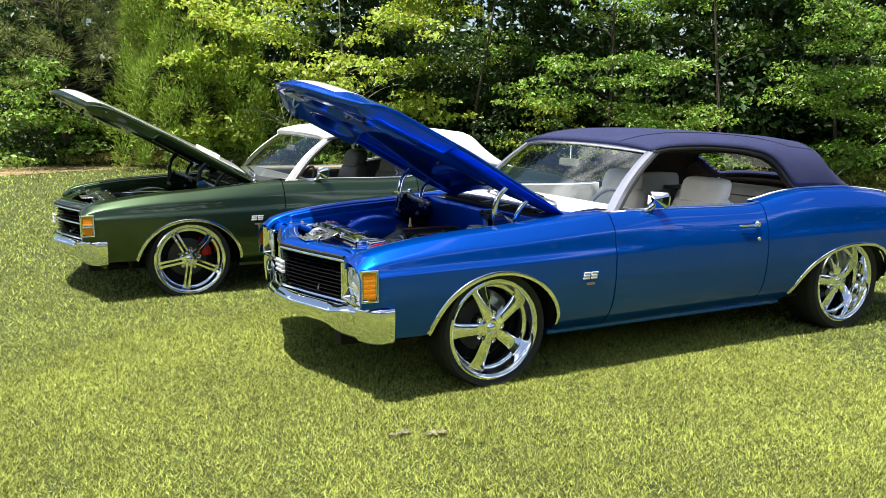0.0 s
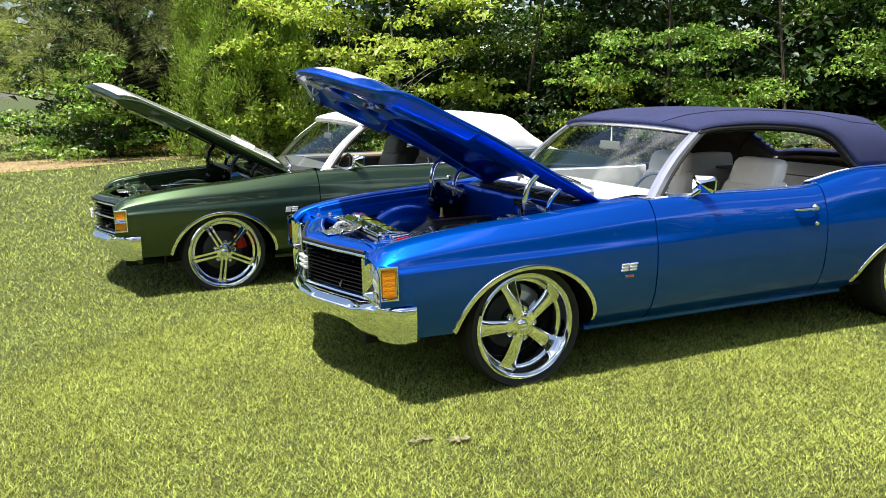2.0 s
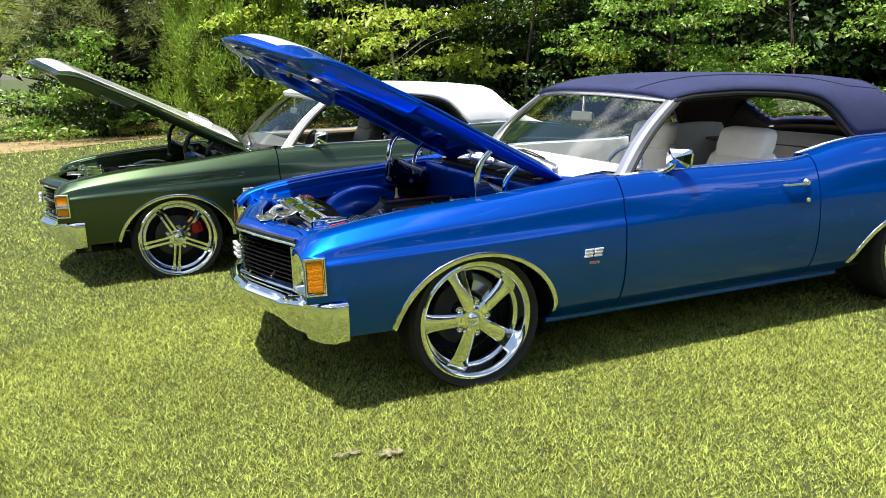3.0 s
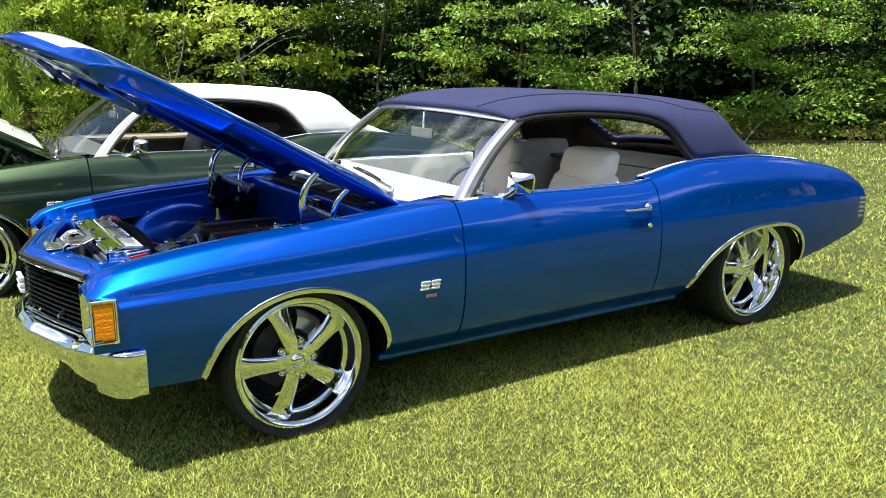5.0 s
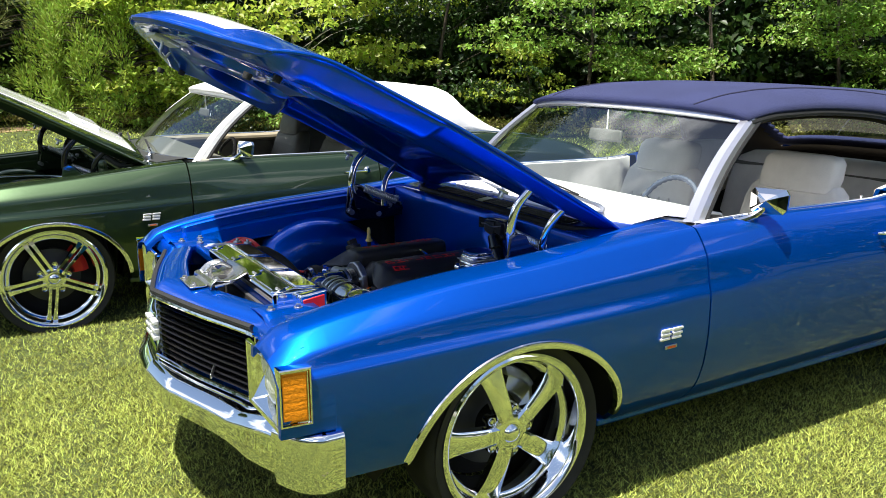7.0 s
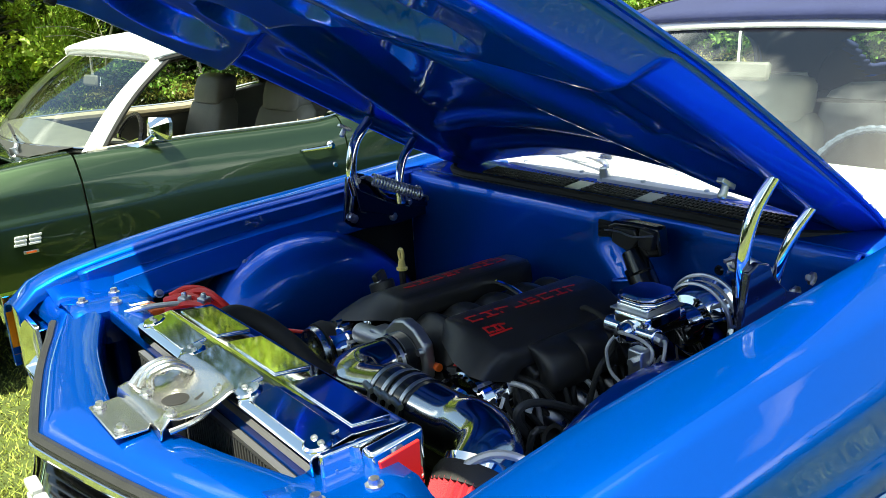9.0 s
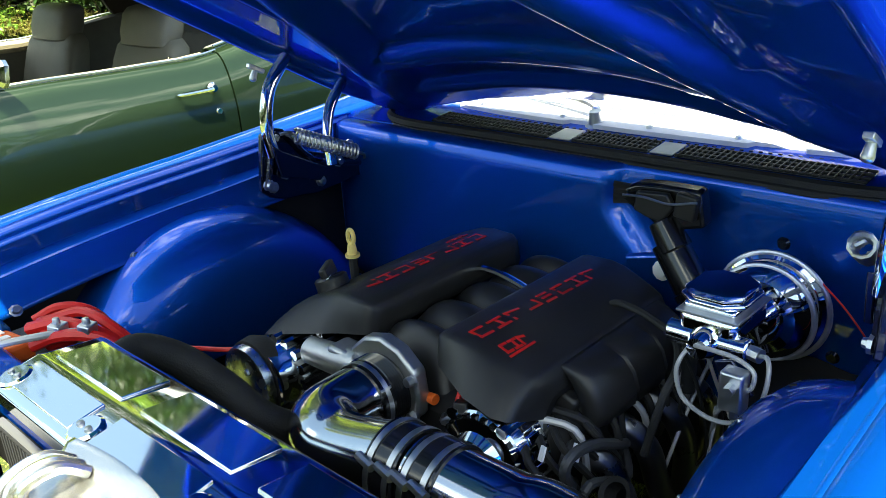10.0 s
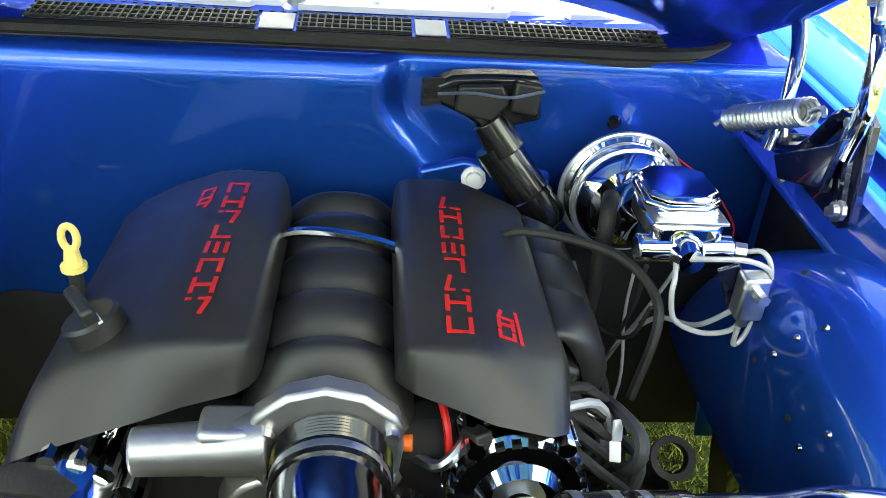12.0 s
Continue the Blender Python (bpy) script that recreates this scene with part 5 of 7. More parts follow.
def car_body(root, paint, top_mat, top_word, pale, seat_mat, kind, pillar):
    for s in (-1, 1):
        f = part("front_fender", side_panel(s, -0.775, 0.783, fender_top), paint, root, "painted front fender", sharp=50)
        badge(f, s, 0.575 if kind == "blue" and s < 0 else 0.52, 0.555 if kind == "blue" else 0.605)
        arch_trim(f, s, -0.388, 0.418)
        d = part("door", side_panel(s, 0.791, 2.028, door_top), paint, root, "painted door with chrome handle", sharp=50)
        door_handle(d, s)
        if s < 0:
            side_mirror(d, s)
        q = part("rear_quarter", side_panel(s, 2.036, 3.99, quarter_top), paint, root, "painted rear quarter panel", sharp=50)
        arch_trim(q, s, 2.328, 3.268)
        g = Geo()
        for k in range(5):
            z = 0.545 + 0.028 * k
            g.box((0.05, 0.012, 0.016), (3.90 + 0.004 * k, YC + s * (half_width(3.90, z) + 0.002), z), (0, 0, s * 12))
        part("side_marker", g, M_STEEL, q, "slatted side marker", bevel=0.002)
        part("rocker", Geo().box((1.9, 0.05, 0.035), (1.37, YC + s * 0.80, 0.222)), paint, root, "painted sill below the door", bevel=0.01)
        rows = []
        for t in np.linspace(-0.05 * math.pi, 1.05 * math.pi, 33):
            wx, wz = 2.85 - 0.47 * math.cos(t), 0.26 + 0.37 * math.sin(t)
            rows.append([(wx, YC + s * h, wz) for h in (0.55, min(0.94, half_width(wx, wz) - 0.035))])
        part("wheel_well", Geo().grid(rows), M_DARK, root, "black wheel well", solid=0.004)
        belt_trim(root, s)
    front_end(root, paint, kind)
    rows = []
    for x in np.linspace(3.29, 3.985, 18):
        rows.append([(x, YC + y, SHOULDER(x) + 0.010 + 0.03 * (1 - (y / 0.758) ** 2)) for y in np.linspace(-0.758, 0.758, 25)])
    part("trunk_lid", Geo().grid(rows), paint, root, "painted trunk lid", solid=0.004)
    rows = [[(3.97 + 0.015 * math.sin(math.pi * k / 5), YC + y, 0.44 + (SHOULDER(3.99) - 0.42) * k / 5) for k in range(6)] for y in np.linspace(-0.765, 0.765, 15)]
    part("tail_panel", Geo().grid(rows), paint, root, "painted tail panel", solid=0.01)
    part("rear_bumper", Geo().box((0.08, 1.66, 0.13), (4.0, YC, 0.50)), M_CHROME, root, "chrome rear bumper", bevel=0.03)
    part("splash_pan", Geo().grid([[(BUMPER_X(min(abs(y), 0.9)) + 0.07, YC + y, 0.335), (-0.60, YC + y, 0.29), (-0.40, YC + y, 0.25)] for y in np.linspace(-0.72, 0.72, 31)]), M_DARK, root, "black pan under the nose", solid=0.004)
    part("underbody", Geo().box((1.66, 1.50, 0.03), (1.62, YC, 0.225)), M_DARK, root, "black underbody")
    part("bulkhead", Geo().box((0.02, 1.55, 0.65), (0.62, YC, 0.55)), M_DARK, root)
    part("rear_floor", Geo().box((0.9, 1.3, 0.03), (3.4, YC, 0.47)), M_DARK, root)
    windscreen(root, pillar)
    soft_top(root, top_mat, top_word)
    interior(root, pale, seat_mat)
    hood(root, paint)
    for s in (-1, 1):
        hood_hinge(root, paint, s, kind != "blue")
    engine_bay(root, paint)


blue_car = thing("blue_convertible", "bright blue convertible with navy canvas top and raised hood", "car", pose(0, 0, 0), "parked cars")
car_body(blue_car, M_BLUE, M_NAVY, "navy canvas", M_CREAM, M_CREAM, "blue", M_BRIGHT)
for s in (-1, 1):
    wheel(blue_car, s, FX + 0.012, 0.277, 0.326, 0.225, 0.03, "five", radians(36))
    wheel(blue_car, s, RX + 0.012, 0.277, 0.343, 0.27, 0.06, "five", radians(30))
green_car = thing("green_convertible", "dark green convertible with white top and raised hood", "car", pose(-1.055, 2.97, -0.025, 0, 0, 0.5), "parked cars")
car_body(green_car, M_GREEN, M_WHITETOP, "white vinyl", M_TAN, M_GREYHIDE, "green", M_WHITETOP)
for s in (-1, 1):
    wheel(green_car, s, FX + 0.012, 0.277, 0.326, 0.225, 0.0, "split", radians(46))
    wheel(green_car, s, RX + 0.012, 0.277, 0.343, 0.25, 0.03, "split", radians(-18))

# engine bay of the green car: bright radiator cover and a dark engine
rc = part("radiator_cover", Geo().box((0.15, 0.86, 0.012), (-0.50, 0.0, 0.742)), M_PIPE, green_car, "polished radiator cover with raised panels", bevel=0.003)
for y in (-0.29, 0.0, 0.29):
    part("cover_panel", Geo().box((0.11, 0.25, 0.012), (-0.50, y, 0.750)), M_CHROME, rc, bevel=0.005)
    part("cover_bolt", Geo().lathe([(0.0, 0.012), (0.009, 0.011), (0.011, 0.0)], (-0.445, y + 0.145, 0.748), (0, 0, 1), 10), M_CHROME, rc)
part("hood_latch_plate", Geo().prism([(-0.70, -0.11, 0.744), (-0.58, -0.15, 0.744), (-0.58, 0.15, 0.744), (-0.70, 0.11, 0.744)], (0, 0, 0.006)), M_LATCH, green_car, "bright hood latch plate", bevel=0.002)
part("upper_hose", Geo().tube([(-0.42, 0.24, 0.72), (-0.36, 0.22, 0.73), (-0.28, 0.12, 0.70), (-0.18, 0.04, 0.66)], 0.024, 14, steps=5), M_RUBBER, green_car, "black radiator hose")
eng = part("engine_cover", Geo().box((0.50, 0.50, 0.12), (0.12, 0.0, 0.62)), M_BLACK, green_car, "dark engine under a plain cover", bevel=0.04)
part("air_cleaner", Geo().lathe([(0.0, 0.07), (0.05, 0.068), (0.15, 0.055), (0.165, 0.045), (0.165, 0.0), (0.10, -0.02)], (0.05, 0.0, 0.69), (0, 0, 1), 32), M_GLOSSBLACK, eng, "round black air cleaner")
for sy in (-1, 1):
    part("bay_pipe", Geo().tube([(-0.30, sy * 0.50, 0.72), (-0.1, sy * 0.44, 0.73), (0.15, sy * 0.42, 0.72), (0.34, sy * 0.36, 0.70)], 0.010, 10, steps=4), M_PIPE, green_car, "thin bright pipe")

# ---- engine bay of the blue car ----


def red_marks(parent, start, step, across, size, count, level):
    """A line of plain red bracket shapes, each with an open side, lying on the cover."""
    s, d, c = Vector(start), Vector(step), Vector(across)
    for k in range(count):
        o = s + d * k
        a, t = d * 0.66, size
        g = Geo()
        sets = (((0, 0, 0.9, 0), (0, 0, 0, 1), (0, 1, 0.9, 1)), ((0, 0, 1, 0), (0, 1, 1, 1), (0.5, 0.2, 0.5, 0.8)), ((0, 0, 0, 0.9), (0, 1, 1, 0.8)), ((0, 0.1, 1, 0.1), (1, 0.1, 1, 0.9)), ((0, 0, 0.8, 0), (0.1, 0.5, 0.8, 0.5), (0.1, 1, 0.8, 1)))
        for i, (x0, y0, x1, y1) in enumerate(sets[k % 5]):
            p, q = o + a * x0 + c * y0, o + a * x1 + c * y1
            w = (q - p).normalized()
            n = Vector((-w.y, w.x, 0)) * t
            p, q = p - w * t, q + w * t
            g.prism([(v.x, v.y, level(v.y)) for v in (p - n, q - n, q + n, p + n)], (0, 0, 0.0020 + 0.0003 * i))
        part("red_mark", g, M_RED, parent)


def engine_cover(s, stations):
    """Moulded cover on one side s: stations give (y, top z, crease x, lip x, lip z, rear x) from the inner edge outwards."""
    st = np.array(stations)
    k = np.linspace(0, len(st) - 1, (len(st) - 1) * 3 + 1)
    st = np.column_stack([np.interp(k, np.arange(len(st)), st[:, c]) for c in range(6)])
    rows = []
    for y, z, xf, xl, zl, xr in st:
        zl = min(zl, z - 0.004)
        h = z - zl
        prof = [(xl + 0.012, zl - 0.004), (xl, zl), (xl + (xf - xl) * 0.45, zl + h * 0.50), (xf - (xf - xl) * 0.10, z - h * 0.14), (xf + 0.002, z - h * 0.05), (xf + 0.010, z - h * 0.01), (xf + 0.022, z)]
        prof += [(xf + 0.022 + (xr - xf - 0.034) * u, z) for u in (0.25, 0.5, 0.75, 1.0)] + [(xr - 0.004, z - 0.003), (xr, z - 0.010), (xr + 0.006, z - 0.05)]
        rows.append([(px, s * y, pz) for px, pz in prof])
    if s > 0:
        rows.reverse()
    return part("engine_cover", Geo().grid(rows), M_BLACK, blue_car, "black plastic engine cover with red markings", solid=0.003, sharp=60), (lambda yy: float(np.interp(abs(yy), st[:, 0], st[:, 1])) + 0.0004)


driver_cover, driver_top = engine_cover(-1, ((0.079, 0.672, -0.070, -0.072, 0.668, 0.302), (0.083, 0.712, -0.084, -0.087, 0.676, 0.312), (0.090, 0.7235, -0.092, -0.098, 0.679, 0.315), (0.100, 0.7275, -0.096, -0.108, 0.679, 0.316), (0.150, 0.7285, -0.097, -0.130, 0.674, 0.316), (0.180, 0.7235, -0.095, -0.142, 0.668, 0.314), (0.238, 0.7025, -0.088, -0.148, 0.658, 0.306), (0.258, 0.694, -0.080, -0.136, 0.652, 0.302), (0.268, 0.682, -0.066, -0.100, 0.640, 0.298), (0.276, 0.652, -0.040, -0.06, 0.628, 0.296)))
rows = []
for x, o in ((-0.012, -0.03), (-0.006, -0.008), (0.006, 0.0), (0.080, 0.004), (0.086, -0.006), (0.092, 0.003), (0.168, 0.005), (0.174, -0.005), (0.180, 0.003), (0.262, 0.0), (0.276, -0.012), (0.282, -0.04)):
    rows.append([(x, -y - o * f, z + o * 0.4 * f) for y, z, f in ((0.258, 0.688, 0.0), (0.272, 0.690, 0.25), (0.292, 0.686, 0.6), (0.312, 0.676, 0.9), (0.328, 0.655, 1.0), (0.336, 0.628, 1.0), (0.335, 0.606, 1.0))])
part("cover_flank", Geo().grid(rows), M_BLACK, driver_cover, solid=0.003, sharp=50)
red_marks(driver_cover, (-0.067, -0.157, 0), (0.0408, -0.0013, 0), (0, 0.024, 0), 0.0026, 8, driver_top)
red_marks(driver_cover, (-0.064, -0.205, 0), (0.019, -0.001, 0), (0, 0.016, 0), 0.0022, 3, driver_top)
part("red_mark", Geo().prism([(x, y, driver_top(y)) for x, y in ((-0.069, -0.215), (-0.007, -0.215), (-0.007, -0.211), (-0.069, -0.211))], (0, 0, 0.002)), M_RED, driver_cover)
passenger_cover, passenger_top = engine_cover(1, ((0.065, 0.672, -0.046, -0.048, 0.668, 0.290), (0.069, 0.712, -0.074, -0.078, 0.672, 0.302), (0.076, 0.7235, -0.086, -0.092, 0.674, 0.318), (0.088, 0.7275, -0.091, -0.102, 0.673, 0.324), (0.140, 0.7285, -0.091, -0.115, 0.666, 0.326), (0.168, 0.7235, -0.089, -0.124, 0.660, 0.328), (0.228, 0.6995, -0.083, -0.140, 0.648, 0.330), (0.270, 0.680, -0.083, -0.152, 0.640, 0.320), (0.294, 0.664, -0.088, -0.160, 0.634, 0.300), (0.304, 0.645, -0.092, -0.158, 0.624, 0.290), (0.306, 0.612, -0.095, -0.150, 0.605, 0.285)))
red_marks(passenger_cover, (0.270, 0.143, 0), (-0.0405, 0.0006, 0), (0, -0.023, 0), 0.0026, 8, passenger_top)
red_marks(passenger_cover, (0.262, 0.178, 0), (-0.020, 0.001, 0), (0, -0.015, 0), 0.0022, 3, passenger_top)
cap = part("oil_cap", Geo().lathe([(0.032, -0.02), (0.032, 0.004), (0.028, 0.008), (0.0, 0.008)], (-0.032, 0.244, 0.711), (0, 0.38, 1), 28), M_BLACK, passenger_cover, "black oil filler cap with white printing")
part("cap_grip", Geo().box((0.058, 0.015, 0.030), (-0.032, 0.251, 0.726), (-20, 0, 35)), M_BLACK, cap, bevel=0.004)
for k in range(2):
    part("printed_bar", Geo().box((0.020, 0.005, 0.001), (-0.047 + 0.028 * k, 0.232 + 0.028 * k, 0.7245 - 0.0106 * k), (-20, 0, 35)), M_WHITE, cap)

rows = []
for x in np.linspace(-0.10, 0.375, 72):
    end = min(1, max(0.0, (x + 0.10) / 0.05)) ** 0.5 * min(1, max(0.0, (0.375 - x) / 0.05)) ** 0.5
    rib = abs(math.sin(math.pi * (x + 0.10) / 0.098)) ** 0.6
    rows.append([(x, -0.006 + q * 0.095, 0.600 + (0.056 + 0.044 * rib) * end * math.sqrt(max(0, 1 - (abs(q) * 0.97) ** 2.4))) for q in np.linspace(-1, 1, 21)])
manifold = part("intake_manifold", Geo().grid(rows), M_BLACK, blue_car, "black ribbed plastic intake manifold", sharp=60)
part("fuel_rail", Geo().tube([(0.185, 0.082, 0.690), (0.178, 0.05, 0.708), (0.170, 0.0, 0.712), (0.160, -0.06, 0.706), (0.152, -0.10, 0.695)], 0.007, 8, steps=5), M_CHROME, manifold, "chrome crossover pipe")
part("engine_block", Geo().box((0.46, 0.42, 0.30), (0.12, -0.01, 0.47)).box((0.40, 0.60, 0.12), (0.12, -0.01, 0.56)), M_DARK, blue_car, "dark engine block under its covers", bevel=0.03)

# throttle body, intake pipe and filter
tb = [(-0.118, -0.008 + 0.086 * math.cos(a) * (1.0 if k % 2 else 0.92), 0.634 + 0.080 * math.sin(a)) for k, a in enumerate(np.linspace(0, 2 * math.pi, 13)[:-1])]
throttle = part("throttle_body", Geo().prism(tb, (-0.028, 0, 0)), M_CAST, blue_car, "cast aluminium throttle body", bevel=0.006)
part("throttle_neck", Geo().lathe([(0.058, 0.0), (0.054, 0.006), (0.052, 0.03)], (-0.145, -0.012, 0.628), (-1, 0, 0), 32), M_CAST, throttle)
part("throttle_arm", Geo().tube([(-0.135, 0.05, 0.638), (-0.14, 0.10, 0.634), (-0.142, 0.185, 0.630)], [0.034, 0.028, 0.025], 18), M_CAST, throttle, bevel=0.004)
part("throttle_block", Geo().box((0.05, 0.07, 0.06), (-0.132, 0.085, 0.635)), M_CAST, throttle, bevel=0.008)
for a in (0.5, 2.6, 3.7, 5.7):
    part("bolt", Geo().lathe([(0.0, 0.010), (0.008, 0.010), (0.009, 0.0), (0.014, -0.002)], (-0.146, -0.012 + 0.072 * math.cos(a), 0.628 + 0.060 * math.sin(a)), (-1, 0, 0), 8), M_STEEL, throttle)
pipe = part("intake_pipe", Geo().tube([(-0.180, -0.014, 0.628), (-0.225, -0.014, 0.630), (-0.280, -0.026, 0.634), (-0.310, -0.066, 0.638), (-0.318, -0.12, 0.642), (-0.318, -0.235, 0.670)], 0.0560, 36, False, 8), M_PIPE, blue_car, "polished steel intake elbow")
cpl = lambda a, b, r, nm="coupler": part(nm, Geo().tube([a, b], r, 32), M_GLOSSBLACK, pipe, "glossy black hose coupler")
cpl((-0.148, -0.014, 0.628), (-0.200, -0.014, 0.628), 0.0600)
g = Geo()
for k in range(6):
    g.lathe([(0.0598, -0.002), (0.0625, 0.0), (0.0598, 0.002)], (-0.154 - 0.0045 * k, -0.014, 0.628), (1, 0, 0), 32)
part("coupler_ribs", g, M_GLOSSBLACK, pipe)
cpl((-0.318, -0.215, 0.670), (-0.317, -0.268, 0.672), 0.0595)
cpl((-0.317, -0.275, 0.672), (-0.316, -0.325, 0.672), 0.0595)


def clamp(at, axis, r):
    c = part("hose_clamp", Geo().lathe([(r, -0.0045), (r + 0.0014, -0.0045), (r + 0.0014, 0.0045), (r, 0.0045)], at, axis, 36), M_STEEL, pipe, "bright worm-drive hose clamp")
    a = Vector(at)
    part("clamp_screw", Geo().tube([a + Vector((-0.045, 0.012, 0.030)) * (r / 0.05), a + Vector((-0.05, -0.014, 0.028)) * (r / 0.05)] if abs(axis[1]) > 0.5 else [a + Vector((0.01, -0.045, 0.03)), a + Vector((-0.012, -0.045, 0.03))], 0.0065, 8), M_STEEL, pipe)


for y in (-0.224, -0.258, -0.284, -0.316):
    clamp((-0.318, y, 0.671), (0, 1, 0), 0.0597)
clamp((-0.188, -0.014, 0.628), (1, 0, 0), 0.0590)
part("intake_pipe_end", Geo().tube([(-0.317, -0.27, 0.672), (-0.316, -0.40, 0.674), (-0.318, -0.458, 0.685), (-0.332, -0.512, 0.687), (-0.362, -0.545, 0.683), (-0.398, -0.560, 0.670)], 0.0560, 36, False, 8), M_PIPE, pipe, "polished steel pipe bend")
fa, fd = Vector((-0.398, -0.560, 0.670)), Vector((-0.70, -0.30, -0.62)).normalized()
u = fd.orthogonal().normalized()
w = fd.cross(u)
rows = []
for t in np.linspace(0, 1, 7):
    r0 = 0.066 - 0.010 * t
    rows.append([fa + fd * (0.02 + 0.15 * t) + (u * math.cos(a) + w * math.sin(a)) * (r0 + 0.0035 * (-1) ** k) for k, a in enumerate(np.linspace(0, 2 * math.pi, 73)[:-1])])
flt = part("air_filter", Geo().grid(rows, loop_v=True), M_REDFILTER, blue_car, "red pleated cone air filter", sharp=20)
part("filter_collar", Geo().lathe([(0.056, -0.012), (0.064, -0.010), (0.069, 0.004), (0.069, 0.024), (0.062, 0.026)], fa, fd, 36), M_RUBBER, flt)
part("filter_clamp", Geo().lathe([(0.0565, -0.024), (0.0605, -0.024), (0.0605, -0.010), (0.0565, -0.010)], fa, fd, 36), M_CHROME, flt)

# radiator with its chrome cover
rad = part("radiator", Geo().box((0.10, 0.74, 0.44), (-0.58, -0.12, 0.49)), M_DARK, blue_car, "black finned radiator", bevel=0.006)
g = Geo()
for k in range(62):
    g.box((0.008, 0.0050, 0.30), (-0.636, 0.24 - 0.0115 * k, 0.555))
g.box((0.012, 0.74, 0.010), (-0.634, -0.12, 0.708))
part("condenser_core", g, M_FIN, rad, "fine dark grey fins", kind="stuff")
cover = part("radiator_cover", Geo().grid([[(-0.630, y, 0.742), (-0.632, y, 0.766), (-0.628, y, 0.770), (-0.562, y, 0.783), (-0.556, y, 0.781), (-0.472, y, 0.772), (-0.466, y, 0.768), (-0.468, y, 0.735)] for y in (0.248, 0.246, 0.0, -0.25, -0.482, -0.484)]), M_CHROME, blue_car, "mirror-chrome radiator cover in three panels", solid=0.003)
for y0, y1 in ((0.240, 0.02), (0.002, -0.225), (-0.243, -0.475)):
    ym, yl = (y0 + y1) / 2, abs(y1 - y0)
    part("cover_panel", Geo().box((0.052, yl - 0.03, 0.004), (-0.594, ym, 0.7795), (0, -11, 0)), M_CHROME, cover, bevel=0.0018)
    part("cover_panel", Geo().box((0.070, yl - 0.03, 0.004), (-0.513, ym, 0.7790), (0, 6, 0)), M_CHROME, cover, bevel=0.0018)
for y in (0.222, 0.012, -0.228, -0.462):
    o = part("cover_bracket", Geo().lathe([(0.0, 0.005), (0.020, 0.005), (0.024, 0.002), (0.024, -0.003)], (-0.606, y, 0.777), (-0.2, 0, 1), 24), M_CHROME, cover, "oval chrome bracket with bolts")
    o.scale = (1.0, 1.0, 1.0)
    for dy in (-0.010, 0.010):
        part("bolt", Geo().lathe([(0.0, 0.009), (0.0045, 0.008), (0.006, 0.004)], (-0.606, y + dy, 0.777), (-0.2, 0, 1), 8), M_STEEL, cover)
part("cover_end", Geo().box((0.15, 0.012, 0.05), (-0.548, -0.492, 0.752)), M_CHROME, cover, bevel=0.004)
tank = part("overflow_tank", Geo().prism([(-0.565, -0.503, 0.770), (-0.468, -0.503, 0.782), (-0.468, -0.503, 0.685), (-0.500, -0.503, 0.660), (-0.550, -0.503, 0.678)], (0, -0.030, 0)), M_CHROME, blue_car, "chrome overflow tank with red plate", bevel=0.008)
part("tank_plate", Geo().prism([(-0.552, -0.532, 0.755), (-0.480, -0.532, 0.765), (-0.480, -0.532, 0.695), (-0.505, -0.532, 0.676), (-0.540, -0.532, 0.690)], (0, -0.004, 0)), M_RED, tank, "red plate", bevel=0.002)
part("tank_pipe", Geo().tube([(-0.475, -0.545, 0.66), (-0.45, -0.56, 0.70), (-0.40, -0.60, 0.735), (-0.36, -0.64, 0.72), (-0.34, -0.66, 0.66)], 0.007, 8, steps=5), M_GREYWIRE, tank, "thin grey pipe")
lb = part("latch_bracket", Geo().prism([(-0.812, -0.028, 0.743), (-0.812, -0.176, 0.743), (-0.760, -0.180, 0.743), (-0.742, -0.150, 0.743), (-0.742, -0.060, 0.743), (-0.760, -0.022, 0.743)], (0, 0, 0.005)), M_LATCH, blue_car, "bright folded hood latch bracket", bevel=0.002)
rows = []
for k, y in enumerate(np.linspace(-0.225, -0.005, 34)):
    # pressed upper plate: a raised lip in front, a sunken middle and a tail that turns up
    lip = 0.010 * step((-0.185 - y) / 0.015)
    wave = 0.004 * math.sin((y + 0.2) * 70) * step((y + 0.07) / 0.02)
    f = 0.012 * (1 - ((y + 0.115) / 0.11) ** 2)
    rows.append([(-0.756 + f * 0.4, y, 0.742), (-0.752 + f * 0.4, y, 0.757), (-0.738, y, 0.761 + lip), (-0.722, y, 0.756 + lip + wave), (-0.690, y, 0.755 + lip + wave), (-0.668, y, 0.757 + lip - wave), (-0.652 + f, y, 0.764 + lip), (-0.636 + f, y, 0.782), (-0.628 + f, y, 0.784), (-0.624 + f, y, 0.770)])
part("bracket_plate", Geo().grid(rows), M_LATCH, lb, solid=0.003, sharp=50)
part("bracket_flange", Geo().tube([(-0.742, -0.226, 0.752), (-0.700, -0.230, 0.758), (-0.655, -0.200, 0.762), (-0.632, -0.150, 0.768)], 0.005, 8, steps=4), M_LATCH, lb)
for k in range(3):
    y = -0.016 - 0.017 * k
    part("bracket_rib", Geo().tube([(-0.735 + 0.012 * k, y, 0.756), (-0.705, y, 0.780), (-0.668, y - 0.006, 0.788), (-0.640, y - 0.014, 0.770)], 0.0075, 10, steps=4), M_LATCH, lb)
part("bracket_hole", Geo().lathe([(0.0, 0.0005), (0.019, 0.0015), (0.024, 0.0)], (-0.694, -0.128, 0.7575), (0, 0, 1), 24), M_DARK, lb)
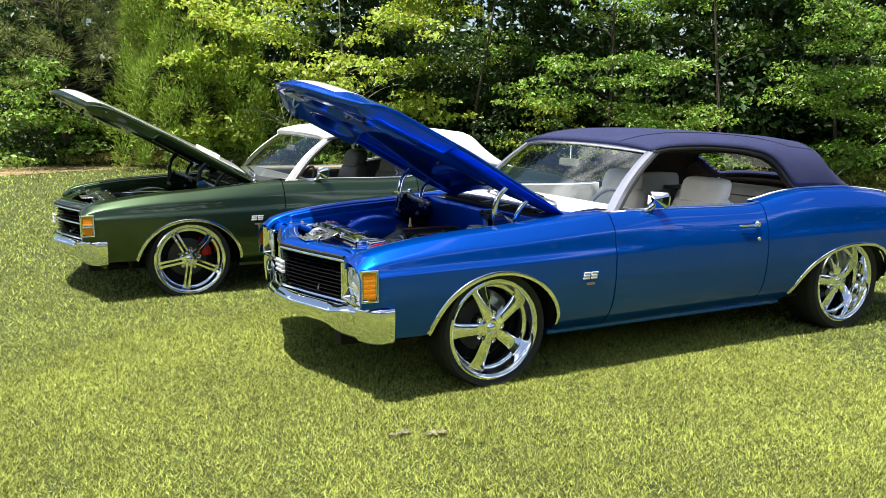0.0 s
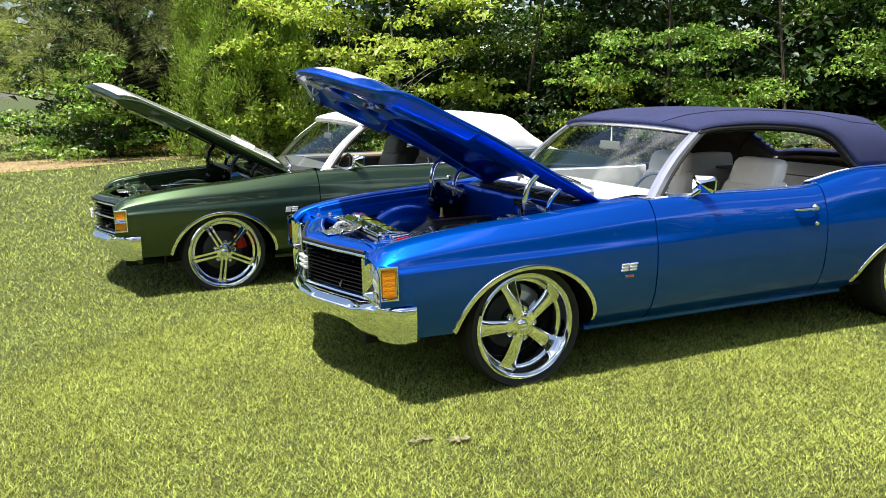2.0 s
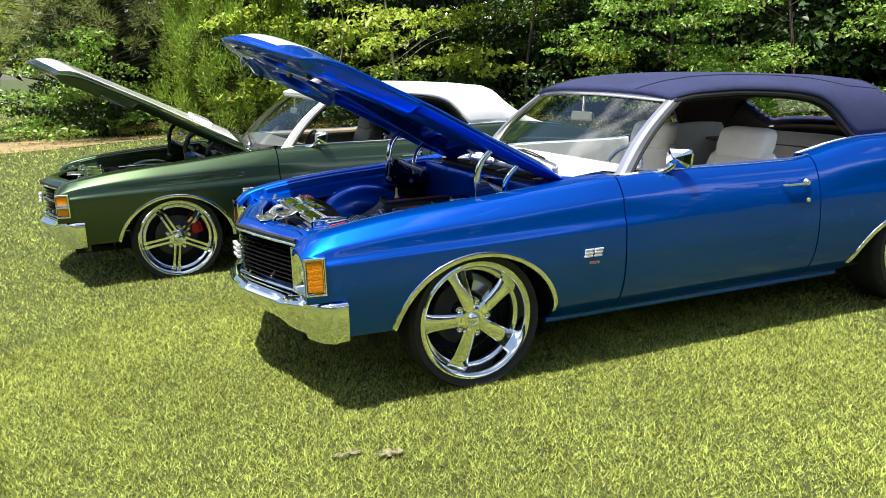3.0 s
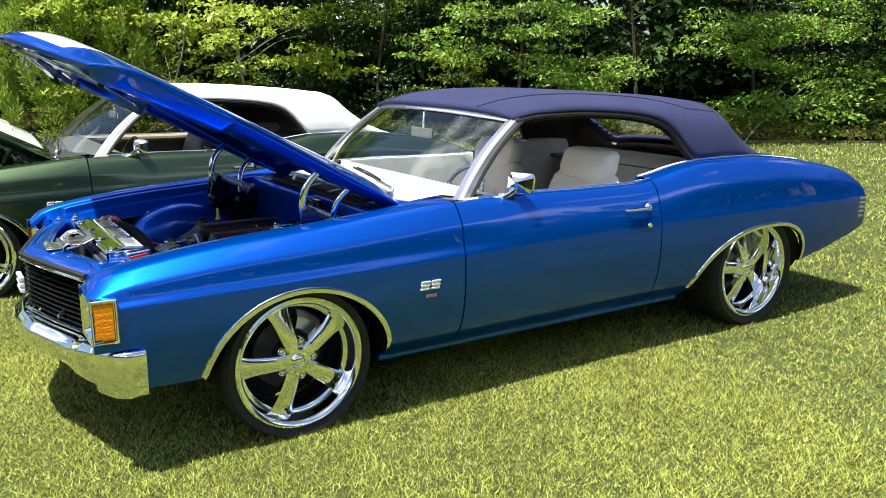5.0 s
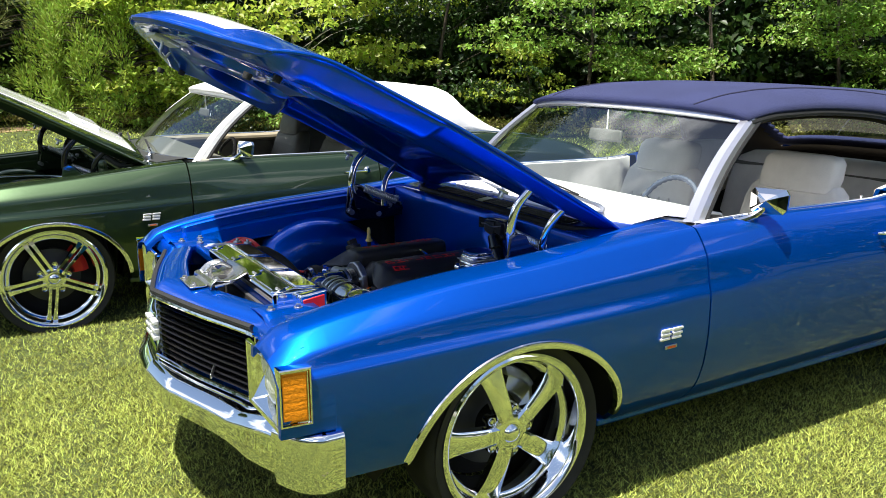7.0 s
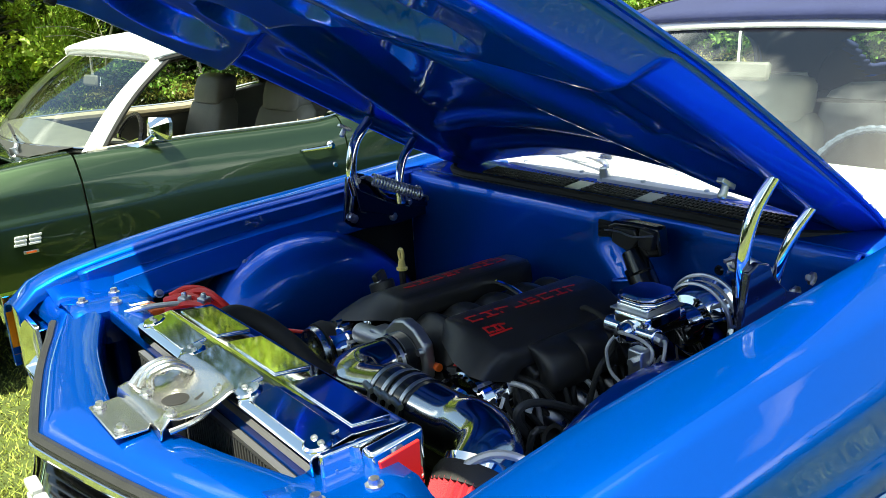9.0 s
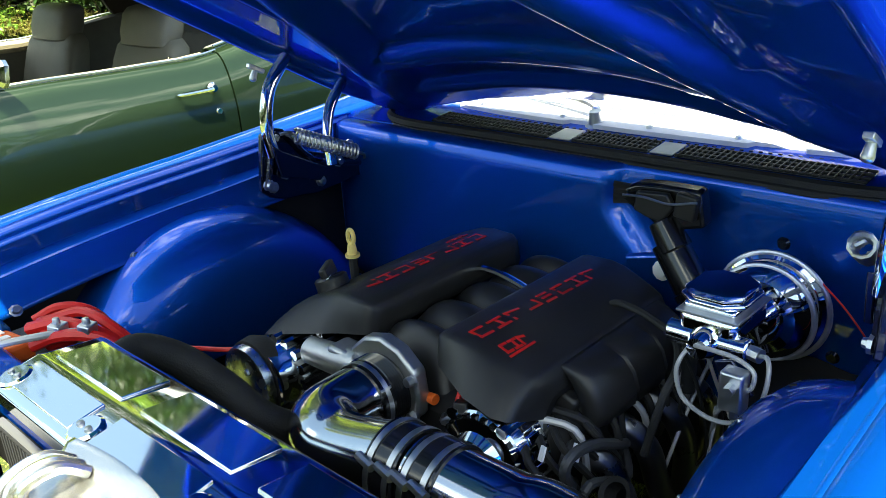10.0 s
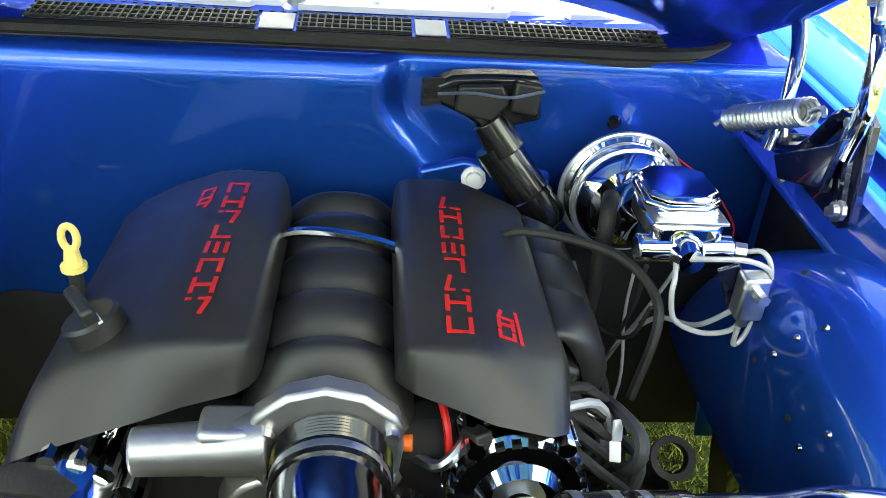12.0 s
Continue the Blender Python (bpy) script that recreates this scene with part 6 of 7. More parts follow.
part("bracket_slot", Geo().box((0.034, 0.008, 0.003), (-0.655, -0.150, 0.7605), (0, -10, 20)), M_DARK, lb, bevel=0.001)
for bx, by, bz in ((-0.797, -0.045, 0.7485), (-0.795, -0.155, 0.7485), (-0.728, -0.078, 0.760), (-0.632, -0.175, 0.770), (-0.730, -0.205, 0.769)):
    part("bolt", Geo().lathe([(0.0, 0.010), (0.0065, 0.010), (0.007, 0.004), (0.0115, 0.003), (0.0115, 0.0)], (bx, by, bz), (0, 0, 1), 8), M_STEEL, lb)
part("latch_post", Geo().box((0.03, 0.05, 0.22), (-0.69, -0.08, 0.63)), M_STEEL, lb, bevel=0.006)

# battery, hoses and drives
bat = part("battery", Geo().box((0.17, 0.24, 0.20), (-0.50, 0.435, 0.605)), M_BLACK, blue_car, "battery with orange top and red cables", bevel=0.008)
part("battery_top", Geo().box((0.075, 0.10, 0.030), (-0.556, 0.455, 0.722), (0, 4, 8)), M_ORANGE, bat, "orange and white top", bevel=0.006)
for k in range(3):
    part("printed_bar", Geo().box((0.045, 0.014, 0.002), (-0.556, 0.428 + 0.026 * k, 0.738), (0, 4, 8)), M_WHITE, bat)
part("battery_cover", Geo().box((0.055, 0.085, 0.030), (-0.468, 0.430, 0.728), (6, 0, -14)), M_RED, bat, "red terminal cover", bevel=0.010)
for path, r in (([(-0.50, 0.46, 0.735), (-0.47, 0.40, 0.752), (-0.44, 0.35, 0.740), (-0.40, 0.33, 0.700), (-0.36, 0.36, 0.640)], 0.011),
                ([(-0.46, 0.45, 0.742), (-0.43, 0.40, 0.756), (-0.41, 0.34, 0.735), (-0.38, 0.31, 0.68)], 0.009),
                ([(-0.52, 0.40, 0.730), (-0.49, 0.36, 0.748), (-0.45, 0.32, 0.742), (-0.42, 0.29, 0.715)], 0.010),
                ([(-0.48, 0.49, 0.735), (-0.44, 0.47, 0.750), (-0.40, 0.43, 0.735), (-0.37, 0.40, 0.67)], 0.008)):
    part("battery_cable", Geo().tube(path, r, 8, steps=5), M_RED, bat, "red battery cable")
part("battery_cable", Geo().tube([(-0.60, 0.45, 0.735), (-0.56, 0.40, 0.752), (-0.50, 0.37, 0.752), (-0.45, 0.36, 0.742)], 0.006, 8, steps=5), M_GREYWIRE, bat, "thin grey cable")
for bx, by in ((-0.485, 0.375), (-0.455, 0.335)):
    part("cable_clamp", Geo().box((0.026, 0.022, 0.018), (bx, by, 0.755), (10, 0, 30)).lathe([(0.0, 0.012), (0.006, 0.012), (0.007, 0.0)], (bx, by, 0.762), (0, 0, 1), 8), M_STEEL, bat, bevel=0.003)
part("radiator_hose", Geo().tube([(-0.47, 0.22, 0.735), (-0.425, 0.235, 0.735), (-0.375, 0.21, 0.705), (-0.345, 0.14, 0.665), (-0.325, 0.06, 0.625), (-0.25, 0.02, 0.58), (-0.15, 0.02, 0.54)], 0.027, 18, steps=6), M_RUBBER, blue_car, "thick black radiator hose")
ac = part("compressor", Geo().lathe([(0.0, 0.0), (0.05, 0.0), (0.056, -0.004), (0.056, -0.02), (0.060, -0.03), (0.060, -0.16), (0.050, -0.18), (0.0, -0.18)], (-0.205, 0.250, 0.572), (-1, 0, 0), 36), M_CHROME, blue_car, "chrome compressor with black pulley")
part("pulley", Geo().lathe([(0.064, -0.006), (0.074, -0.006), (0.077, -0.03), (0.068, -0.05)], (-0.212, 0.278, 0.567), (-1, 0, 0), 36), M_RUBBER, ac)
part("pulley_face", Geo().lathe([(0.0, 0.016), (0.020, 0.016), (0.060, 0.013), (0.067, 0.010), (0.070, 0.002), (0.070, -0.006)], (-0.214, 0.278, 0.567), (-1, 0, 0), 48), M_BRUSHED, ac, "turned clutch plate")
for k in range(3):
    a = 2.1 * k
    part("bolt", Geo().lathe([(0.0, 0.006), (0.006, 0.005), (0.007, 0.0)], (-0.228, 0.278 + 0.034 * math.cos(a), 0.567 + 0.034 * math.sin(a)), (-1, 0, 0), 8), M_STEEL, ac)
for k in range(7):
    a = -0.6 + 0.45 * k
    part("compressor_lug", Geo().tube([(-0.165, 0.250 - 0.064 * math.sin(a), 0.572 + 0.064 * math.cos(a)), (-0.04, 0.250 - 0.064 * math.sin(a), 0.572 + 0.064 * math.cos(a))], 0.010, 8), M_CHROME, ac)
part("compressor_port", Geo().box((0.06, 0.05, 0.03), (-0.07, 0.23, 0.645), (20, 0, 0)), M_CHROME, ac, bevel=0.006)
ac0 = Vector((-0.150, -0.212, 0.572))
alt = part("alternator", Geo().lathe([(0.0, 0.030), (0.016, 0.029), (0.020, 0.018), (0.042, 0.014), (0.050, 0.0), (0.070, -0.004), (0.078, -0.014), (0.080, -0.034), (0.073, -0.040), (0.072, -0.066), (0.080, -0.072), (0.080, -0.096), (0.068, -0.118), (0.0, -0.124)], ac0, (-1, 0, 0), 48), M_CHROME, blue_car, "chrome alternator with cooling fins", sharp=25)
for k in range(22):
    a = 2 * math.pi * k / 22
    part("fin", Geo().box((0.034, 0.010, 0.014), ac0 + Vector((0.053, 0.077 * math.cos(a), 0.077 * math.sin(a))), (math.degrees(a), 0, 0)), M_CHROME if k % 2 else M_GLOSSBLACK, alt, bevel=0.0015)
for k in range(26):
    a = 2 * math.pi * k / 26
    part("fin", Geo().box((0.020, 0.006, 0.010), ac0 + Vector((0.012, 0.072 * math.cos(a), 0.072 * math.sin(a))), (math.degrees(a), 0, 0)), M_GLOSSBLACK, alt)
for k in range(5):
    a = 0.9 + 2 * math.pi * k / 5
    part("lug", Geo().tube([ac0 + Vector((0.0, 0.081 * math.cos(a), 0.081 * math.sin(a))), ac0 + Vector((0.105, 0.081 * math.cos(a), 0.081 * math.sin(a)))], 0.010, 8), M_CHROME, alt)
part("pulley", Geo().lathe([(0.030, 0.050), (0.034, 0.048), (0.034, 0.044), (0.030, 0.040), (0.034, 0.036), (0.034, 0.030), (0.02, 0.028)], ac0, (-1, 0, 0), 28), M_STEEL, alt)
part("orange_cap", Geo().tube([(-0.115, -0.062, 0.618), (-0.118, -0.098, 0.620)], [0.007, 0.010], 10), M_ORANGE, blue_car, "orange cap on a thin pipe", bevel=0.002)
part("red_cable", Geo().tube([(-0.06, -0.125, 0.655), (-0.105, -0.135, 0.63), (-0.12, -0.14, 0.58), (-0.11, -0.15, 0.53)], 0.0045, 8, steps=5), M_RED, blue_car, "thin red cable")
part("red_cable", Geo().tube([(-0.17, 0.33, 0.60), (-0.20, 0.37, 0.595), (-0.26, 0.45, 0.60), (-0.35, 0.50, 0.62)], 0.005, 8, steps=5), M_RED, blue_car, "thin red cable")

# exhaust headers, looms and pipes beside the block
for k in range(4):
    x = -0.02 + 0.095 * k
    part("exhaust_header", Geo().tube([(x, -0.24, 0.565), (x - 0.005, -0.31, 0.57), (x + 0.015, -0.355, 0.53), (x + 0.05, -0.36, 0.44), (0.22 + 0.02 * k, -0.33, 0.28)], 0.021, 14, steps=5), M_HEADER, blue_car, "heat-greyed exhaust header pipe")
rnd = random.Random(4)
for k in range(12):
    x = -0.06 + 0.035 * k
    y = -0.27 - 0.02 * rnd.random()
    part("wire_loom", Geo().tube([(x - 0.02, y + 0.03, 0.63), (x + 0.01, y - 0.04, 0.62 - 0.02 * rnd.random()), (x + 0.03 * rnd.random(), y - 0.06, 0.56), (x + 0.05, y - 0.03, 0.48)], 0.0055 + 0.002 * rnd.random(), 7, steps=4), M_RUBBER if k % 4 else M_GREYWIRE, blue_car, "loose engine wiring")
part("wire_tag", Geo().box((0.004, 0.014, 0.026), (-0.075, -0.335, 0.60), (15, 20, 30)), M_WHITE, blue_car, "white cable tag", bevel=0.001)
part("wire_tag", Geo().box((0.004, 0.012, 0.022), (-0.13, -0.315, 0.62), (-15, 25, -30)), M_WHITE, blue_car, "white cable tag", bevel=0.001)
for k in range(5):
    part("plug_lead", Geo().tube([(-0.09 + 0.02 * k, -0.25 - 0.01 * k, 0.615), (-0.14 + 0.03 * k, -0.30 - 0.008 * k, 0.60), (-0.12 + 0.035 * k, -0.345, 0.545), (-0.06 + 0.03 * k, -0.34, 0.47)], 0.006, 7, steps=4), M_RUBBER, blue_car, "black plug lead")
for mat, r, path in ((M_GREYWIRE, 0.0028, [(0.101, -0.44, 0.721), (0.167, -0.44, 0.612), (0.271, -0.44, 0.455), (0.30, -0.42, 0.36)]),
                     (M_GREYWIRE, 0.0026, [(0.200, -0.42, 0.645), (0.201, -0.42, 0.569), (0.166, -0.42, 0.471), (0.17, -0.40, 0.36)]),
                     (M_RUBBER, 0.0032, [(0.108, -0.40, 0.711), (0.150, -0.41, 0.62), (0.213, -0.40, 0.477), (0.23, -0.36, 0.40)]),
                     (M_RUBBER, 0.0028, [(0.20, -0.33, 0.60), (0.16, -0.38, 0.57), (0.11, -0.40, 0.60), (0.09, -0.41, 0.66)]),
                     (M_GREYHOSE, 0.0085, [(0.06, -0.28, 0.54), (0.053, -0.34, 0.549), (-0.046, -0.345, 0.602), (-0.110, -0.35, 0.618), (-0.117, -0.345, 0.585), (-0.047, -0.33, 0.498)]),
                     (M_GREYHOSE, 0.0075, [(0.10, -0.29, 0.55), (0.029, -0.36, 0.512), (-0.086, -0.365, 0.564), (-0.10, -0.35, 0.50)]),
                     (M_GREYHOSE, 0.0075, [(0.05, -0.27, 0.55), (-0.065, -0.315, 0.593), (-0.080, -0.315, 0.560), (-0.029, -0.30, 0.505)])):
    part("engine_hose" if r > 0.005 else "engine_wire", Geo().tube(path, r, 8, steps=5), mat, blue_car, "grey rubber engine hose" if r > 0.005 else "thin hanging engine wire")
part("hose_end", Geo().lathe([(0.018, 0.0), (0.026, 0.003), (0.026, -0.012), (0.018, -0.03)], (-0.083, -0.405, 0.565), (-0.72, 0.18, 0.67), 24), M_RUBBER, blue_car, "open black hose end")
part("filler_neck", Geo().lathe([(0.018, 0.0), (0.036, 0.01), (0.04, 0.05), (0.034, 0.055), (0.03, 0.02)], (-0.02, -0.40, 0.42), (-0.3, 0, 1), 24), M_RUBBER, blue_car, "black open sleeve")

# dipstick
ds = part("dipstick", Geo().tube([Vector((0.063, 0.290, 0.757)) + Vector((0, math.cos(a) * 0.78, math.sin(a) * 1.4)) * 0.0108 for a in np.linspace(0, 2 * math.pi, 25)], 0.0045, 8, False), M_YELLOW, blue_car, "yellow ring-top dipstick")
part("dipstick_collar", Geo().tube([(0.063, 0.29, 0.742), (0.063, 0.29, 0.722)], [0.008, 0.011], 10).tube([(0.063, 0.29, 0.722), (0.063, 0.29, 0.716)], 0.015, 12), M_YELLOW, ds)
part("dipstick_tube", Geo().tube([(0.063, 0.29, 0.718), (0.064, 0.29, 0.66), (0.07, 0.27, 0.52)], 0.009, 8), M_RUBBER, ds)

# brake booster and master cylinder
bo = part("brake_booster", Geo().lathe([(0.0, 0.125), (0.036, 0.12), (0.042, 0.105), (0.046, 0.085), (0.062, 0.080), (0.074, 0.068), (0.079, 0.058), (0.079, 0.046), (0.084, 0.040), (0.084, 0.026), (0.090, 0.022), (0.092, 0.010), (0.080, 0.0), (0.07, -0.02)], (0.375, -0.432, 0.695), (-1, 0, 0.04), 64), M_CHROME, blue_car, "round chrome brake booster", sharp=25)
for bx, r in ((0.358, 0.0945), (0.326, 0.0825)):
    part("booster_rim", Geo().tube([(bx, -0.432 + r * math.cos(a), 0.695 + r * math.sin(a)) for a in np.linspace(0, 2 * math.pi, 65)], 0.0042, 8, False), M_BRIGHT, bo, "bright rolled rim")
mc = part("master_cylinder", Geo().box((0.110, 0.092, 0.040), (0.150, -0.440, 0.762)), M_CHROME, blue_car, "chrome brake master cylinder", bevel=0.012)
part("cylinder_neck", Geo().box((0.096, 0.080, 0.012), (0.152, -0.438, 0.786)), M_CHROME, mc, bevel=0.005)
oct8 = lambda w, d, z: [(0.155 + a * w, -0.435 + b * d, z) for a, b in ((-1, -0.5), (-0.6, -1), (0.6, -1), (1, -0.5), (1, 0.5), (0.6, 1), (-0.6, 1), (-1, 0.5))]
part("cylinder_lid", Geo().prism(oct8(0.054, 0.050, 0.790), (0, 0, 0.009)), M_CHROME, mc, bevel=0.004)
part("cylinder_lid_top", Geo().prism(oct8(0.050, 0.046, 0.800), (0, 0, 0.010)), M_CHROME, mc, bevel=0.005)
part("cylinder_seam", Geo().box((0.113, 0.095, 0.004), (0.150, -0.440, 0.780)), M_STEEL, mc, bevel=0.001)
part("cylinder_bore", Geo().tube([(0.105, -0.378, 0.740), (0.105, -0.503, 0.740)], 0.018, 20), M_CHROME, mc, bevel=0.004)
part("cylinder_nose", Geo().lathe([(0.0, 0.045), (0.016, 0.043), (0.022, 0.03), (0.026, 0.0), (0.032, -0.12)], (0.112, -0.440, 0.740), (-1, 0, 0), 24), M_CHROME, mc)
part("cylinder_union", Geo().tube([(0.105, -0.503, 0.740), (0.100, -0.520, 0.740)], 0.011, 8), M_STEEL, mc)
pv = part("brake_valve", Geo().box((0.028, 0.034, 0.060), (0.042, -0.510, 0.712)), M_STEEL, blue_car, "steel brake valve with thin grey lines", bevel=0.004)
part("valve_nut", Geo().tube([(0.030, -0.512, 0.722), (0.012, -0.513, 0.722)], 0.008, 6), M_STEEL, pv)
part("valve_plate", Geo().prism([(0.060, -0.470, 0.735), (0.060, -0.496, 0.745), (0.060, -0.530, 0.700), (0.060, -0.500, 0.672)], (0.006, 0, 0)), M_HINGE, pv, "dark valve bracket", bevel=0.002)
part("valve_nut", Geo().tube([(0.042, -0.510, 0.684), (0.044, -0.510, 0.668)], 0.007, 6), M_STEEL, pv)
for path in ([(0.080, -0.424, 0.735), (0.062, -0.420, 0.722), (0.055, -0.418, 0.700), (0.055, -0.430, 0.664), (0.055, -0.468, 0.646), (0.055, -0.503, 0.650), (0.050, -0.512, 0.672), (0.046, -0.510, 0.690)],
             [(0.080, -0.430, 0.738), (0.058, -0.452, 0.752), (0.055, -0.500, 0.753), (0.052, -0.530, 0.742), (0.048, -0.532, 0.722), (0.046, -0.524, 0.712)],
             [(0.100, -0.518, 0.740), (0.085, -0.535, 0.748), (0.070, -0.544, 0.730), (0.062, -0.540, 0.690), (0.055, -0.524, 0.640), (0.052, -0.512, 0.632), (0.048, -0.510, 0.660)],
             [(0.046, -0.500, 0.690), (0.080, -0.470, 0.640), (0.150, -0.440, 0.60), (0.22, -0.40, 0.48)],
             [(0.30, -0.36, 0.60), (0.20, -0.37, 0.55), (0.12, -0.36, 0.42), (0.10, -0.35, 0.30)]):
    part("brake_line", Geo().tube(path, 0.0035, 8, steps=6), M_GREYWIRE, pv, "thin grey brake line")
# discs on the wheel housing: dark for holes, bright metal for light through holes
for at, n, hole in (((0.018, -0.526, 0.632), (0.02, 0.99, 0.13), 1), ((-0.085, -0.526, 0.629), (-0.03, 0.99, 0.13), 1), ((-0.148, -0.533, 0.662), (-0.05, 0.99, 0.12), 0), ((-0.121, -0.526, 0.618), (-0.04, 0.99, 0.13), 0),
                    ((0.059, -0.581, 0.737), (0.21, 0.32, 0.92), 1), ((-0.048, -0.558, 0.729), (-0.03, 0.68, 0.74), 0), ((-0.013, -0.530, 0.665), (0.01, 0.99, 0.13), 0), ((-0.030, -0.540, 0.702), (-0.02, 0.92, 0.39), 0)):
    part("bolt_hole" if hole else "lit_hole", Geo().lathe([(0.0, 0.0015 if hole else 0.003), (0.003, 0.0015 if hole else 0.0028), (0.0048, 0.0006), (0.0052, -0.001)], at, n, 12), M_DARK if hole else M_BRUSHED, blue_car, "dark bolt hole in the wheel housing" if hole else "small bright disc for a hole with light behind it")
part("vacuum_hose", Geo().tube([(0.255, -0.385, 0.735), (0.215, -0.372, 0.735), (0.20, -0.368, 0.70), (0.205, -0.365, 0.58)], 0.012, 12, steps=5), M_RUBBER, blue_car, "black vacuum hose")
part("sensor_lead", Geo().tube([(0.190, -0.226, 0.706), (0.182, -0.250, 0.716), (0.165, -0.310, 0.716), (0.135, -0.372, 0.708), (0.085, -0.404, 0.690), (0.045, -0.405, 0.660), (0.030, -0.385, 0.56)], 0.0065, 8, steps=6), M_RUBBER, blue_car, "black cable from the engine cover")
# wiper motor and steering shaft on the firewall
wm = part("wiper_motor", Geo().prism([(0.408, -0.126, 0.826), (0.408, -0.126, 0.846), (0.408, -0.162, 0.862), (0.408, -0.210, 0.866), (0.408, -0.286, 0.866), (0.408, -0.298, 0.800), (0.408, -0.255, 0.788), (0.408, -0.228, 0.770), (0.408, -0.184, 0.800)], (-0.038, 0, 0)), M_GLOSSBLACK, blue_car, "black wiper motor on the firewall", bevel=0.007)
part("motor_body", Geo().lathe([(0.0, 0.075), (0.020, 0.073), (0.030, 0.064), (0.034, 0.05), (0.034, 0.02), (0.037, 0.018), (0.037, 0.006), (0.034, 0.004), (0.033, -0.09), (0.0, -0.095)], (0.362, -0.285, 0.69), (-0.15, -0.62, -0.78), 24), M_GLOSSBLACK, wm)
part("motor_plate", Geo().prism([(0.369, -0.165, 0.816), (0.369, -0.170, 0.852), (0.369, -0.232, 0.856), (0.369, -0.246, 0.832), (0.369, -0.222, 0.800), (0.369, -0.190, 0.806)], (-0.014, 0, 0)), M_BLACK, wm, bevel=0.004)
part("motor_box", Geo().box((0.020, 0.040, 0.046), (0.362, -0.268, 0.838), (8, 0, 0)), M_BLACK, wm, bevel=0.004)
part("motor_neck", Geo().tube([(0.372, -0.215, 0.800), (0.366, -0.250, 0.752)], [0.026, 0.031], 16), M_GLOSSBLACK, wm, bevel=0.003)
part("motor_link", Geo().tube([(0.362, -0.14, 0.838), (0.348, -0.19, 0.846), (0.346, -0.24, 0.842), (0.350, -0.292, 0.852)], 0.0025, 6, steps=4), M_STEEL, wm)
for k in range(4):
    part("connector_pin", Geo().tube([(0.378, -0.150, 0.824 + 0.009 * k), (0.366, -0.118, 0.822 + 0.011 * k)], 0.006, 6), M_BLACK, wm)
part("red_wire", Geo().tube([(0.36, -0.50, 0.76), (0.34, -0.56, 0.72), (0.33, -0.61, 0.66), (0.30, -0.60, 0.64)], 0.0016, 6, steps=4), M_RED, blue_car, "thin red wire")
part("firewall_wire", Geo().tube([(0.39, -0.33, 0.60), (0.36, -0.36, 0.55), (0.33, -0.38, 0.50), (0.32, -0.34, 0.45)], 0.003, 6, steps=4), M_GREYWIRE, blue_car, "thin loose wire")
for y, z in ((-0.42, 0.785), (-0.40, 0.60), (-0.52, 0.60)):
    part("grommet", Geo().lathe([(0.0, 0.006), (0.008, 0.006), (0.012, 0.0)], (0.415, y, z), (-1, 0, 0), 12), M_GLOSSBLACK, blue_car, "black rubber grommet")

for k in range(4):
    x = 0.0 + 0.085 * k
    cp = part("ignition_coil", Geo().box((0.045, 0.05, 0.045), (x, -0.268, 0.628), (20, 0, 0)), M_BLACK, blue_car, "black ignition coil", bevel=0.006)
    part("coil_plug", Geo().tube([(x, -0.29, 0.625), (x + 0.01, -0.325, 0.60)], 0.009, 8), M_RUBBER, cp)
part("belt_tensioner", Geo().lathe([(0.0, 0.01), (0.02, 0.01), (0.03, 0.0), (0.034, -0.03)], (-0.17, -0.085, 0.545), (-1, 0, 0), 24), M_GLOSSBLACK, blue_car, "black belt tensioner")
part("drive_belt", Geo().tube([(-0.18, 0.30, 0.50), (-0.18, 0.10, 0.46), (-0.18, -0.09, 0.51), (-0.165, -0.22, 0.50)], 0.010, 8, steps=5), M_RUBBER, blue_car, "black drive belt")
part("water_pump", Geo().lathe([(0.0, 0.02), (0.05, 0.015), (0.062, -0.01), (0.065, -0.06)], (-0.12, 0.05, 0.53), (-1, 0, 0), 28), M_CAST, blue_car, "cast aluminium water pump", bevel=0.004)
part("heater_pipe", Geo().tube([(-0.10, -0.10, 0.585), (-0.13, -0.13, 0.60), (-0.10, -0.16, 0.625), (-0.05, -0.15, 0.64)], 0.007, 8, steps=5), M_STEEL, blue_car, "bent steel pipe")
part("plug_connector", Geo().box((0.03, 0.022, 0.026), (-0.13, -0.165, 0.635), (0, 20, 30)), M_BLACK, blue_car, "black cable connector", bevel=0.003)
part("fan_shroud", Geo().box((0.04, 0.70, 0.40), (-0.47, -0.12, 0.50)), M_BLACK, blue_car, "black radiator fan shroud", bevel=0.01)

# ---- lawn and woods ----


def ground_z(x, y):
    d = math.hypot(x - 1, y - 0.5)
    return (noise.noise((x * 0.3, y * 0.3, 0)) * 0.016 + noise.noise((x * 1.1, y * 1.1, 3)) * 0.006) * min(1, max(0.0, (d - 6) / 6)) - 0.012


M_SOIL = material("lawn soil and thatch", (0.046, 0.062, 0.011), 0.95, vary=0.45, vary_scale=9.0, bump=0.6, bump_scale=60)
M_DIRT = material("bare reddish soil", (0.25, 0.175, 0.090), 0.95, vary=0.3, vary_scale=3.0, bump=0.6, bump_scale=40)
M_BLADE = material("grass blade", (0.290, 0.326, 0.070), 0.6, spec=0.25, island=0.95, translucent=0.20, vary=0.22, vary_scale=1.2)
M_STRAW = material("dry ground and straw", (0.30, 0.23, 0.11), 0.95, vary=0.4, vary_scale=5.0, bump=0.6, bump_scale=40)
M_BRUSH = material("dry yellow-green brush", (0.27, 0.25, 0.07), 0.6, island=0.6, translucent=0.3)
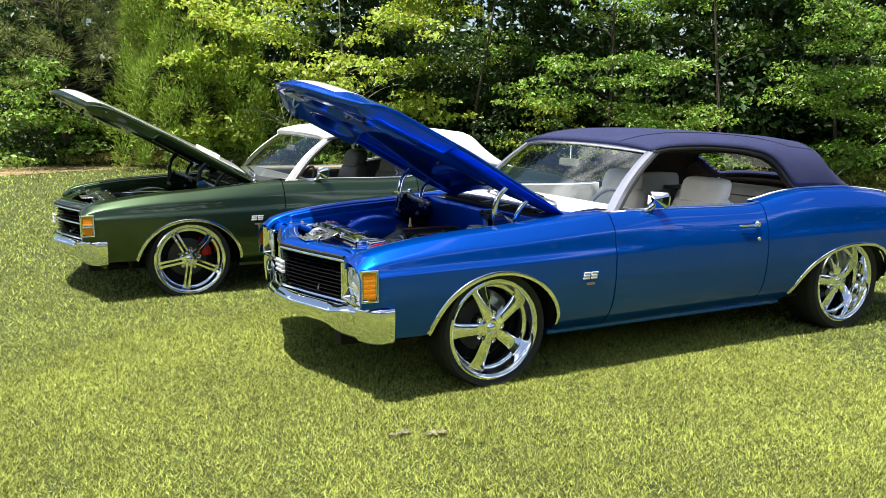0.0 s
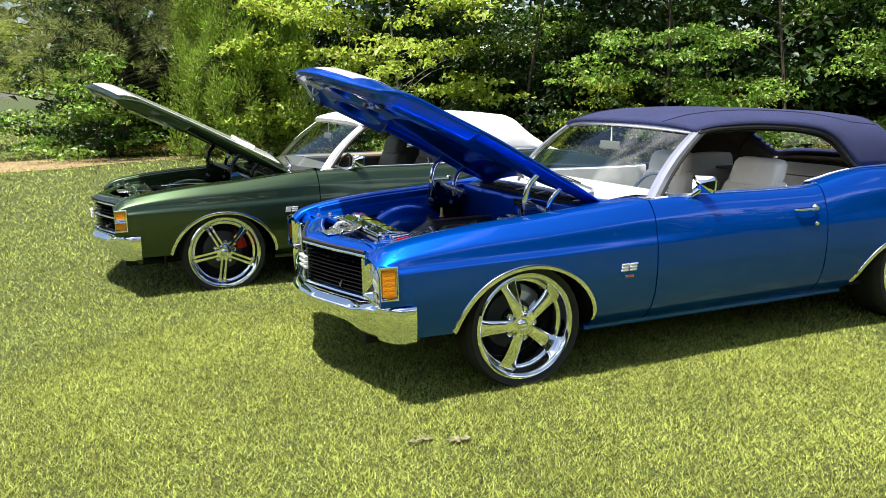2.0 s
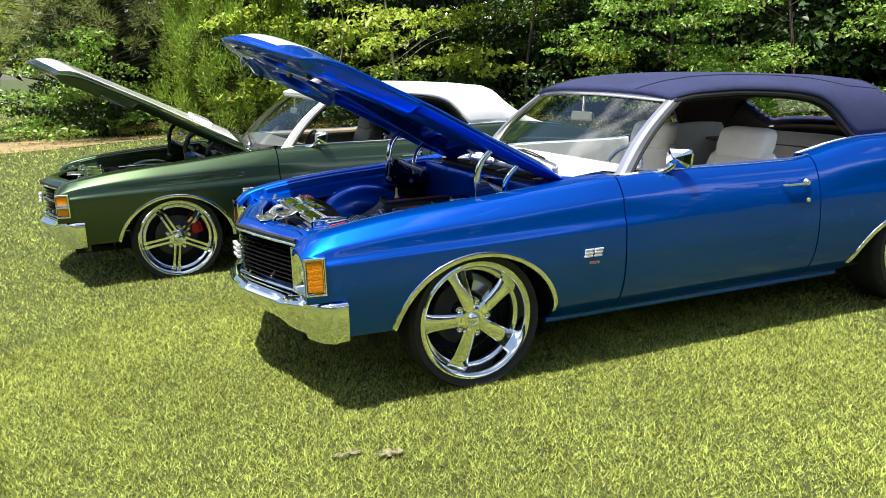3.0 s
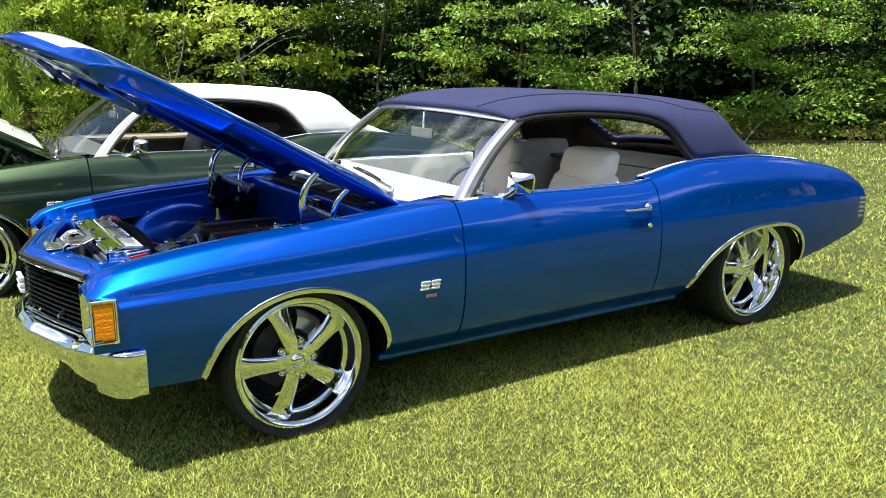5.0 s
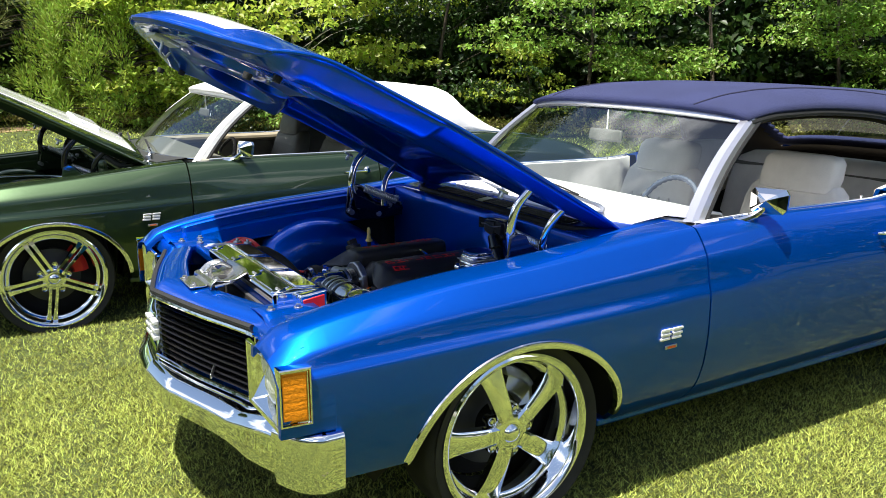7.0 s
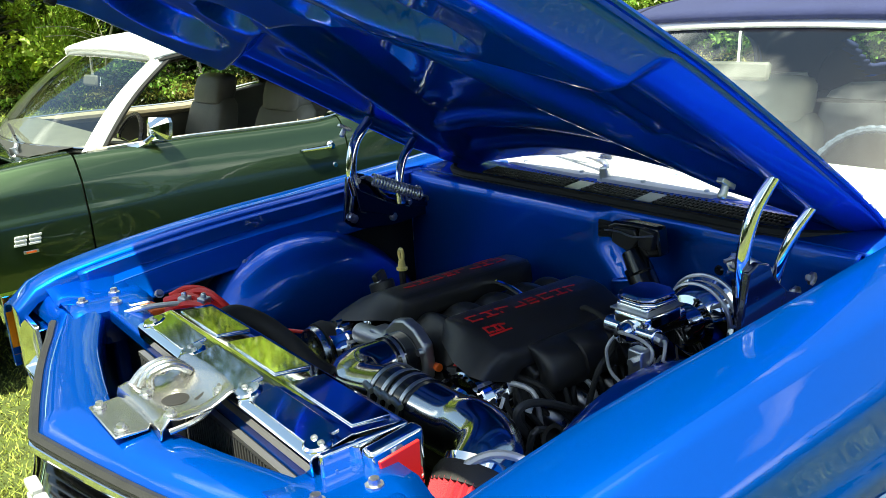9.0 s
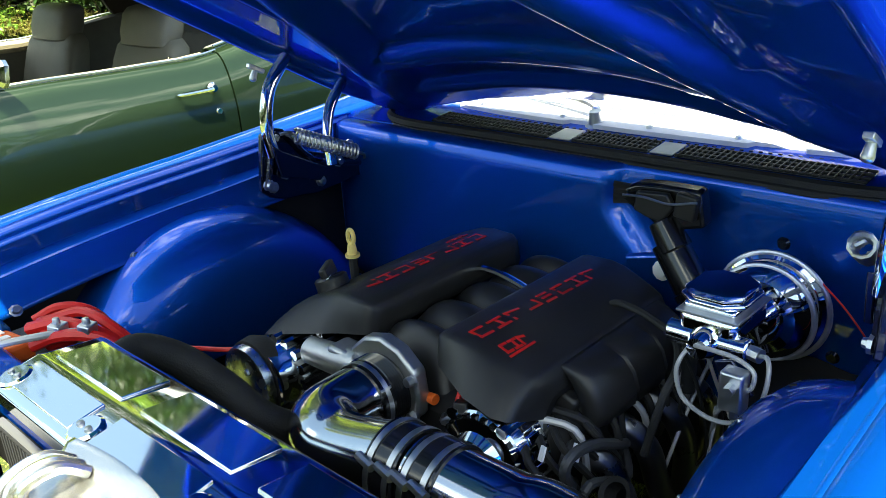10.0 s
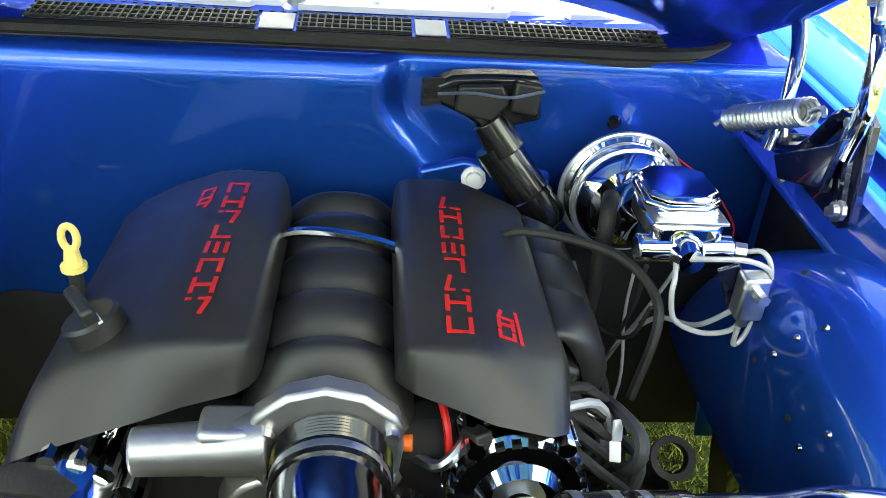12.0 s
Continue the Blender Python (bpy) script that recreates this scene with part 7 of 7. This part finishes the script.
M_BARK = material("bark", (0.065, 0.05, 0.036), 0.9, vary=0.35, vary_scale=14, bump=0.8, bump_scale=40)
M_PALEBARK = material("pale bark", (0.26, 0.24, 0.20), 0.9, vary=0.3, vary_scale=14, bump=0.6, bump_scale=40)
M_LEAF = material("broad leaf", (0.175, 0.290, 0.045), 0.42, island=0.6, translucent=0.34)
M_LEAFLIGHT = material("young leaf", (0.31, 0.40, 0.055), 0.45, island=0.35, translucent=0.42)
# leaf green taken nearly to black, so the colour itself carries the wood's shade
M_LEAFSHADE = material("shade-dark leaf", (0.024, 0.054, 0.009), 0.45, island=0.5, translucent=0.18)
M_CEDAR = material("cedar spray", (0.20, 0.30, 0.036), 0.6, island=0.35, translucent=0.25)
M_NEEDLE = material("pine needle", (0.22, 0.26, 0.07), 0.6, island=0.35, translucent=0.20)

xs = sorted(set(list(np.linspace(-60, 60, 41)) + list(np.linspace(-8, 16, 49))))
ys = sorted(set(list(np.linspace(-60, 60, 41)) + list(np.linspace(-8, 22, 61))))
part("ground", Geo().grid([[(x, y, ground_z(x, y)) for y in ys] for x in xs]), M_SOIL, None, "sunlit lawn reaching to the woods", kind="structure")
part("ground_far", Geo().add([(-3000, -3000, -0.6), (3000, -3000, -0.6), (3000, 3000, -0.6), (-3000, 3000, -0.6)], [(0, 1, 2, 3)]), M_SOIL, None, "far meadow", kind="structure")

rng = np.random.default_rng(7)


def mesh_from(verts, faces_per, mat, name):
    """verts: (n, k, 3); faces_per: corner lists within each group of k."""
    n, k, _ = verts.shape
    idx = (np.arange(n) * k)[:, None, None] + np.array(faces_per)[None]
    c = idx.shape[2]
    me = bpy.data.meshes.new(name)
    me.vertices.add(n * k)
    me.vertices.foreach_set("co", verts.astype(np.float32).ravel())
    nf = n * idx.shape[1]
    me.loops.add(nf * c)
    me.loops.foreach_set("vertex_index", idx.astype(np.int32).ravel())
    me.polygons.add(nf)
    me.polygons.foreach_set("loop_start", (np.arange(nf) * c).astype(np.int32))
    me.materials.append(mat)
    me.update(calc_edges=True)
    return me


def unit(v):
    return v / np.maximum(1e-9, np.linalg.norm(v, axis=-1, keepdims=True))


def blades(n, r0, r1, power):
    """Blades round the cars: thinner and wider set the farther out they stand."""
    u = rng.uniform(0, 1, n)
    r = r0 * np.sqrt(u) if power is None else (r0 ** power + u * (r1 ** power - r0 ** power)) ** (1 / power)
    a = rng.uniform(0, 2 * np.pi, n)
    p = np.column_stack([-0.5 + r * np.cos(a), -1.3 + r * np.sin(a)])
    keep = p[:, 1] > -3.4 - 6 * rng.uniform(0, 1, n) ** 2
    keep &= (r < 22) | ((p[:, 0] < -1.5) & (p[:, 0] > -12) & (p[:, 1] > 12))
    # only a few blades on the bare soil
    bare = ((p[:, 0] + 6.0) / 6.3) ** 2 + ((p[:, 1] - 16.75) / 1.75) ** 2 < 0.80 + 0.35 * np.sin(p[:, 0] * 3.1 + np.sin(p[:, 1] * 4)) * np.sin(p[:, 1] * 5.3 + 1)
    bare |= np.abs((p[:, 0] - 12.0) * 0.565 + (p[:, 1] - 6.85) * 0.825 + 0.12 * np.sin(p[:, 0] * 5)) < 0.22
    keep &= ~bare | (rng.uniform(0, 1, n) < 0.30)
    p, r = p[keep], r[keep]
    n = len(p)
    far = np.maximum(1.0, r / 2.6)
    x, y = p[:, 0], p[:, 1]
    tuft = np.sin(x * 41 + np.sin(y * 33) * 2) * np.sin(y * 37 + np.sin(x * 29) * 2) + 0.7 * np.sin(x * 9.1 + np.sin(y * 7.3) * 2) * np.sin(y * 8.3 + np.sin(x * 6.1) * 2)
    h = 0.017 * far ** 0.55 * rng.uniform(0.35, 1.2, n) * (1 + 0.33 * tuft)
    a = rng.uniform(0, 2 * np.pi, n)
    lean = rng.uniform(0.3, 1.7, n)
    b = a + rng.normal(0, 0.9, n)
    w = 0.0044 * far ** 0.88 * rng.uniform(0.6, 1.35, n)
    base = np.column_stack([p, np.full(n, -0.012)])
    side = np.column_stack([-np.sin(a), np.cos(a), np.zeros(n)]) * w[:, None] / 2
    tip = base + np.column_stack([np.cos(b) * lean * h, np.sin(b) * lean * h, h])
    return np.stack([base - side, base + side, tip], 1)


lawn = np.concatenate([blades(500000, 2.6, 2.6, None), blades(1040000, 2.6, 50.0, -0.25)])
part("lawn_grass", mesh_from(lawn, [[0, 1, 2]], M_BLADE, "lawn_grass"), M_BLADE, None, "short sunlit yellow-green mown grass", kind="stuff")["category"] = "grass"
pt = Geo()
for cx, cy, n in ((-0.60, -1.40, 46), (-0.755, -1.33, 30)):
    for k in range(n):
        a, r = random.uniform(0, 6.3), random.random() ** 0.6
        c = Vector((cx + 0.055 * r * math.cos(a), cy + 0.026 * r * math.sin(a), 0.008))
        pt.box((random.uniform(0.008, 0.022), random.uniform(0.004, 0.009), 0.004), c, (random.uniform(-25, 25), random.uniform(-25, 25), random.uniform(0, 180)))
tagged(part("dry_clippings", pt, M_PATCH, None, "small patch of dry pale clippings on the lawn", kind="stuff"), category="litter")
soil = Geo()
outline = []
for k in range(40):
    a = 2 * math.pi * k / 40
    outline.append((-6.0 + (6.5 + 0.8 * math.sin(3 * a)) * math.cos(a), 16.75 + (1.7 + 0.3 * math.sin(5 * a + 1)) * math.sin(a), -0.006))
soil.prism(outline, (0, 0, -0.4))
part("bare_soil", soil, M_DIRT, None, "strip of bare reddish soil before the woods", kind="structure")
outline = [(12.0 + 0.825 * u, 6.85 - 0.565 * u + 0.05 * math.sin(4 * u), 0.004) for u in np.linspace(-3.5, 10, 28)]
outline += [(x + 0.20 + 0.08 * math.sin(x * 7), y + 0.36, 0.004) for x, y, z in reversed(outline)]
part("bare_soil", Geo().prism(outline, (0, 0, -0.4)), M_STRAW, None, "strip of dry ground and straw along the wood's edge", kind="structure")


def leaves(centres, normals, size, mat, name, slim=0.62, fold=0.18, jitter=0.75):
    """One folded four-cornered leaf at every centre."""
    n = len(centres)
    nor = unit(normals + rng.normal(0, jitter, (n, 3)))
    t = unit(np.cross(nor, rng.normal(0, 1, (n, 3))))
    b = np.cross(nor, t)
    s = size * rng.uniform(0.6, 1.35, n)[:, None]
    return np.stack([centres - t * s * 0.5, centres + b * s * slim * 0.5 + nor * s * fold, centres + t * s * 0.5 - nor * s * fold * 0.6, centres - b * s * slim * 0.5 + nor * s * fold], 1)


def clump_points(c, r, n, flat=0.55):
    """Points on the rough upper shell of a clump, and the way they face."""
    d = unit(rng.normal(0, 1, (n, 3)))
    d[:, 2] = np.where(d[:, 2] < -0.25, -d[:, 2], d[:, 2])
    k = rng.uniform(0.35, 1.08, n)[:, None] ** 0.7
    return np.array(c) + d * k * r * np.array([1, 1, flat]), unit(d * np.array([0.6, 0.6, 1]) + np.array([0, 0, 0.55]))


def limbs(g, base, height, lean, r, reach, count, rr):
    top = Vector((base[0] + lean[0], base[1] + lean[1], height))
    b = Vector((base[0], base[1], -0.1))
    g.tube([b, b.lerp(top, 0.3) + Vector((rr.uniform(-.1, .1), rr.uniform(-.1, .1), 0)), b.lerp(top, 0.65) + Vector((rr.uniform(-.15, .15), rr.uniform(-.15, .15), 0)), top], [r, r * 0.8, r * 0.5, r * 0.12], 9, steps=4)
    for k in range(count):
        t = rr.uniform(0.22, 0.9)
        a = rr.uniform(0, 6.283)
        p = b.lerp(top, t)
        L = reach * (1.15 - t) * rr.uniform(0.6, 1.0)
        q = p + Vector((math.cos(a) * L, math.sin(a) * L, L * rr.uniform(0.15, 0.6)))
        g.tube([p, p.lerp(q, 0.5) + Vector((0, 0, 0.08 * L)), q], [r * 0.35 * (1.1 - t), r * 0.2 * (1.1 - t), 0.008], 6, steps=3)


def broad_tree(x, y, height, radius, n_clumps, per, size, mat, label, low=0.3, bark=M_BARK, clump=(0.28, 0.62), seed=0, name="tree", cat="tree"):
    rr = random.Random(seed * 7 + 1)
    tr = thing(name, label, cat, pose(x, y, 0), "trees of the wood's edge")
    g = Geo()
    limbs(g, (0, 0), height * 0.72, (rr.uniform(-.5, .5), rr.uniform(-.5, .5)), 0.015 + 0.004 * height, radius * 1.2, 11, rr)
    part("trunk", g, bark, tr, "trunk with spreading limbs")
    pts, nors = [], []
    boughs = max(6, n_clumps // 9)
    for b in range(boughs):
        h = low + (height - low) * ((b + rr.random()) / boughs) ** 0.9
        f = (h - low) / (height - low)
        rad = radius * (0.55 + 0.75 * math.sin(math.pi * min(1, 0.18 + 0.8 * f)) ** 0.8) * math.sqrt(rr.uniform(0.35, 1.0))
        a = rr.uniform(0, 6.283)
        for k in range(9):
            aa, r2 = rr.uniform(0, 6.283), rr.random() ** 0.5 * clump[1] * 1.5
            cr = rr.uniform(*clump)
            c = (rad * math.cos(a) + r2 * math.cos(aa), rad * math.sin(a) + r2 * math.sin(aa), max(0.1, h + rr.uniform(-0.25, 0.2) * clump[1] * 2 - 0.25 * r2))
            p, q = clump_points(c, cr, int(per * (cr / clump[1]) ** 2 + 6), 0.42)
            pts.append(p)
            nors.append(q)
    p, q = np.concatenate(pts), np.concatenate(nors)
    part("crown", mesh_from(leaves(p, q, size, mat, "crown"), [[0, 1, 2], [0, 2, 3]], mat, "crown"), mat, tr, "crown of many small leaves")
    return tr


def conifer(x, y, height, radius, n_plumes, per, mat, label, low, plume, tall, spray, slim, up, seed, full=0.8):
    """A trunk with many plumes of thin foliage inside a cone; up: how far the sprays point upwards."""
    rr = random.Random(seed)
    tr = thing("conifer", label, "tree", pose(x, y, 0), "trees of the wood's edge")
    g = Geo()
    g.tube([(0, 0, -0.1), (0.05, 0.03, height * 0.4), (0.0, 0.0, height)], [0.04 + 0.010 * height, 0.03 + 0.007 * height, 0.02], 10, steps=4)
    pts, ways = [], []
    for k in range(n_plumes):
        h = low + (height - low) * ((k + rr.random()) / n_plumes)
        f = (h - low) / (height - low)
        L = (radius * (1.02 - f) ** full + 0.1) * math.sqrt(rr.uniform(0.25, 1.0))
        a = rr.uniform(0, 6.283)
        c = np.array([math.cos(a) * L, math.sin(a) * L, h])
        if k % 3 == 0:
            g.tube([(0, 0, h - 0.15 * L), (c[0] * 0.55, c[1] * 0.55, h - 0.02 * L), tuple(c)], [0.028, 0.016, 0.006], 5, steps=3)
        pr = plume * rr.uniform(0.65, 1.2)
        d = unit(rng.normal(0, 1, (per, 3)))
        t = rng.uniform(0.1, 1.0, per)[:, None] ** 0.6
        out = np.array([math.cos(a), math.sin(a), 0.0])
        pts.append(c + d * t * pr * np.array([1, 1, tall]) + out * 0.2 * pr)
        ways.append(unit(d * 0.9 + out * 0.25 + np.array([0, 0, up]) + rng.normal(0, 0.25, (per, 3))))
    c, w = np.concatenate(pts), np.concatenate(ways)
    part("trunk", g, M_BARK, tr, "straight trunk with thin boughs")
    s = spray * rng.uniform(0.6, 1.3, len(c))[:, None]
    b = unit(np.cross(w, rng.normal(0, 1, w.shape)))
    v = np.stack([c, c + w * s * 0.5 + b * s * slim, c + w * s, c + w * s * 0.5 - b * s * slim], 1)
    part("crown", mesh_from(v, [[0, 1, 2], [0, 2, 3]], mat, "crown"), mat, tr, "feathery evergreen foliage")
    return tr


# front row, from the open end to the far end of the wood's edge
conifer(-0.9, 18.9, 10.5, 2.9, 520, 185, M_NEEDLE, "tall pine with long needled boughs", 1.9, 0.27, 0.7, 0.17, 0.022, 0.35, 11)
conifer(-2.4, 23.0, 10.0, 2.8, 420, 130, M_NEEDLE, "tall pine behind the bare soil", 1.6, 0.30, 0.7, 0.18, 0.024, 0.35, 12)
conifer(1.9, 16.4, 7.8, 2.1, 420, 240, M_CEDAR, "dense feathery yellow-green cedar", 0.25, 0.24, 2.0, 0.105, 0.13, 1.1, 13)
broad_tree(4.9, 13.4, 6.5, 1.9, 150, 95, 0.125, M_LEAFLIGHT, "slender young tree with pale green leaves", 1.3, M_PALEBARK, seed=1)
broad_tree(3.3, 14.6, 4.2, 1.3, 80, 70, 0.13, M_LEAFLIGHT, "young leafy tree with pale green leaves", 0.6, M_PALEBARK, seed=2)
broad_tree(7.1, 11.9, 7.0, 1.8, 150, 110, 0.095, M_LEAFSHADE, "tree with glossy leaves coloured dark for shade", 0.3, seed=3)
broad_tree(9.2, 9.9, 7.5, 2.0, 215, 150, 0.092, M_LEAF, "leafy tree with bright star-shaped leaves", 0.2, seed=4)
broad_tree(11.3, 8.5, 7.5, 2.0, 215, 150, 0.092, M_LEAF, "leafy tree with bright star-shaped leaves", 0.2, seed=5)
broad_tree(13.6, 7.4, 7.0, 1.9, 200, 140, 0.085, M_LEAF, "dense leafy tree at the lawn's edge", 0.1, seed=6)
broad_tree(15.9, 6.0, 7.0, 2.0, 170, 130, 0.09, M_LEAF, "dense leafy tree at the lawn's edge", 0.1, seed=7)
broad_tree(18.6, 4.4, 7.5, 2.2, 150, 70, 0.15, M_LEAFSHADE, "leafy tree at the lawn's edge, coloured dark for shade", 0.1, seed=8)
broad_tree(-9.6, 31.0, 8.0, 2.4, 150, 70, 0.17, M_LEAF, "leafy tree beyond the bare soil", 1.3, seed=9)
broad_tree(-13.5, 36.0, 9.0, 2.8, 130, 70, 0.20, M_LEAFLIGHT, "leafy tree at the meadow's end", 0.1, seed=10)
broad_tree(-2.2, 19.9, 4.2, 1.4, 130, 75, 0.14, M_LEAFSHADE, "bushy young tree under the pine", 0.1, seed=14)
broad_tree(-1.6, 18.2, 2.6, 1.3, 70, 70, 0.12, M_LEAF, "bushy young tree under the pine", 0.1, seed=15)
broad_tree(-4.3, 24.0, 6.0, 1.9, 150, 75, 0.15, M_LEAFLIGHT, "leafy yellow-green tree beside the pine", 1.5, seed=16)
# undergrowth along the edge
line = [(-2.6, 22.5), (-2.2, 19.6), (0.3, 17.6), (3.2, 15.2), (5.6, 12.7), (8.2, 10.2), (11.0, 7.9), (14.2, 6.1), (17.5, 4.0), (21, 1.5)]
rr = random.Random(5)
for k in range(26):
    t = rr.uniform(0, len(line) - 1.001)
    i = int(t)
    x, y = (line[i][j] + (line[i + 1][j] - line[i][j]) * (t - i) for j in (0, 1))
    broad_tree(x + rr.uniform(-0.2, 0.5), y + rr.uniform(-0.2, 0.6), rr.uniform(0.8, 1.9), rr.uniform(0.5, 0.9), 26, 46, 0.09, rr.choice((M_LEAF, M_LEAFSHADE, M_LEAF, M_LEAFLIGHT)), "low leafy bush at the wood's edge", 0.05, clump=(0.18, 0.4), seed=30 + k, name="bush", cat="bush")
# low brush before the trees
pts, nors = [], []
for k in range(430):
    t = rr.uniform(0.6, len(line) - 1.001)
    i = int(t)
    x, y = (line[i][j] + (line[i + 1][j] - line[i][j]) * (t - i) for j in (0, 1))
    d, r = rr.uniform(-0.75, 0.15), rr.uniform(0.10, 0.26)
    p, q = clump_points((x + d * 0.55, y + d * 0.83, r * 0.55 + rr.uniform(0.0, 0.24) * (d + 0.8)), r, 55, 0.8)
    p[:, 2] = np.maximum(p[:, 2], 0.01)
    pts.append(p)
    nors.append(q)
p, q = np.concatenate(pts), np.concatenate(nors)
brush = part("brush", mesh_from(leaves(p, q, 0.065, M_BRUSH, "brush", 0.35), [[0, 1, 2], [0, 2, 3]], M_BRUSH, "brush"), M_BRUSH, None, "low dry yellow-green brush along the wood's edge", kind="stuff")
tagged(brush, category="brush")
stem = thing("fallen_stem", "thin bare pale stem leaning in the brush", "branch", pose(12.35, 6.4, 0.0))
part("stem", Geo().tube([(-0.55, -0.12, 0.005), (0.0, 0.0, 0.33), (0.62, 0.03, 0.64), (1.25, 0.02, 0.97), (1.6, 0.10, 1.10)], [0.014, 0.013, 0.011, 0.008, 0.004], 7, steps=4), M_PALEBARK, stem)
# the wood behind, one mass of foliage with shade put into its leaf colour
pts, nors = [], []
for k in range(1400):
    t = rr.uniform(0, len(line) - 1.001)
    i = int(t)
    x, y = (line[i][j] + (line[i + 1][j] - line[i][j]) * (t - i) for j in (0, 1))
    d = rr.uniform(1.4, 8.0)
    p, q = clump_points((x + d * 0.62, y + d * 0.78, rr.uniform(0.1, 2.2) if k % 3 == 0 else rr.uniform(1.0, 6.5 + d * 0.8)), rr.uniform(0.5, 1.2), 95)
    pts.append(p)
    nors.append(q)
for k in range(700):
    t = (k + 0.5) / 700 * (len(line) - 1.001)
    i = int(t)
    x, y = (line[i][j] + (line[i + 1][j] - line[i][j]) * (t - i) for j in (0, 1))
    d = rr.uniform(5.5, 9.0)
    p, q = clump_points((x + d * 0.62, y + d * 0.78, rr.uniform(4.5, 14.0)), rr.uniform(1.1, 1.9), 110, 0.8)
    pts.append(p)
    nors.append(q)
for k in range(260):
    t = (k + 0.5) / 260 * (len(line) - 1.001)
    i = int(t)
    x, y = (line[i][j] + (line[i + 1][j] - line[i][j]) * (t - i) for j in (0, 1))
    d = rr.uniform(3.0, 7.0)
    p, q = clump_points((x + d * 0.62, y + d * 0.78, rr.uniform(0.2, 0.9)), 1.1, 160, 0.9)
    pts.append(p)
    nors.append(q)
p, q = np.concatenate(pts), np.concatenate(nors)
wood = part("woodland", mesh_from(leaves(p, q, 0.20, M_LEAFSHADE, "woodland"), [[0, 1, 2], [0, 2, 3]], M_LEAFSHADE, "woodland"), M_LEAFSHADE, None, "dense wood behind the edge trees, its green darkened for shade", kind="stuff")
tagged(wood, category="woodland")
# far trees right round the meadow
pts, nors = [], []
for k in range(420):
    a = 2 * math.pi * k / 420
    r = (62 if math.sin(a) > 0.1 else 34) + rr.uniform(-6, 8)
    h = rr.uniform(5, 12)
    p, q = clump_points((r * math.cos(a), r * math.sin(a), h * rr.uniform(0.2, 0.6)), h * 0.5, 115, 1.0)
    pts.append(p)
    nors.append(q)
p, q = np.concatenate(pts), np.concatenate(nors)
farw = part("far_trees", mesh_from(leaves(p, q, 1.0, M_LEAFSHADE, "far_trees"), [[0, 1, 2], [0, 2, 3]], M_LEAFSHADE, "far_trees"), M_LEAFSHADE, None, "distant tree line round the meadow", kind="stuff")
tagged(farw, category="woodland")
